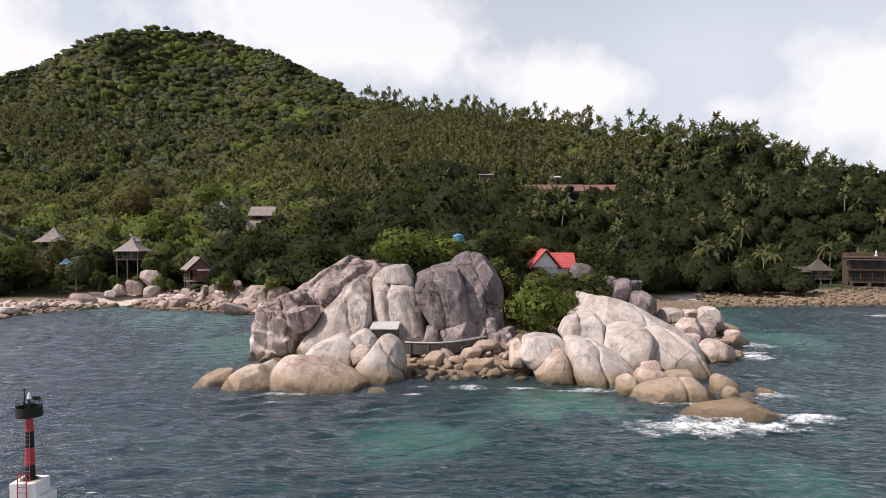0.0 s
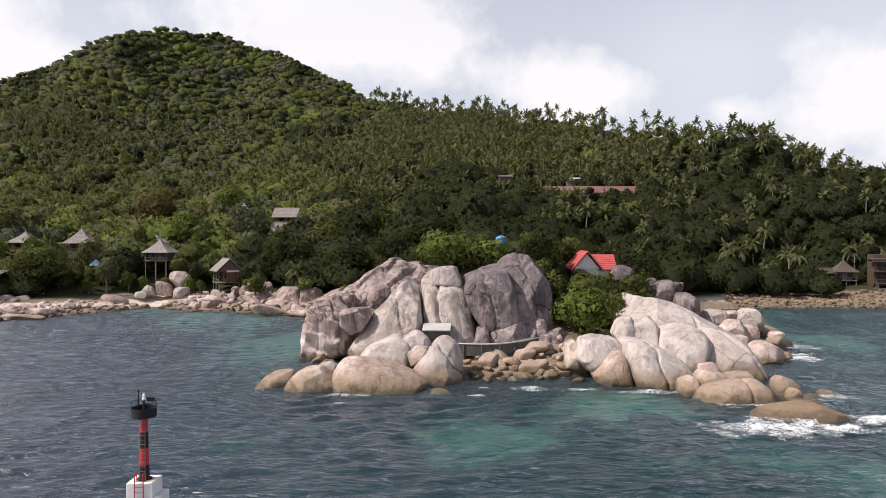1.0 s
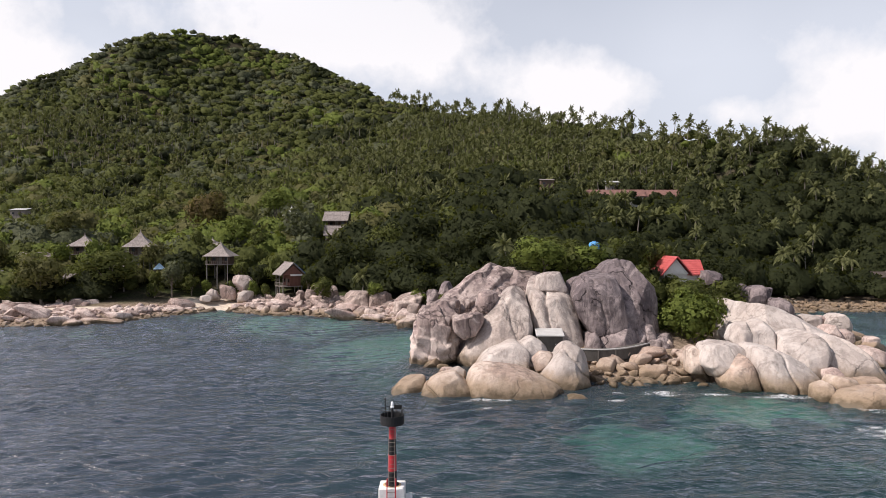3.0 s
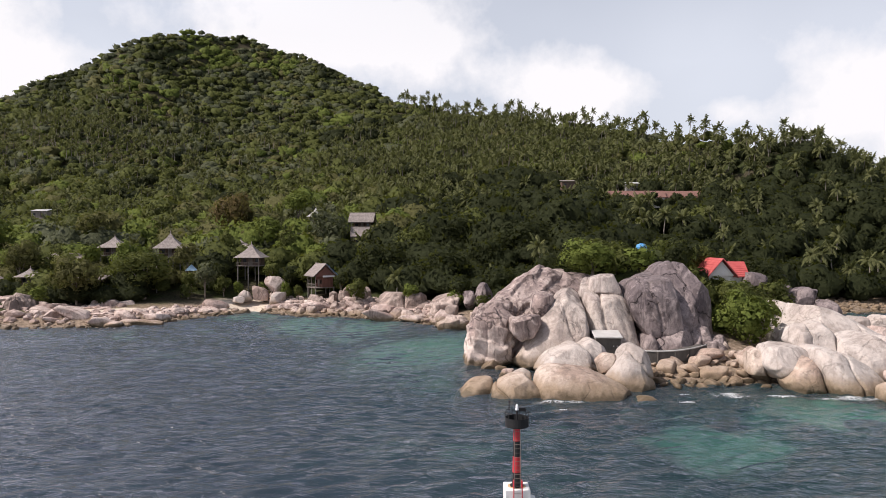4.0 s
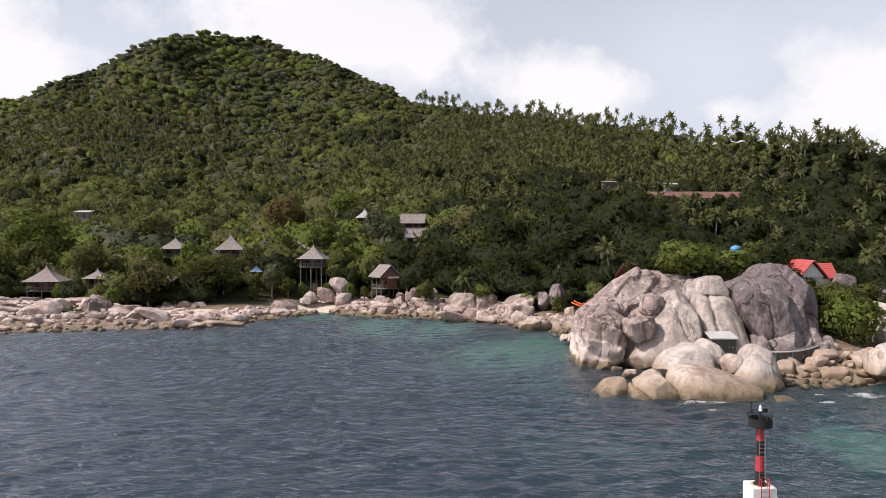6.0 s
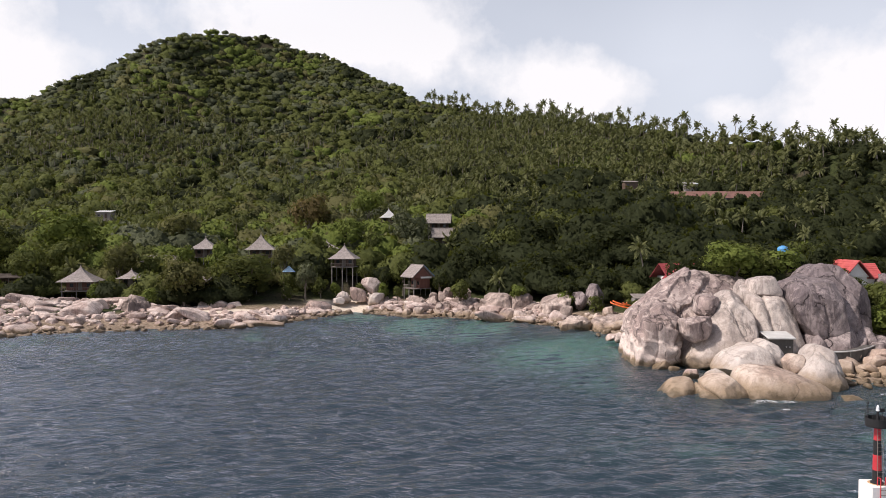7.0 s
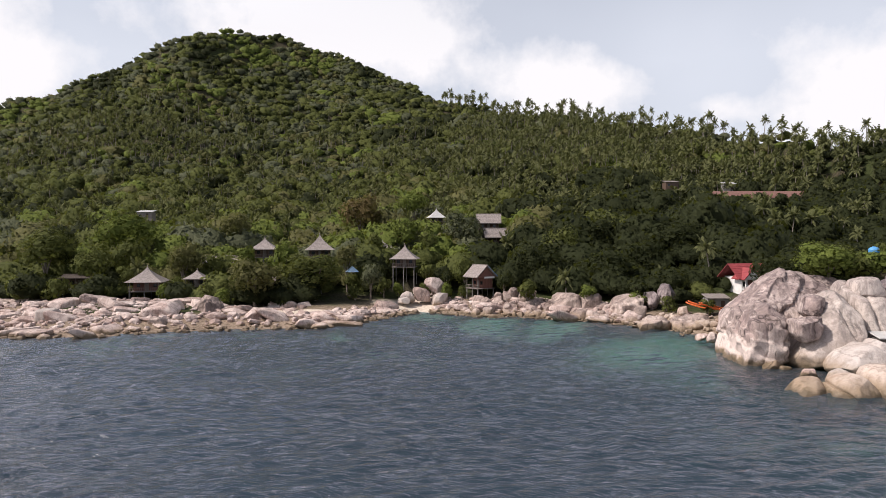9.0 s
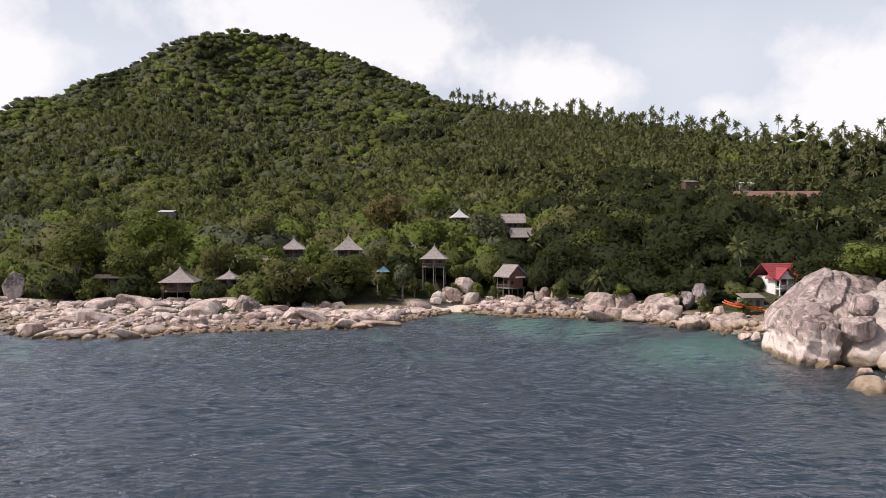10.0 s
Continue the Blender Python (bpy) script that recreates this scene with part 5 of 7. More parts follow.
def wood(rng):
    clouds, tv_all, tq_all, fv_all, fq_all = [], [], [], [], []
    tb = fb = 0
    y = 150.0
    while y < 800:
        step = 5.6 if y < 260 else 6.2 if y < 430 else 6.4
        half = 0.62 * y + 14
        xs = np.arange(-88 - half, half + 4, step)
        jx = xs + np.array([rng.uniform(-0.45, 0.45) for _ in xs]) * step
        jy = y + np.array([rng.uniform(-0.5, 0.5) for _ in xs]) * step
        p = np.c_[jx, jy]
        d, g = shore_distance(p), ground_height(p)
        crest = along(jx, CREST_Y)
        for x, yy, dd, z, cy in zip(jx, jy, d, g, crest):
            edge = 17 if x < 50 else 12
            if dd < edge or yy > cy + 6 or (yy < 150 and x > -26) or (x < -104 and yy < 175) or (-104 < x < -70 and yy < 189):
                continue
            ridge = yy > cy - 22 and -70 < x < 190
            palm = rng.random() < (0.92 if ridge else 0.0 if x < -70 and yy > cy - 70 else palm_share(x, yy))
            if palm and not blocked(x, yy, 2.5):
                a, b, c, e = palm_parts(x, yy, z, rng.uniform(6.0, 9.5) + (rng.uniform(-1.0, 3.5) if ridge and x < 80 else rng.uniform(-2.0, 2.5) if ridge else 0), rng, yy < 270)
                tv_all.append(a), tq_all.append(b + tb), fv_all.append(c), fq_all.append(e + fb)
                tb += len(a)
                fb += len(c)
                r = rng.uniform(3.0, 4.2) if ridge else rng.uniform(2.6, 3.8)
            else:
                r = (rng.uniform(3.0, 5.4) if rng.random() < 0.8 else rng.uniform(5.0, 7.0)) * (1.28 if yy > 430 else 1.2 if yy > 260 else 1.15)
            if not palm and 195 < yy < 320 and x < 10 and rng.random() < 0.5:
                r *= 1.35
            if ridge or yy > cy - 25:
                r = min(r, 4.8 if ridge else 5.2)
            while r > 1.6 and blocked(x, yy, r):
                r *= 0.72
            if r < 1.7:
                continue
            h = r * (rng.uniform(0.5, 0.85) if yy > 430 else rng.uniform(0.65, 1.0))
            pool = NEAR if yy < 245 or (r > 5.6 and yy < 330) else MID if yy < 430 else FAR
            patch = noise.noise(Vector((x * 0.018, yy * 0.018, 3.0)))
            tone = 0.46 * rng.random() + 0.265 + patch * 0.8 + (0.12 if yy > 430 else 0.0)
            if x < -40:
                # belt trees brighter; understory shade near the shore put into darker leaves
                tone += 0.36 * math.exp(-((yy - 240) / 45) ** 2) - (0.28 if yy < 212 else 0.0)
            # cloud shade over the eastern slope, put in as darker leaf tones
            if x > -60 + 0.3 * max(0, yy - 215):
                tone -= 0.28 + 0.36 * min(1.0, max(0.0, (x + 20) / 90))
            if yy > 330:
                tone = 0.49 + 0.30 * (rng.random() - 0.5) + 0.7 * patch
            # far crowns lean to grey-green: distance haze put into the leaf choice
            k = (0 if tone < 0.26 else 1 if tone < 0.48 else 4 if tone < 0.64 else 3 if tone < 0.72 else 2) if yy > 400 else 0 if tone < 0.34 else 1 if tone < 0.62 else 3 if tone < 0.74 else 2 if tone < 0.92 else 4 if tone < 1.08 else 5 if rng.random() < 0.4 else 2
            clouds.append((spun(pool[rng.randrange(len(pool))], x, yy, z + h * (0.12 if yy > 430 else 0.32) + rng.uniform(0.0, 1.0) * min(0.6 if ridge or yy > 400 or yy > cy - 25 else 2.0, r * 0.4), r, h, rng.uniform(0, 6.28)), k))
        y += step * 0.92
    for k in range(13):  # undergrowth below the terrace roofs
        x, yy, r = 30.5 + 3.1 * k + rng.uniform(-1, 1), 270.5 + rng.uniform(-1.5, 1.5), rng.uniform(2.2, 3.1)
        clouds.append((spun(MID[k % len(MID)], x, yy, 33.4 - r * rng.uniform(0.7, 1.15) + (2.3 if k in (4, 5, 8, 10) else 0), r, r * 0.9, rng.uniform(0, 6.28)), rng.choice((0, 0, 1))))
    v, q, m = bunch(clouds)
    me = quad_mesh("hillside_wood", v[:, :3], q, normals=v[:, 3:])
    for mt in LEAF:
        me.materials.append(mt)
    me.polygons.foreach_set("material_index", m.astype(np.int32))
    ob = new("hillside_wood", me)
    tagged(ob, "dense mixed green tropical woodland covering the hillside", "woods", kind="stuff")
    t = mesh_object("palm_trunks", quad_mesh("palm_trunks", np.vstack(tv_all), np.vstack(tq_all), smooth=True), PALM_BARK)
    tagged(t, "slender grey coconut palm trunks on the hillside", "palms", kind="stuff")
    f = mesh_object("palm_fronds", quad_mesh("palm_fronds", np.vstack(fv_all), np.vstack(fq_all)), FROND)
    tagged(f, "drooping green coconut palm heads on the hillside", "palms", kind="stuff")


wood(random.Random(23))


def tree(x, y, z, r, h, leaf, label, seed, group="shore trees", trunks=1, name="tree", foot=None):
    """A broadleaf tree: its crown centre at z, r wide and h high."""
    rg = random.Random(seed)
    foot = z_at(x, y) if foot is None else foot
    base = holder(name, x, y, foot, 0, label, name.replace("_", " "), group)
    top = z - foot
    vs, qs, b = [], [], 0
    for k in range(4):
        a = k * 1.7 + rg.uniform(0, 1)
        s = 0.0 if k == 0 else 1.0
        e = (math.cos(a) * r * 0.55 * s, math.sin(a) * r * 0.55 * s, top + h * rg.uniform(0, 0.4))
        start = 0.0 if k == 0 else rg.uniform(0.25, 0.5)
        pts = [(e[0] * max(0, (t - 0.2)) ** 1.3, e[1] * max(0, (t - 0.2)) ** 1.3, -0.4 + start * max(top, 1) * 0.6 + (e[2] + 0.4 - start * max(top, 1) * 0.6) * t) for t in (0, 0.25, 0.5, 0.75, 1.0)]
        v, q = trunk_quads(pts, [rr * (0.05 * r + 0.05) * (1 if k == 0 else 0.55) for rr in (1.2, 0.95, 0.8, 0.55, 0.25)])
        vs.append(v), qs.append(q + b)
        b += len(v)
    mesh_object("trunk", quad_mesh("trunk", np.vstack(vs), np.vstack(qs), smooth=True), BARK, base, "grey-brown trunk and limbs")
    pool = HERO if r > 5 else SHRUB
    cloud = spun(pool[seed % len(pool)], 0, 0, top, r, h, rg.uniform(0, 6.28))
    v, q, _ = bunch([(cloud, 0)])
    mesh_object("crown", quad_mesh("crown", v[:, :3], q, normals=v[:, 3:]), LEAF[leaf], base)
    return base


for i, (x, y, z, r, h, k) in enumerate(((-101, 235, 27.4, 7.8, 5.8, 5), (-68, 225, 21.0, 8.1, 5.9, 4), (-86, 222, 21.2, 6.7, 4.2, 2), (-168, 208, 21.0, 11.0, 6.2, 2), (-182, 192, 16.4, 9.5, 5.0, 1),
                                        (-144, 190, 13.6, 5.6, 4.5, 3), (-138, 218, 20.9, 6.1, 5.2, 3), (-93, 184, 9.0, 3.7, 3.7, 4), (-84, 262, 31.7, 6.3, 3.9, 2), (-26, 208, 20.3, 8.3, 5.0, 0), (-40, 202, 16.7, 6.5, 5.7, 1))):
    tree(x, y, z, r, h, k, ("deep green", "leafy green", "fresh bright green", "olive green", "grey-green", "rusty olive")[k] + " broadleaf tree standing above the shore", 60 + i)
for i, (x, y, z, r, h, k) in enumerate(((-49, 193, 12.2, 7.7, 5.4, 0), (-10, 195, 18.7, 9.4, 4.6, 0), (-31, 180, 11.3, 8.6, 5.0, 0), (-167, 188, 12.0, 6.0, 4.9, 1), (-100, 191, 14.2, 4.6, 3.3, 3), (-68, 194, 10.3, 3.9, 3.5, 1),
                                        (-20, 188, 13, 7, 5, 0), (-186, 205, 17, 8, 6, 0), (-160, 196, 14, 7, 5, 1), (-118, 196, 14, 5, 4.2, 2), (-94, 207, 17.2, 3.7, 3.2, 1), (-136, 192, 11.8, 4.2, 3.2, 1), (-78, 213, 17.5, 4.4, 3.4, 1), (-130, 199, 14.0, 3.8, 3.0, 2))):
    tree(x, y, z, r, h, k, ("deep green", "leafy green", "fresh bright green", "olive green")[k] + " broadleaf tree beside the huts", 80 + i)
for i, (x, y, z, r, h, k) in enumerate(((-121, 174, 9.6, 6.6, 4.9, 3), (-107, 180, 10.6, 9.0, 4.1, 1), (-28, 166, 7.0, 4.7, 3.0, 0), (-18, 170, 8.0, 5.4, 3.4, 0), (-127, 168, 5.4, 3.4, 1.9, 2), (-39, 168, 6.2, 2.7, 1.9, 2),
                                        (-53, 176, 6, 4, 2.6, 1), (-79, 189, 5.2, 2.4, 2.0, 1), (-73, 187.5, 5, 2.6, 2.2, 2), (-90, 190, 6.2, 2.8, 2.4, 1), (-97, 183, 5.0, 2.5, 2.0, 1), (-86, 190.5, 5.4, 2.2, 1.8, 2),
                                        (-145, 178, 5.6, 2.6, 2.2, 2), (-133, 176, 5.6, 3.4, 2.8, 1), (-158, 178, 5.4, 2.8, 2.2, 1), (-98.2, 187.6, 7.4, 2.6, 2.4, 1), (-163, 180, 6.6, 3.6, 3.0, 0), (-172, 179, 6.4, 4.2, 3.2, 1), (-180, 180, 7.0, 4.6, 3.4, 0), (-157, 186, 9.6, 3.4, 2.6, 1), (-143, 183, 7.2, 2.4, 2.2, 1), (-133, 182, 8.0, 3.0, 2.6, 0), (-117, 186, 10.0, 3.4, 2.6, 1), (-113, 192, 12.6, 3.6, 2.6, 1), (-91, 193, 9.4, 2.6, 2.4, 0), (-78, 194, 9.6, 3.0, 2.8, 1), (-73, 191, 8.0, 2.6, 2.4, 0), (-58, 184, 7.6, 2.8, 2.6, 0), (-69, 184, 5.0, 1.8, 1.6, 1), (-23, 159, 4.4, 2.8, 2.2, 1), (-29, 162, 4.8, 2.6, 2.0, 2), (-16, 153, 4.2, 2.2, 1.8, 1))):
    tree(x, y, z, r, h, k, ("deep green", "leafy green", "yellow-green", "olive green")[k] + " bush growing at the back of the shore", 100 + i, "shore bushes", name="bush")
for i, (x, y, z, r, h, k) in enumerate(((-6, 122, 15.6, 6.0, 3.2, 2), (1, 121, 15.2, 4.6, 2.6, 2), (7, 126, 14.4, 5.5, 2.6, 1), (14, 107, 7.1, 5.2, 3.9, 2), (16, 117, 9.2, 6.0, 2.6, 1), (15, 112, 9.6, 3.4, 2.4, 1), (-2, 130, 15.5, 6, 3, 1),
                                        (10, 110, 5.5, 3.2, 3.2, 2), (20, 112, 6.5, 4.2, 3.0, 1), (25, 122, 9.5, 4, 2.4, 1), (12, 134, 15, 5, 3, 0), (30, 140, 11, 6, 4, 0), (-6, 142, 11.5, 4.4, 3.4, 0), (-10, 135, 12, 6, 4, 0), (0, 145, 12, 7, 4, 0), (24, 150, 12, 7, 5, 0), (16.6, 125.2, 10.4, 2.8, 1.9, 1), (20.5, 125.0, 9.8, 2.6, 1.8, 2))):
    tree(x, y, z, r, h, k, ("deep green", "leafy green", "bright yellow-green")[k] + " bush growing over the granite headland", 120 + i, "headland bushes", name="bush")
rng = random.Random(77)
for i in range(95):
    x, y = rng.uniform(-14, 34), rng.uniform(112, 152)
    d = float(shore_distance(np.array([[x, y]]))[0])
    if d < 9 or (x < 8 and y < 119) or blocked(x, y, 1.5):
        continue
    r = rng.uniform(2.2, 4.2)
    k = rng.choice((0, 1, 1, 2, 3))
    tree(x, y, z_at(x, y) + r * 0.45, r, r * 0.75, k, ("deep green", "leafy green", "bright yellow-green", "olive green")[k] + " shrub covering the top of the headland", 200 + i, "headland bushes", name="bush")


def palm_tree(x, y, high, lean, seed, label):
    """A coconut palm standing by itself, each frond a part of its head."""
    rg = random.Random(seed)
    z = z_at(x, y)
    p = holder("palm_tree", x, y, z, rg.uniform(0, 360), label, "palm tree", "shore palms")
    pts = [(lean * (i / 6) ** 1.5, 0.2 * math.sin(i), -0.4 + (high + 0.4) * i / 6) for i in range(7)]
    v, q = trunk_quads(pts, [0.24 - 0.11 * i / 6 for i in range(7)], 8)
    mesh_object("trunk", quad_mesh("trunk", v, q, smooth=True), PALM_BARK, p, "slender ringed grey trunk")
    fv, fq = frond_set(np.random.default_rng(seed), 20, 10, 3.6, 0.74)
    per = len(fv) // 20
    head = part("crown_shaft", rod((pts[-1][0], pts[-1][1], high - 0.4), (pts[-1][0], pts[-1][1], high + 0.4), 0.2, 0.1, 8), FROND, p)
    for k in range(20):
        mesh_object("frond", quad_mesh("frond", fv[k * per:(k + 1) * per] + pts[-1], fq[k * 20:(k + 1) * 20] - k * per), FROND, head)
    return p


for i, (x, y, high, lean) in enumerate(((-43, 176, 6.0, 0.8), (70, 201, 11.0, -1.5), (77, 207, 9.5, 0.6), (91, 206, 10.0, 1.2), (98, 214, 9.0, -0.8), (112, 216, 10.5, 2.0), (62, 206, 9.5, 0.5), (84, 214, 11.0, -0.6), (-19, 172, 4.5, -0.4))):
    palm_tree(x, y, high, lean, 400 + i, "slender coconut palm standing at the edge of the shore")


# ---- harbour beacon in the foreground ----
def beacon(x, y):
    b = holder("beacon", x, y, 0, 0, "red and black banded navigation beacon on a white concrete base", "beacon")
    part("base_block", box(-0.85, 0.85, -0.85, 0.85, -2.0, 2.32, 0.05), BEACON_WHITE, b, "white painted concrete block")
    part("base_step", box(0.855, 1.32, -0.7, 0.8, -2.0, 1.42, 0.05), BEACON_WHITE, b, "white painted concrete step")
    part("rust_stain", lathe([(0.62, 2.322), (0.56, 2.333)], 18), RUST, b, "orange rust stain around the foot")
    part("foot_plate", lathe([(0.46, 2.325), (0.46, 2.4), (0.34, 2.46)], 18), BLACK_PAINT, b)
    z = 2.40
    for i, (high, m) in enumerate(((0.88, BLACK_PAINT), (1.10, RED_PAINT), (1.05, BLACK_PAINT), (0.98, RED_PAINT))):
        r0, r1 = 0.32 - 0.024 * i, 0.32 - 0.024 * (i + 1)
        part("mast_section", lathe([(r0, z), (r1, z + high)], 20), m, b, ("red" if m is RED_PAINT else "black") + " painted mast section", smooth=False)
        z += high
    deck = part("platform", lathe([(0.25, z - 0.1), (0.78, z), (0.80, z + 0.06), (0.80, z + 0.62), (0.77, z + 0.62), (0.77, z + 0.08), (0.1, z + 0.08)], 28), BLACK_PAINT, b, "round black platform with a solid skirt")
    for k in range(10):
        a = k * math.tau / 10
        part("rail_post", rod((0.785 * math.cos(a), 0.785 * math.sin(a), z + 0.55), (0.785 * math.cos(a), 0.785 * math.sin(a), z + 1.0), 0.018, sides=6), BLACK_PAINT, deck)
    ring = bmesh.new()
    for k in range(28):
        a, c = k * math.tau / 28, (k + 1) * math.tau / 28
        add_rod(ring, (0.785 * math.cos(a), 0.785 * math.sin(a), z + 1.0), (0.785 * math.cos(c), 0.785 * math.sin(c), z + 1.0), 0.02, sides=6)
    part("guard_rail", ring, BLACK_PAINT, deck)
    part("lantern_post", rod((0, 0, z + 0.05), (0, 0, z + 1.08), 0.1, 0.08, 10), BLACK_PAINT, b)
    lamp = part("lantern", lathe([(0.09, z + 1.08), (0.13, z + 1.12), (0.13, z + 1.18), (0.085, z + 1.22), (0.1, z + 1.3), (0.08, z + 1.42), (0.03, z + 1.52)], 16), LENS, b, "small clear lantern lens")
    part("bird_spike", rod((0, 0, z + 1.5), (0, 0, z + 1.62), 0.012, 0.004, 6), GREY_WOOD, lamp)
    part("antenna", rod((-0.5, 0.35, z + 0.1), (-0.5, 0.35, z + 1.72), 0.045, 0.03, 8), BLACK_PAINT, b, "short black antenna mast")
    part("antenna_head", box(-0.58, -0.42, 0.29, 0.41, z + 1.55, z + 1.62, 0.01), BLACK_PAINT, b)
    part("solar_panel", box(0.1, 0.62, 0.2, 0.24, z + 0.95, z + 1.22, 0.01), BLACK_PAINT, b, "small dark solar panel")
    ladder = bmesh.new()
    for s in (-0.2, 0.2):
        add_rod(ladder, (s, -0.40, 2.35), (s, -0.34, z), 0.02, sides=6)
    lad = part("ladder", ladder, GREY_WOOD, b, "steel ladder on the mast")
    for k in range(13):
        zz = 2.65 + k * 0.29
        part("rung", rod((-0.2, -0.375, zz), (0.2, -0.375, zz), 0.014, sides=6), GREY_WOOD, lad)
    for s in (-0.28, 0.28):
        r = bmesh.new()
        for p, q in (((s, -0.92, -0.4), (s, -0.92, 2.95)), ((s, -0.92, 2.95), (s, -0.56, 2.9)), ((s, -0.56, 2.9), (s, -0.52, 2.3))):
            add_rod(r, p, q, 0.035, sides=8)
        side = part("hand_rail", r, RED_PAINT, b, "red painted ladder rail")
    for k in range(7):
        zz = 0.3 + k * 0.36
        part("rung", rod((-0.28, -0.92, zz), (0.28, -0.92, zz), 0.02, sides=6), GREY_WOOD, side)
    return b


beacon(-26.6, 46.5)


# ---- huts ----
def flared_roof(w, d, high, courses=9, flare=1.5, over=0.06):
    """A steep pyramid of shingle courses, flaring at the eaves, its eave at z = 0."""
    bm = bmesh.new()
    prev = None
    for i in range(courses):
        for lip in (0, 1):
            t = (i + lip) / courses
            s = (1 - t) ** flare * 0.97 + 0.03 * (1 - t)
            grow = over if lip == 0 else 0.0
            z = high * t - (0.05 if lip == 0 else 0.0)
            ring = [bm.verts.new((sx * (w / 2 * s + grow), sy * (d / 2 * s + grow), z)) for sx, sy in ((-1, -1), (1, -1), (1, 1), (-1, 1))]
            if prev:
                for k in range(4):
                    bm.faces.new((prev[k], prev[(k + 1) % 4], ring[(k + 1) % 4], ring[k]))
            else:
                bm.faces.new(ring[::-1])
            prev = ring
    bm.faces.new(prev)
    return bm


def extruded(profile, x0, x1):
    """A closed outline in y and z drawn out from x0 to x1."""
    bm = bmesh.new()
    a, b = [bm.verts.new((x0, y, z)) for y, z in profile], [bm.verts.new((x1, y, z)) for y, z in profile]
    bm.faces.new(a), bm.faces.new(b[::-1])
    n = len(profile)
    for k in range(n):
        bm.faces.new((a[k], b[k], b[(k + 1) % n], a[(k + 1) % n]))
    bmesh.ops.recalc_face_normals(bm, faces=bm.faces)
    return bm


def gable_roof(w, d, high, thick=0.16, courses=7):
    """Two slopes of stepped courses, the ridge along x, its eave at z = 0. Returns a bmesh for each slope."""
    slopes = []
    for s in (-1, 1):
        top = []
        for i in range(courses):
            for t, up in ((i / courses, 0.06), ((i + 1) / courses, 0.0)):
                top.append((s * (d / 2 * (1 - t) + 0.003), high * t + up))
        slopes.append(extruded(top + [(s * 0.003, high - thick), (s * (d / 2 + 0.003), -thick)], -w / 2, w / 2))
    return slopes


def gable_wall(w, d, z0, high):
    """The two gable triangles."""
    return [extruded([(-d / 2, z0), (d / 2, z0), (0, z0 + high)], x, x + 0.12) for x in (-w / 2, w / 2 - 0.12)]


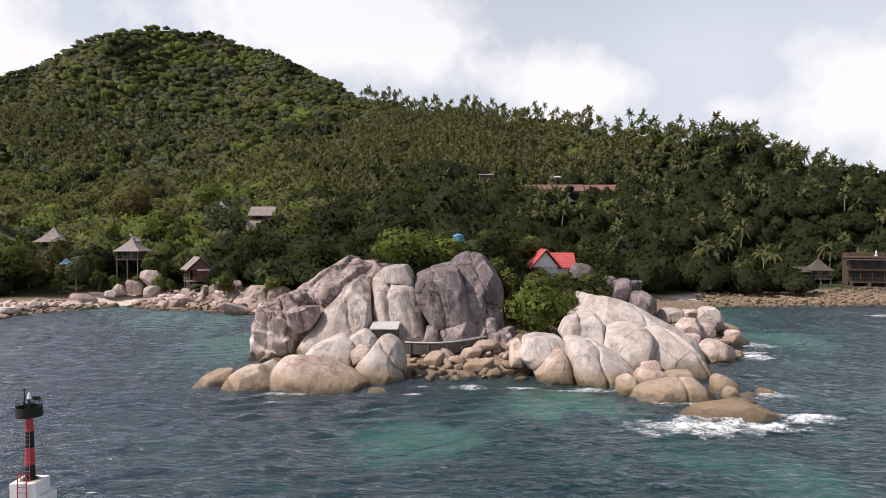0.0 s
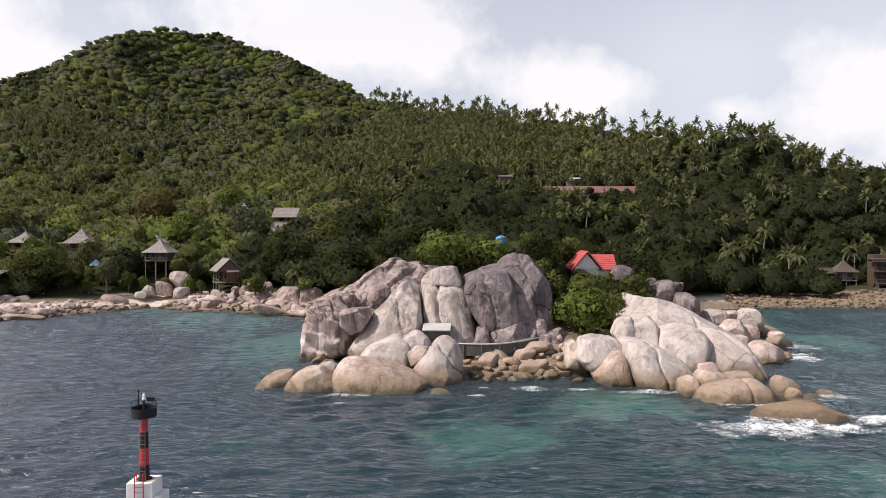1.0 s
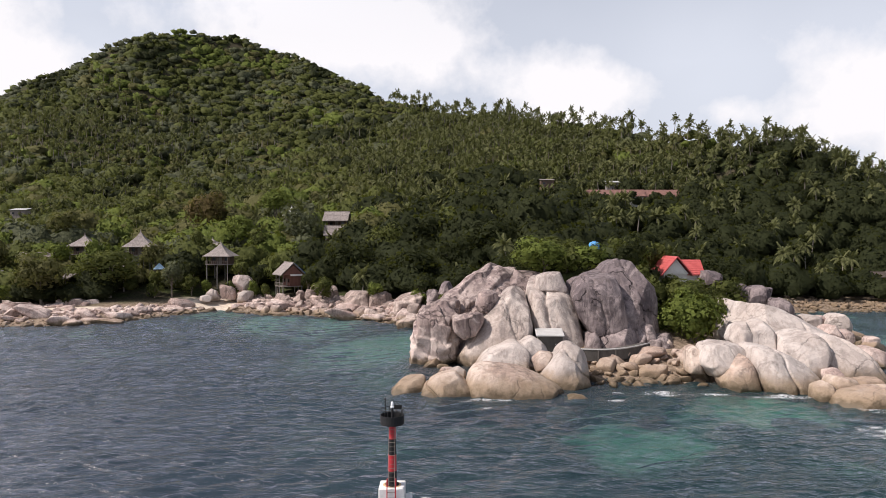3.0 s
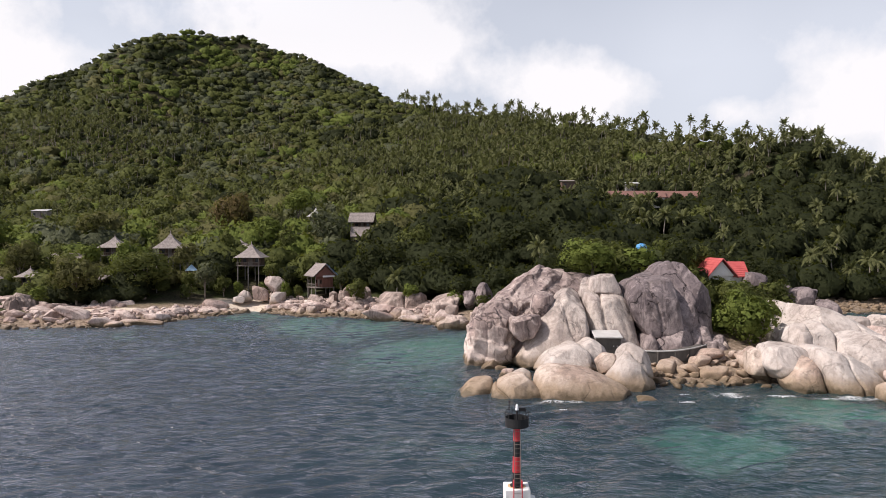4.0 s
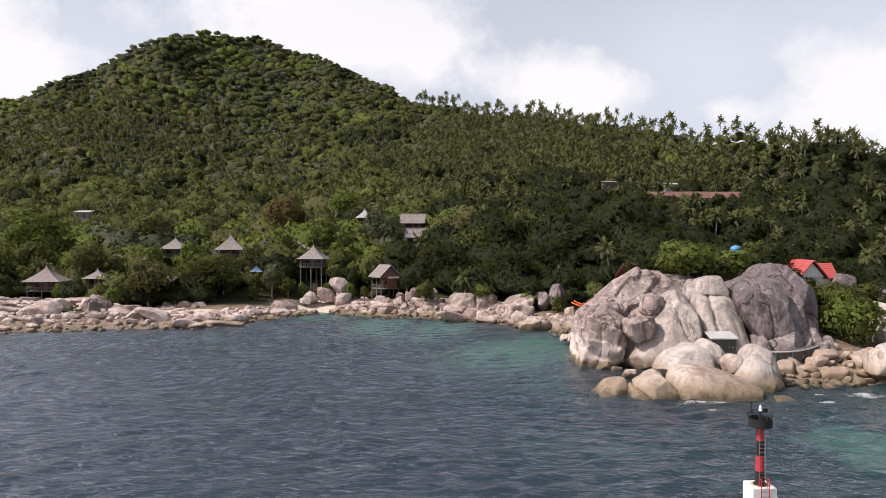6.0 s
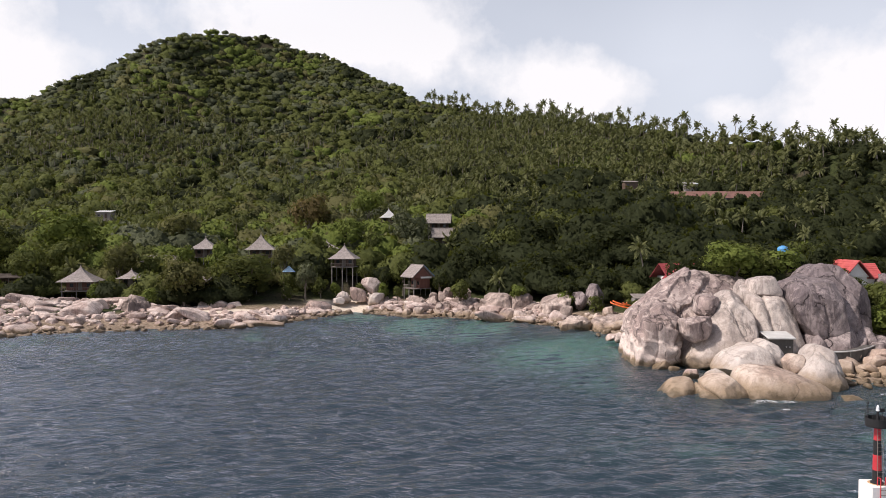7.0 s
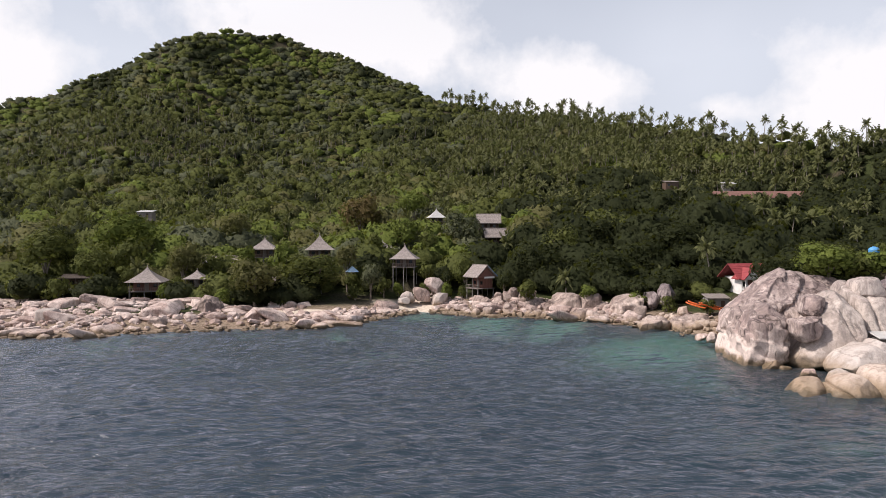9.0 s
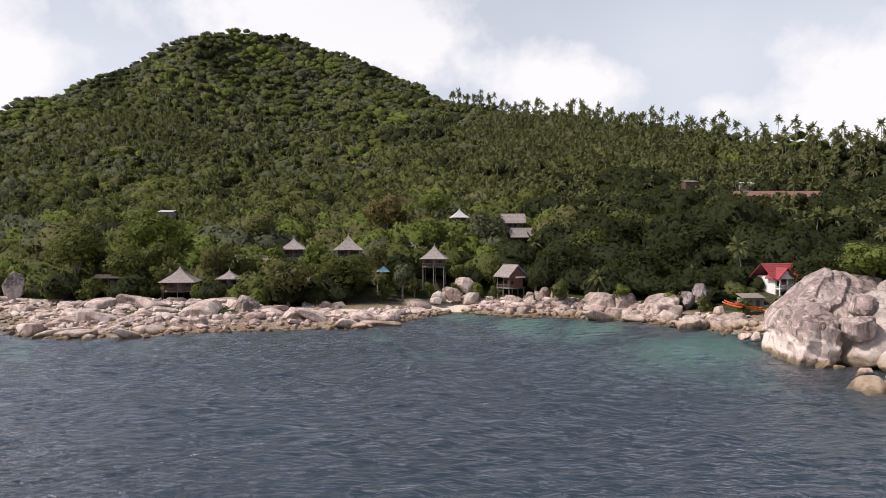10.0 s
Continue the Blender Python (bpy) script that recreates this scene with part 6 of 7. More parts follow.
def stilt_hut(x, y, eave, top, w, turn, label, floor_drop=2.3, wood=None, porch=True, gable=False, tarp=False, roof_mat=None, d=None):
    wood = wood or DARK_WOOD
    d = d or w * 0.9
    foot = min(z_at(x + i * w * 0.35, y + j * d * 0.35) for i in (-1, 1) for j in (-1, 1)) - 0.3
    floor = max(eave - floor_drop, foot + 0.5)
    h = holder("hut", x, y, foot, turn, label, "hut", "hillside huts")
    e, f = eave - foot, floor - foot
    if gable:
        for i, bm in enumerate(gable_roof(w, d, top - eave)):
            bmesh.ops.translate(bm, verts=bm.verts, vec=(0, 0, e))
            part("roof_slope", bm, roof_mat or SHINGLE, h, "weathered shingle roof slope")
        for bm in gable_wall(w * 0.9, d * 0.84, e - 0.12, (top - eave) * 0.82):
            part("gable_wall", bm, wood, h)
        rg = bmesh.new()
        add_rod(rg, (-w / 2 - 0.1, 0, top - foot + 0.05), (w / 2 + 0.1, 0, top - foot + 0.05), 0.12, sides=6)
        part("ridge_cap", rg, roof_mat or SHINGLE, h)
    else:
        bm = flared_roof(w, d, top - eave)
        bmesh.ops.translate(bm, verts=bm.verts, vec=(0, 0, e))
        part("roof", bm, roof_mat or SHINGLE, h, "grey weathered shingle roof flaring at the eaves")
        part("finial", lathe([(0.10, top - foot - 0.1), (0.13, top - foot + 0.05), (0.03, top - foot + 0.35)], 8), SHINGLE, h)
    if tarp:
        bm = gable_roof(w * 1.02, d * 1.02, top - eave, 0.05, 3)[1]
        bmesh.ops.translate(bm, verts=bm.verts, vec=(0, 0, e + 0.12))
        part("tarpaulin", bm, BLUE_TARP, h, "blue tarpaulin over one roof slope")
        part("fascia_board", box(w * 0.46, w * 0.5, -d * 0.12, d * 0.36, e - 0.35, e + 0.1), WHITE_WALL, h, "pale board under the gable")
    bw, bd = w * 0.36, d * 0.36
    front = -bd * (0.25 if porch else 1)
    wall = part("wall", box(-bw, bw, front, bd, f, e + 0.02, 0.02), wood, h, "dark board wall")
    part("door", box(-0.45, 0.45, front - 0.06, front - 0.005, f + 0.02, min(f + 2.0, e - 0.15)), GREY_WOOD, wall, "plain weathered door")
    for s in (-0.62, 0.62):
        part("window", box(bw * s - 0.45, bw * s + 0.45, front - 0.05, front - 0.004, f + 0.9, min(f + 1.8, e - 0.2)), SHADOW_GLASS, wall, "dark window")
    part("deck", box(-w * 0.42, w * 0.42, -d * 0.42, d * 0.42, f - 0.18, f - 0.006), GREY_WOOD, h, "plank deck")
    rail = part("railing", box(-w * 0.42, w * 0.42, -d * 0.42, -d * 0.42 + 0.07, f + 0.85, f + 0.93), GREY_WOOD, h, "wooden balcony railing")
    n = max(6, int(w * 1.6))
    for k in range(n):
        px = -w * 0.41 + k * w * 0.82 / (n - 1)
        part("baluster", box(px - 0.03, px + 0.03, -d * 0.42 + 0.01, -d * 0.42 + 0.06, f - 0.004, f + 0.85), GREY_WOOD, rail)
    for i in (-1, 0, 1):
        for j in (-1, 1):
            part("post", rod((i * w * 0.38, j * d * 0.38, -0.8), (i * w * 0.38, j * d * 0.38, f - 0.185), 0.14, 0.13, 8), CONCRETE, h, "bare concrete stilt")
            if j < 0:
                part("veranda_post", rod((i * w * 0.38, j * d * 0.38, f), (i * w * 0.38, j * d * 0.38, e + 0.05), 0.08, sides=6), GREY_WOOD, h)
    return h


stilt_hut(-109.6, 205, 15.6, 20.2, 8.4, 8, "shingle-roofed hut with a tall peaked roof among trees")
stilt_hut(-84.6, 198, 13.2, 17.2, 7.7, -6, "shingle-roofed hut standing high on concrete stilts", 2.2)
stilt_hut(-125.5, 205, 15.8, 19.2, 8.0, 4, "low shingle-roofed hut half hidden by trees")
stilt_hut(-75.8, 249, 25.7, 28.9, 6.2, 10, "small pale-roofed hut high among trees", roof_mat=SHEET)
stilt_hut(-64, 189, 8.7, 11.8, 6.4, -56, "red-brown gabled hut with a blue tarpaulin on its roof", 3.0, RED_WOOD, gable=True, tarp=True, d=6.8)
stilt_hut(-57, 226, 18.9, 21.8, 7.6, 4, "dark gabled hut with a grey roof on stilts", 2.8, gable=True)
stilt_hut(-58.3, 237, 23.6, 26.6, 8.4, -4, "grey-roofed gabled hut up the slope", gable=True)
stilt_hut(-151.2, 184, 7.9, 11.9, 9.4, 6, "shingle-roofed beach hut with an open veranda", 2.4, RED_WOOD)
stilt_hut(-138.9, 186, 8.5, 10.9, 6.2, 0, "small dark hut with a pyramid shingle roof")
stilt_hut(-169.6, 186, 8.9, 9.6, 8.6, 3, "low dark hut with a weathered roof under the trees", 2.8, gable=True, roof_mat=THATCH)
stilt_hut(-92, 214, 15.7, 18.0, 7.5, 2, "dark shingle-roofed hut behind the trees", 2.5)
stilt_hut(-121, 182, 8.2, 9.0, 9.0, 0, "dark open-sided hut under overhanging trees", 3.0, gable=True)
stilt_hut(-136, 199, 12.2, 14.0, 9.5, 5, "faded tile-roofed hut under the trees", gable=True)
stilt_hut(-109, 188, 9.6, 11.4, 6.0, 12, "small shingle-roofed hut above the bushes", gable=True)
stilt_hut(108.4, 210, 7.4, 11.2, 7.0, -8, "dark thatched pavilion on stilts by the far bay", 2.4, roof_mat=THATCH)
stilt_hut(101.5, 211, 7.0, 8.3, 8.0, -4, "low dark wooden deck house by the far bay", 2.2, gable=True, roof_mat=THATCH)


def parasol(x, y, z, top):
    p = holder("sunshade", x, y, z, 20, "pale blue tarpaulin sunshade on a pole", "sunshade")
    part("pole", rod((0, 0, -0.3), (0, 0, top - z), 0.05, sides=8), GREY_WOOD, p)
    bm = flared_roof(3.0, 3.0, 1.6, 4, 1.0)
    bmesh.ops.translate(bm, verts=bm.verts, vec=(0, 0, top - z - 1.6))
    part("canopy", bm, PALE_TARP, p, "pale blue cloth canopy")


parasol(-98.5, 190, z_at(-98.5, 190), 11.6)


# ---- houses with tiled roofs ----
def window_unit(wall, x0, x1, y, z0, z1):
    w = part("window", box(x0, x1, y - 0.04, y - 0.004, z0, z1), SHADOW_GLASS, wall, "dark window")
    fr = box(x0 - 0.08, x1 + 0.08, y - 0.08, y - 0.045, z0 - 0.08, z0)
    add_box(fr, x0 - 0.08, x1 + 0.08, y - 0.08, y - 0.045, z1, z1 + 0.08)
    add_box(fr, x0 - 0.08, x0, y - 0.08, y - 0.045, z0, z1)
    add_box(fr, x1, x1 + 0.08, y - 0.08, y - 0.045, z0, z1)
    part("frame", fr, WHITE_WALL, w)


def turned(bms, turn, x, y, z):
    m = pose(x, y, z, 0, 0, turn)
    for bm in bms:
        bm.transform(m)
    return bms


def red_house():
    h = holder("house", 18.8, 130, 7.7, 0, "white cottage with a bright red tiled gable roof", "house", "red-roofed houses")
    wall = part("wall", box(-3.0, 1.2, -3.0, 3.5, 0, 4.6), WHITE_WALL, h, "white plastered wall")
    for bm in turned(gable_roof(8.4, 5.6, 3.3, 0.14, 8), 90, -0.9, 0.2, 4.3):
        part("roof_slope", bm, RED_TILE, h, "red tiled slope")
    for bm in turned(gable_wall(7.2, 4.4, 0, 2.6), 90, -0.9, 0.2, 4.5):
        part("gable", bm, WHITE_WALL, wall)
    for bm in turned(gable_roof(5.0, 5.4, 2.6, 0.14, 8), 0, 2.2, 0.6, 4.3):
        part("roof_slope", bm, RED_TILE, h, "red tiled slope")
    part("wing_wall", box(1.205, 4.0, -1.4, 2.8, 0, 4.6), WHITE_WALL, h, "white plastered wing")
    window_unit(wall, -1.6, -0.4, -3.0, 2.0, 3.4)
    bb = bmesh.new()
    for s in (-1, 1):
        add_rod(bb, (-0.9 + s * 2.85, -4.05, 4.2), (-0.9, -4.05, 7.55), 0.12, sides=6)
    part("barge_board", bb, RED_TILE, h, "red painted barge boards")


red_house()


def balcony_house():
    h = holder("house", -1.5, 166, 5.0, 12, "two-storey white house with a dark red roof and balcony", "house", "red-roofed houses")
    wall = part("wall", box(-3.2, 3.4, -2.2, 4.5, -1.5, 5.0), WHITE_WALL, h, "white plastered wall")
    for bm in turned(gable_roof(10.4, 8.6, 3.4, 0.16, 9), 0, 0.4, 1.0, 4.7):
        part("roof_slope", bm, WINE_TILE, h, "dark red tiled slope")
    for bm in turned(gable_roof(5.0, 5.0, 2.6, 0.14, 7), 90, -1.6, -2.0, 4.6):
        part("roof_slope", bm, WINE_TILE, h, "red tiled porch slope")
    for bm in turned(gable_wall(4.6, 4.0, 0, 2.0), 90, -1.6, -1.9, 4.6):
        part("gable", bm, WHITE_WALL, wall)
    part("balcony_floor", box(-3.4, 1.2, -4.0, -2.205, 2.1, 2.3), WHITE_WALL, h)
    for x in (-3.2, -1.1, 1.0):
        part("column", box(x - 0.14, x + 0.14, -3.9, -3.62, -1.5, 2.095), WHITE_WALL, h, "white square column")
        part("column", box(x - 0.12, x + 0.12, -3.9, -3.66, 2.305, 4.65), WHITE_WALL, h, "white square column")
    rail = part("balustrade", box(-3.4, 1.2, -3.98, -3.85, 3.1, 3.22), WHITE_WALL, h, "white balustrade rail")
    for k in range(15):
        x = -3.25 + k * 0.31
        part("baluster", rod((x, -3.92, 2.3), (x, -3.92, 3.1), 0.06, sides=6), WHITE_WALL, rail)
    part("door", box(-1.6, -0.5, -2.28, -2.205, 2.31, 4.3), DULL_TILE, wall, "brown balcony door")
    window_unit(wall, -2.9, -2.0, -2.2, 2.8, 4.0)
    window_unit(wall, 1.8, 2.9, -2.2, 2.8, 4.0)
    part("ground_door", box(-2.6, -1.5, -2.28, -2.205, -1.4, 0.9), SHADOW_GLASS, wall, "dark doorway")


balcony_house()


def lean_to(x, y, z, w, d, high, roof, walls, label, turn=0.0, name="shed"):
    s = holder(name, x, y, z, turn, label, name.replace("_", " "))
    body = part("wall", box(-w / 2, w / 2, -d / 2, d / 2, -1.0, high, 0.03), walls, s)
    n = 16
    ridge = [(-w / 2 - 0.3 + (w + 0.6) * i / n, 0.05 if i % 2 else 0.0) for i in range(n + 1)]
    bm = extruded([(-x, z) for x, z in ridge] + [(-ridge[-1][0], -0.1), (-ridge[0][0], -0.1)], -d / 2 - 0.45, d / 2 + 0.2)
    bm.transform(pose(0, 0, 0, 0, 0, 90))
    for v in bm.verts:
        v.co.z += high + 0.15 + 0.73 * (v.co.y + d / 2 + 0.45) / (d + 0.65)
    part("roof", bm, roof, s, "corrugated sheet roof")
    part("door", box(w * 0.12, w * 0.12 + 0.85, -d / 2 - 0.05, -d / 2 - 0.004, 0.02, min(1.95, high - 0.15)), DARK_WOOD, body, "dark door opening")
    part("window", box(-w * 0.36, -w * 0.36 + 0.9, -d / 2 - 0.04, -d / 2 - 0.004, 0.9, 1.6), SHADOW_GLASS, body, "small dark window")
    return s




def cliff_shed():
    """The bare concrete box below the buttress."""
    s = holder("shed", -8.1, 101.6, 2.4, -3, "small dark concrete shed with a pale slab roof against the cliff", "shed")
    # wall colour carries dirt and the shade under the overhang together
    body = part("wall", box(-1.75, 1.75, -1.2, 1.6, -1.4, 2.35, 0.04), DIRTY_CONCRETE, s, "stained dark concrete wall")
    bm = box(-1.98, 1.98, -1.6, 1.9, 2.36, 2.58, 0.05)
    for v in bm.verts:
        v.co.z += 0.16 * (v.co.y + 1.6)
    part("roof", bm, SHEET, s, "pale concrete roof slab")
    for x in (0.75, 1.25):
        part("vent", box(x - 0.07, x + 0.07, -1.24, -1.205, 1.15, 1.3), WHITE_WALL, body, "small white vent")


cliff_shed()
lean_to(-11.5, 160, 3.0, 4.8, 3.4, 2.4, GREY_WOOD, CONCRETE, "grey concrete shed with a dark flat roof by the cove")
lean_to(-11.6, 229, z_at(-11.6, 229), 4.2, 3.5, 2.2, SHEET, GREY_WOOD, "small hut with a pale roof among trees")
lean_to(-13.4, 224, 20.0, 3.6, 3.0, 2.0, SHEET, DARK_WOOD, "small shed with a pale roof in the trees")
lean_to(-26.7, 230, 20.2, 5.0, 3.4, 1.9, GREY_WOOD, DARK_WOOD, "grey-roofed shed in the trees")
lean_to(-193.5, 290, 26.3, 6.0, 4.0, 2.4, SHEET, GREY_WOOD, "pale-roofed shed on the hillside")
lean_to(130.5, 283, 37.6, 3.2, 2.4, 1.9, SHEET, GREY_WOOD, "white hut high on the wooded slope")
lean_to(45.0, 294, 38.2, 5.0, 3.0, 2.0, SHEET, CONCRETE, "white building above the terrace roofs")
lean_to(16.5, 280, 37.6, 5.0, 5.0, 2.4, GREY_WOOD, DARK_WOOD, "grey-roofed house in the palm grove")


def terrace(x, y, z, w, label):
    t = holder("terrace_building", x, y, z - 2.6, -3, label, "building", "hillside terrace")
    wall = part("wall", box(-w / 2 + 0.4, w / 2 - 0.4, -2.0, 3.0, -1.5, 2.5), WHITE_WALL, t, "pale wall")
    for bm in turned(gable_roof(w, 8.0, 2.7, 0.15, 6), 0, 0, 0.5, 2.5):
        part("roof_slope", bm, DULL_TILE, t, "faded red tiled slope")
    for k in range(int(w // 3.2)):
        window_unit(wall, -w / 2 + 1.4 + k * 3.2, -w / 2 + 2.8 + k * 3.2, -2.0, 0.6, 2.0)
    for k in range(int(w // 4) + 1):
        part("post", box(-w / 2 + 0.4 + k * 4, -w / 2 + 0.62 + k * 4, -3.2, -2.98, -1.8, 2.7), WHITE_WALL, t)


terrace(42.4, 278, 33.9, 22.0, "long terrace building with a faded red roof among trees")
terrace(61.3, 278.5, 33.9, 15.0, "long terrace building with a dull red roof")


def bay_building():
    b = holder("timber_building", 121, 203, 2.0, -14, "three-storey dark timber building with open balconies", "building")
    part("footing", box(-8, 8, -3.6, 6, -2.0, 1.2, 0.05), DIRTY_CONCRETE, b, "concrete footing")
    core = part("core_wall", box(-7, 7.4, 0, 6, 1.205, 10.4), DARK_WOOD, b, "dark timber wall")
    for lvl, z in enumerate((2.6, 6.0, 9.4)):
        out = 3.2 + 0.5 * lvl
        fl = part("floor_slab", box(-8 - 0.3 * lvl, 8, -out, -0.005, z - 0.3, z), DARK_WOOD, b, "timber balcony floor")
        rail = part("railing", box(-8 - 0.3 * lvl, 8, -out, -out + 0.1, z + 0.95, z + 1.07), DARK_WOOD, fl, "timber railing")
        for k in range(27):
            x = -7.9 - 0.3 * lvl + k * 0.6
            part("baluster", box(x, x + 0.07, -out + 0.02, -out + 0.08, z + 0.003, z + 0.95), DARK_WOOD, rail)
        if lvl < 2:
            for k in range(6):
                x = -7.6 + k * 3.0
                part("column", rod((x, -out + 0.3, z), (x - 0.35, -out - 0.1, z + 3.1), 0.13, sides=6), DARK_WOOD, b, "slanting timber column")
            for k in range(4):
                part("window", box(-6 + k * 3.3, -4.2 + k * 3.3, -0.06, -0.005, z + 0.3, z + 2.3), SHADOW_GLASS, core, "dark opening")
    for x in (-7, -2.5, 2, 6.5):
        part("pier", box(x - 0.4, x + 0.4, -3.2, -2.4, 1.205, 2.295), DIRTY_CONCRETE, b, "concrete pier")
    roof = gable_roof(17, 5.6, 0.8, 0.2, 4)
    for bm in turned(roof, 0, 0, -1.6, 8.75):
        part("awning", bm, THATCH, b, "weathered shingle awning")
    part("roof_urn", lathe([(0.3, 9.42), (0.45, 9.8), (0.25, 10.3), (0.3, 10.6), (0.08, 11.2)], 12), WHITE_WALL, b, "pale finial on the roof deck")


bay_building()


def water_tank(x, y, z):
    t = holder("water_tank", x, y, z, 0, "blue plastic water tank behind the bushes", "water tank")
    part("tank", lathe([(0.85, 0), (0.9, 0.05), (0.9, 0.6), (0.94, 0.62), (0.94, 0.7), (0.9, 0.72), (0.9, 1.3), (0.94, 1.32), (0.94, 1.4), (0.9, 1.42), (0.8, 1.75), (0.4, 1.9)], 24), BLUE_TARP, t)
    part("lid", lathe([(0.32, 1.9), (0.32, 2.0), (0.28, 2.02)], 16), BLUE_TARP, t)
    part("stand", box(-1.0, 1.0, -1.0, 1.0, -4.0, -0.005), CONCRETE, t, "concrete tank stand")


water_tank(2.6, 123, 16.0)


def kayak(x, y, z, turn, lean):
    k = holder("kayak", x, y, z, 0, "orange plastic kayak lying on the rocks", "kayak", "kayaks on the rocks")
    k.matrix_world = pose(x, y, z, lean, 14, turn)
    bm = bmesh.new()
    rings = []
    for i in range(15):
        u = -1 + 2 * i / 14
        w = 0.38 * max(0.02, 1 - abs(u) ** 2.2)
        rise_end = 0.22 * abs(u) ** 3
        rings.append([bm.verts.new((u * 2.2, w * math.cos(a), rise_end + 0.2 * math.sin(a) * (1 if a > math.pi else 0.55))) for a in (j * math.tau / 12 for j in range(12))])
    for a, b in zip(rings, rings[1:]):
        for j in range(12):
            bm.faces.new((a[j], a[(j + 1) % 12], b[(j + 1) % 12], b[j]))
    bm.faces.new(rings[0][::-1]), bm.faces.new(rings[-1])
    part("hull", bm, ORANGE, k, smooth=True)
    part("cockpit", lathe([(0.3, 0.1), (0.31, 0.14), (0.25, 0.15)], 16), BLACK_PAINT, k, "dark cockpit opening")


for i in range(9):
    kayak(-19.0 + i * 0.8, 152.0 + (i % 3) * 0.9, 4.5 - 0.12 * i + (0.4 if i % 2 else 0), -30 + 17 * (i % 4), 14 * (i % 3) - 10)


def sea_wall():
    """The curved walkway wall below the dome."""
    w = holder("walkway", -5.0, 98, 1.8, 0, "curved concrete walkway with a pale parapet below the dome", "walkway")
    deck, cap = bmesh.new(), bmesh.new()
    pts = [(-5.2 + 11.4 * t, 98.2 + 3.2 * t - 2.0 * math.sin(math.pi * t), 3.35 - 0.05 * math.sin(math.pi * t) + 0.35 * t * t) for t in (i / 14 for i in range(15))]
    rows = []
    for i, p in enumerate(pts):
        a, b = Vector(pts[max(i - 1, 0)]), Vector(pts[min(i + 1, 14)])
        n = Vector((-(b - a).y, (b - a).x, 0)).normalized()
        p = Vector(p) - Vector((-5, 98, 1.88))
        drop = Vector((0, 0, 1.5))
        rows.append([deck.verts.new(q) for q in (p - n * 0.02, p + n * 1.5, p + n * 1.5 - drop, p - n * 0.02 - drop)])
    for a, b in zip(rows, rows[1:]):
        for k in range(4):
            deck.faces.new((a[k], b[k], b[(k + 1) % 4], a[(k + 1) % 4]))
    deck.faces.new(rows[0]), deck.faces.new(rows[-1][::-1])
    bmesh.ops.recalc_face_normals(deck, faces=deck.faces)
    rings = []
    for x, y, z in pts:
        rings.append([cap.verts.new((x + 5, y - 98 + 0.11 * math.cos(k * math.tau / 8), z - 1.8 + 0.11 * math.sin(k * math.tau / 8))) for k in range(8)])
    for a, b in zip(rings, rings[1:]):
        for k in range(8):
            cap.faces.new((a[k], a[(k + 1) % 8], b[(k + 1) % 8], b[k]))
    cap.faces.new(rings[0][::-1]), cap.faces.new(rings[-1])
    part("parapet", cap, SHEET, w, "pale tubular parapet", smooth=True)
    part("deck", deck, DIRTY_CONCRETE, w, "stained retaining wall under the parapet")
    for i in range(1, 15, 3):
        p = Vector(pts[i]) - Vector((-5, 98, 1.8))
        part("pillar", rod((p.x, p.y - 0.05, -2.6), (p.x, p.y - 0.05, p.z - 0.05), 0.13, sides=8), DIRTY_CONCRETE, w, "stained concrete pillar")


sea_wall()


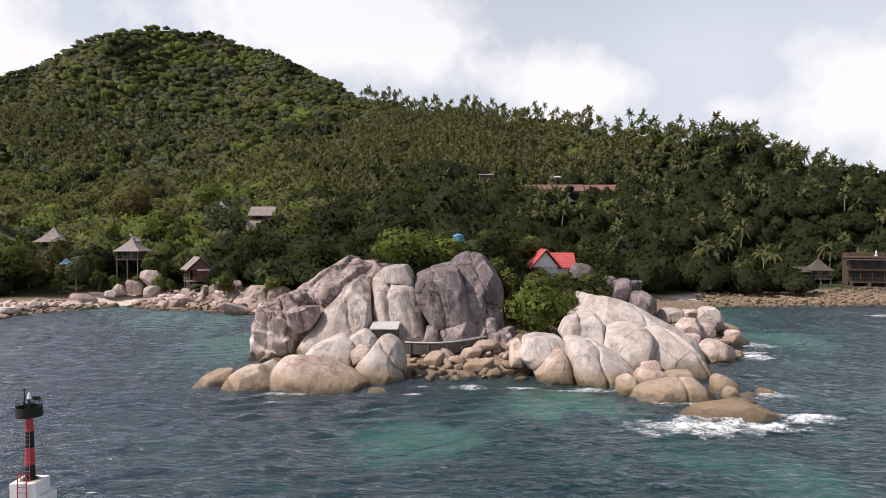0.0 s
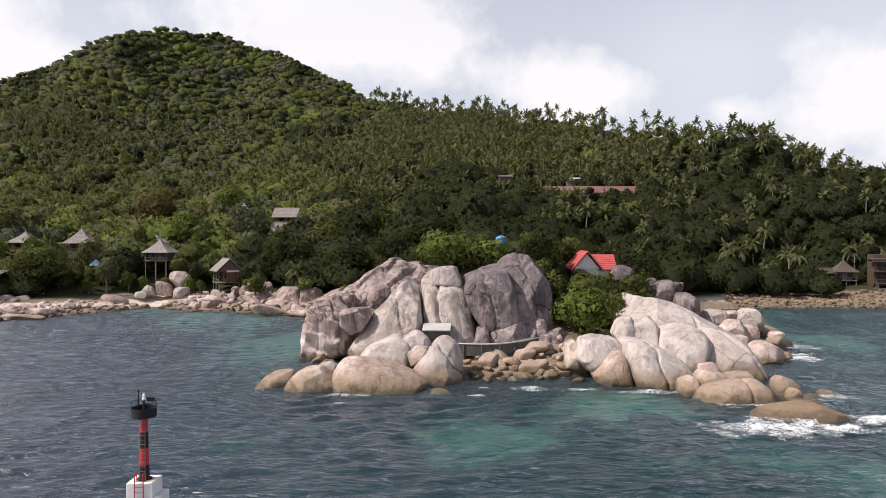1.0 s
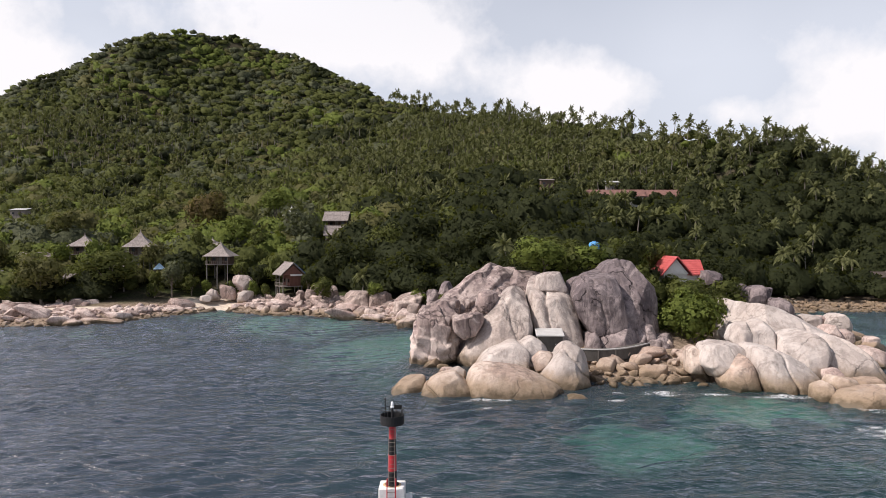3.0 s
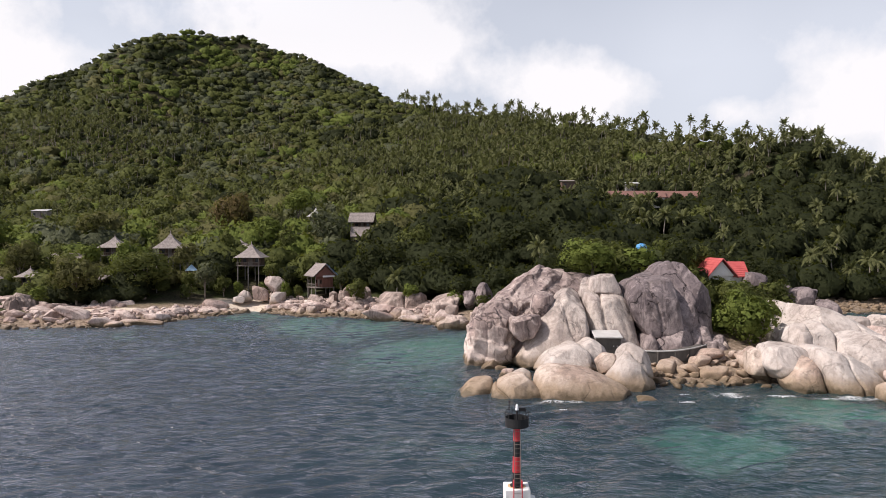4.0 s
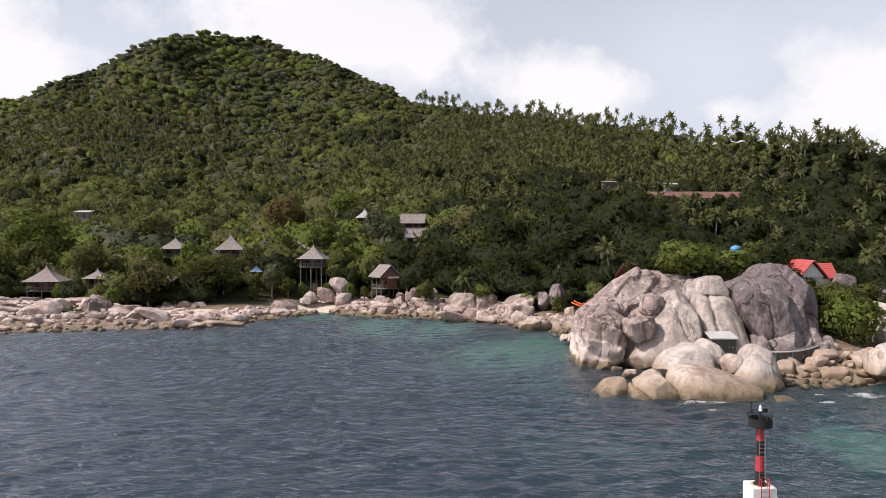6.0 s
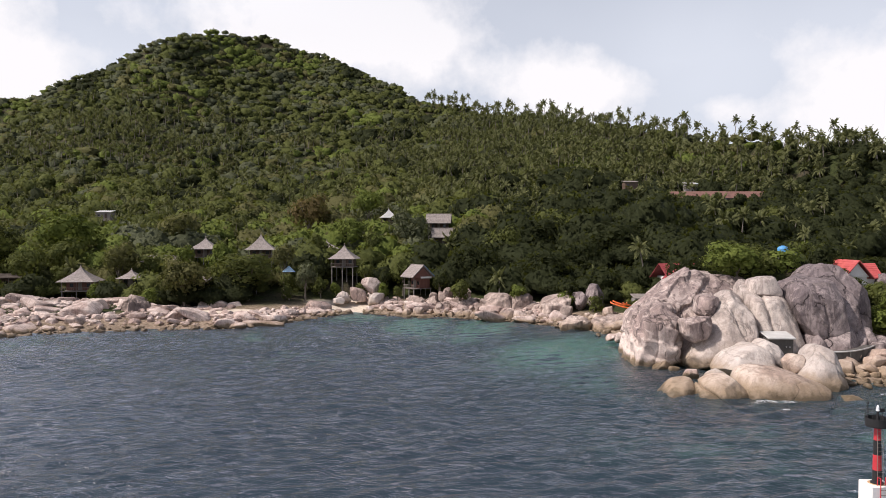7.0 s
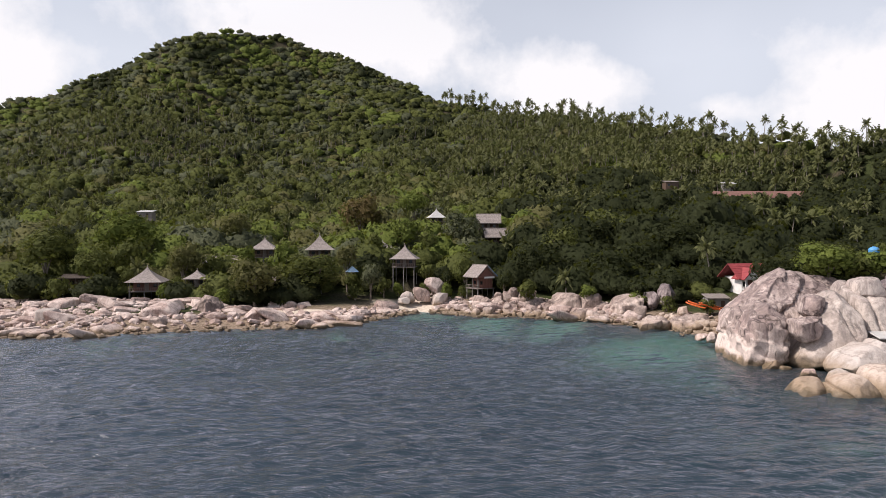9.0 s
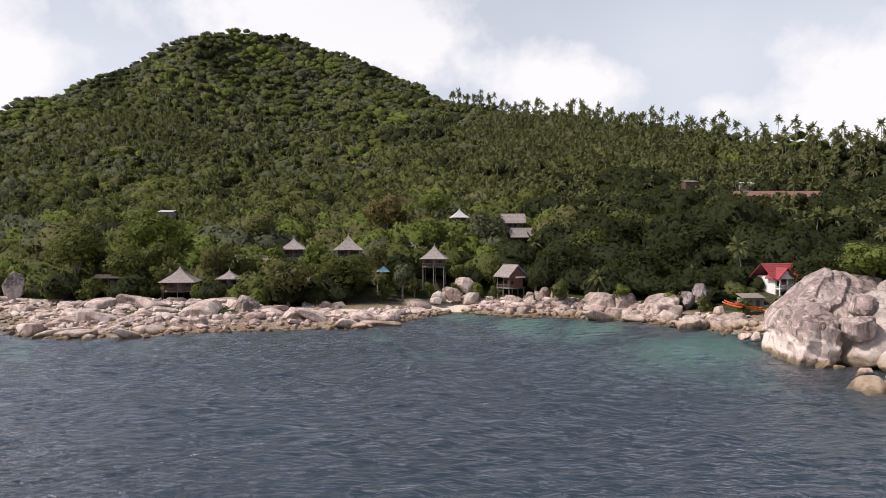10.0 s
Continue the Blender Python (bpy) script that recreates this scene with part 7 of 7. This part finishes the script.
# ---- surf ----
def surf(x, y, rx, ry, turn, label, thick=0.06, ring=0.0):
    """A ragged patch of foam: denser in the middle, or along a ring."""
    n = 36
    us = np.linspace(-1.25, 1.25, n)
    U, V = np.meshgrid(us, us)
    r = np.hypot(U, V)
    c, s = math.cos(radians(turn)), math.sin(radians(turn))
    X, Y = x + U * rx * c - V * ry * s, y + U * rx * s + V * ry * c
    rag = np.array([[noise.noise(Vector((a * 0.45, b * 0.6, 7.0))) + 0.6 * noise.noise(Vector((a * 1.3, b * 1.6, 5.0))) for a, b in zip(ra, rb)] for ra, rb in zip(X, Y)])
    cover = np.clip(1.12 - np.abs(r - ring) / (1.0 - 0.45 * ring) + 0.75 * rag, 0, 1) * np.clip((1.25 - r) * 4, 0, 1) * (0.95 if thick > 0.18 else 0.62)
    Z = 0.10 + thick * cover * np.array([[0.5 + noise.noise(Vector((a * 1.1, b * 1.1, 2.0))) for a, b in zip(ra, rb)] for ra, rb in zip(X, Y)])
    i = np.arange(n * n).reshape(n, n)
    q = np.stack([i[:-1, :-1], i[:-1, 1:], i[1:, 1:], i[1:, :-1]], -1).reshape(-1, 4)
    me = quad_mesh("sea_foam", np.c_[X.ravel(), Y.ravel(), Z.ravel()], q, smooth=True)
    me.attributes.new("cover", "FLOAT", "POINT").data.foreach_set("value", cover.ravel().astype(np.float32))
    return tagged(mesh_object("sea_foam", me, FOAM), label, "foam", "surf", "stuff")


surf(23.8, 67.4, 7.2, 4.2, 4, "white surf breaking around a low rock", 0.4)
surf(27.4, 67.6, 1.6, 1.1, 0, "splash of white water on a low rock", 1.5)
surf(35.5, 70.5, 4.0, 2.6, 20, "white surf streaming off a low rock", 0.3)
surf(29.0, 67.0, 6.0, 1.8, 0, "thin white surf along a low rock", 0.5)
surf(28.0, 76.5, 7.0, 2.0, 0, "thin foam around the surf rocks", 0.1)
surf(36.5, 80.5, 3.5, 2.2, 10, "thin foam around the outer rocks", 0.1)
surf(16.0, 83.0, 4.0, 1.5, 0, "thin foam at the foot of the boulders", 0.1)
surf(3.0, 84.5, 3.0, 1.6, 0, "thin foam between low rocks", 0.1)
surf(9.0, 84.0, 2.0, 1.0, 0, "thin foam on a low rock", 0.1)
surf(45.5, 106.0, 4.5, 3.0, 40, "white surf at the corner of the point", 0.2)
surf(50.0, 116.0, 4.0, 4.0, 60, "white surf along the point", 0.15)
surf(-18.5, 81.0, 4.0, 1.2, 0, "thin foam at the low boulders", 0.08)
surf(98, 158, 7, 2.5, 6, "white water breaking over a reef", 0.3)
surf(-24.3, 44.6, 1.6, 1.4, 0, "foam around the beacon's base", 0.1)

for x, y, rx, ry in ((-25.8, 51, 1.0, 0.5), (-24.4, 50.2, 0.8, 0.4), (-18.6, 77.4, 1.6, 0.7), (-9.9, 77.6, 0.8, 0.5), (-3.2, 81, 1.6, 0.8), (-2.5, 85, 1.4, 0.9), (8.3, 84.4, 1.4, 0.7), (17.4, 83.8, 1.6, 0.8), (46.6, 109.5, 1.8, 1.2)):
    surf(x, y, rx * 0.75, ry * 0.75, 0, "small fleck of foam on the water", 0.12)
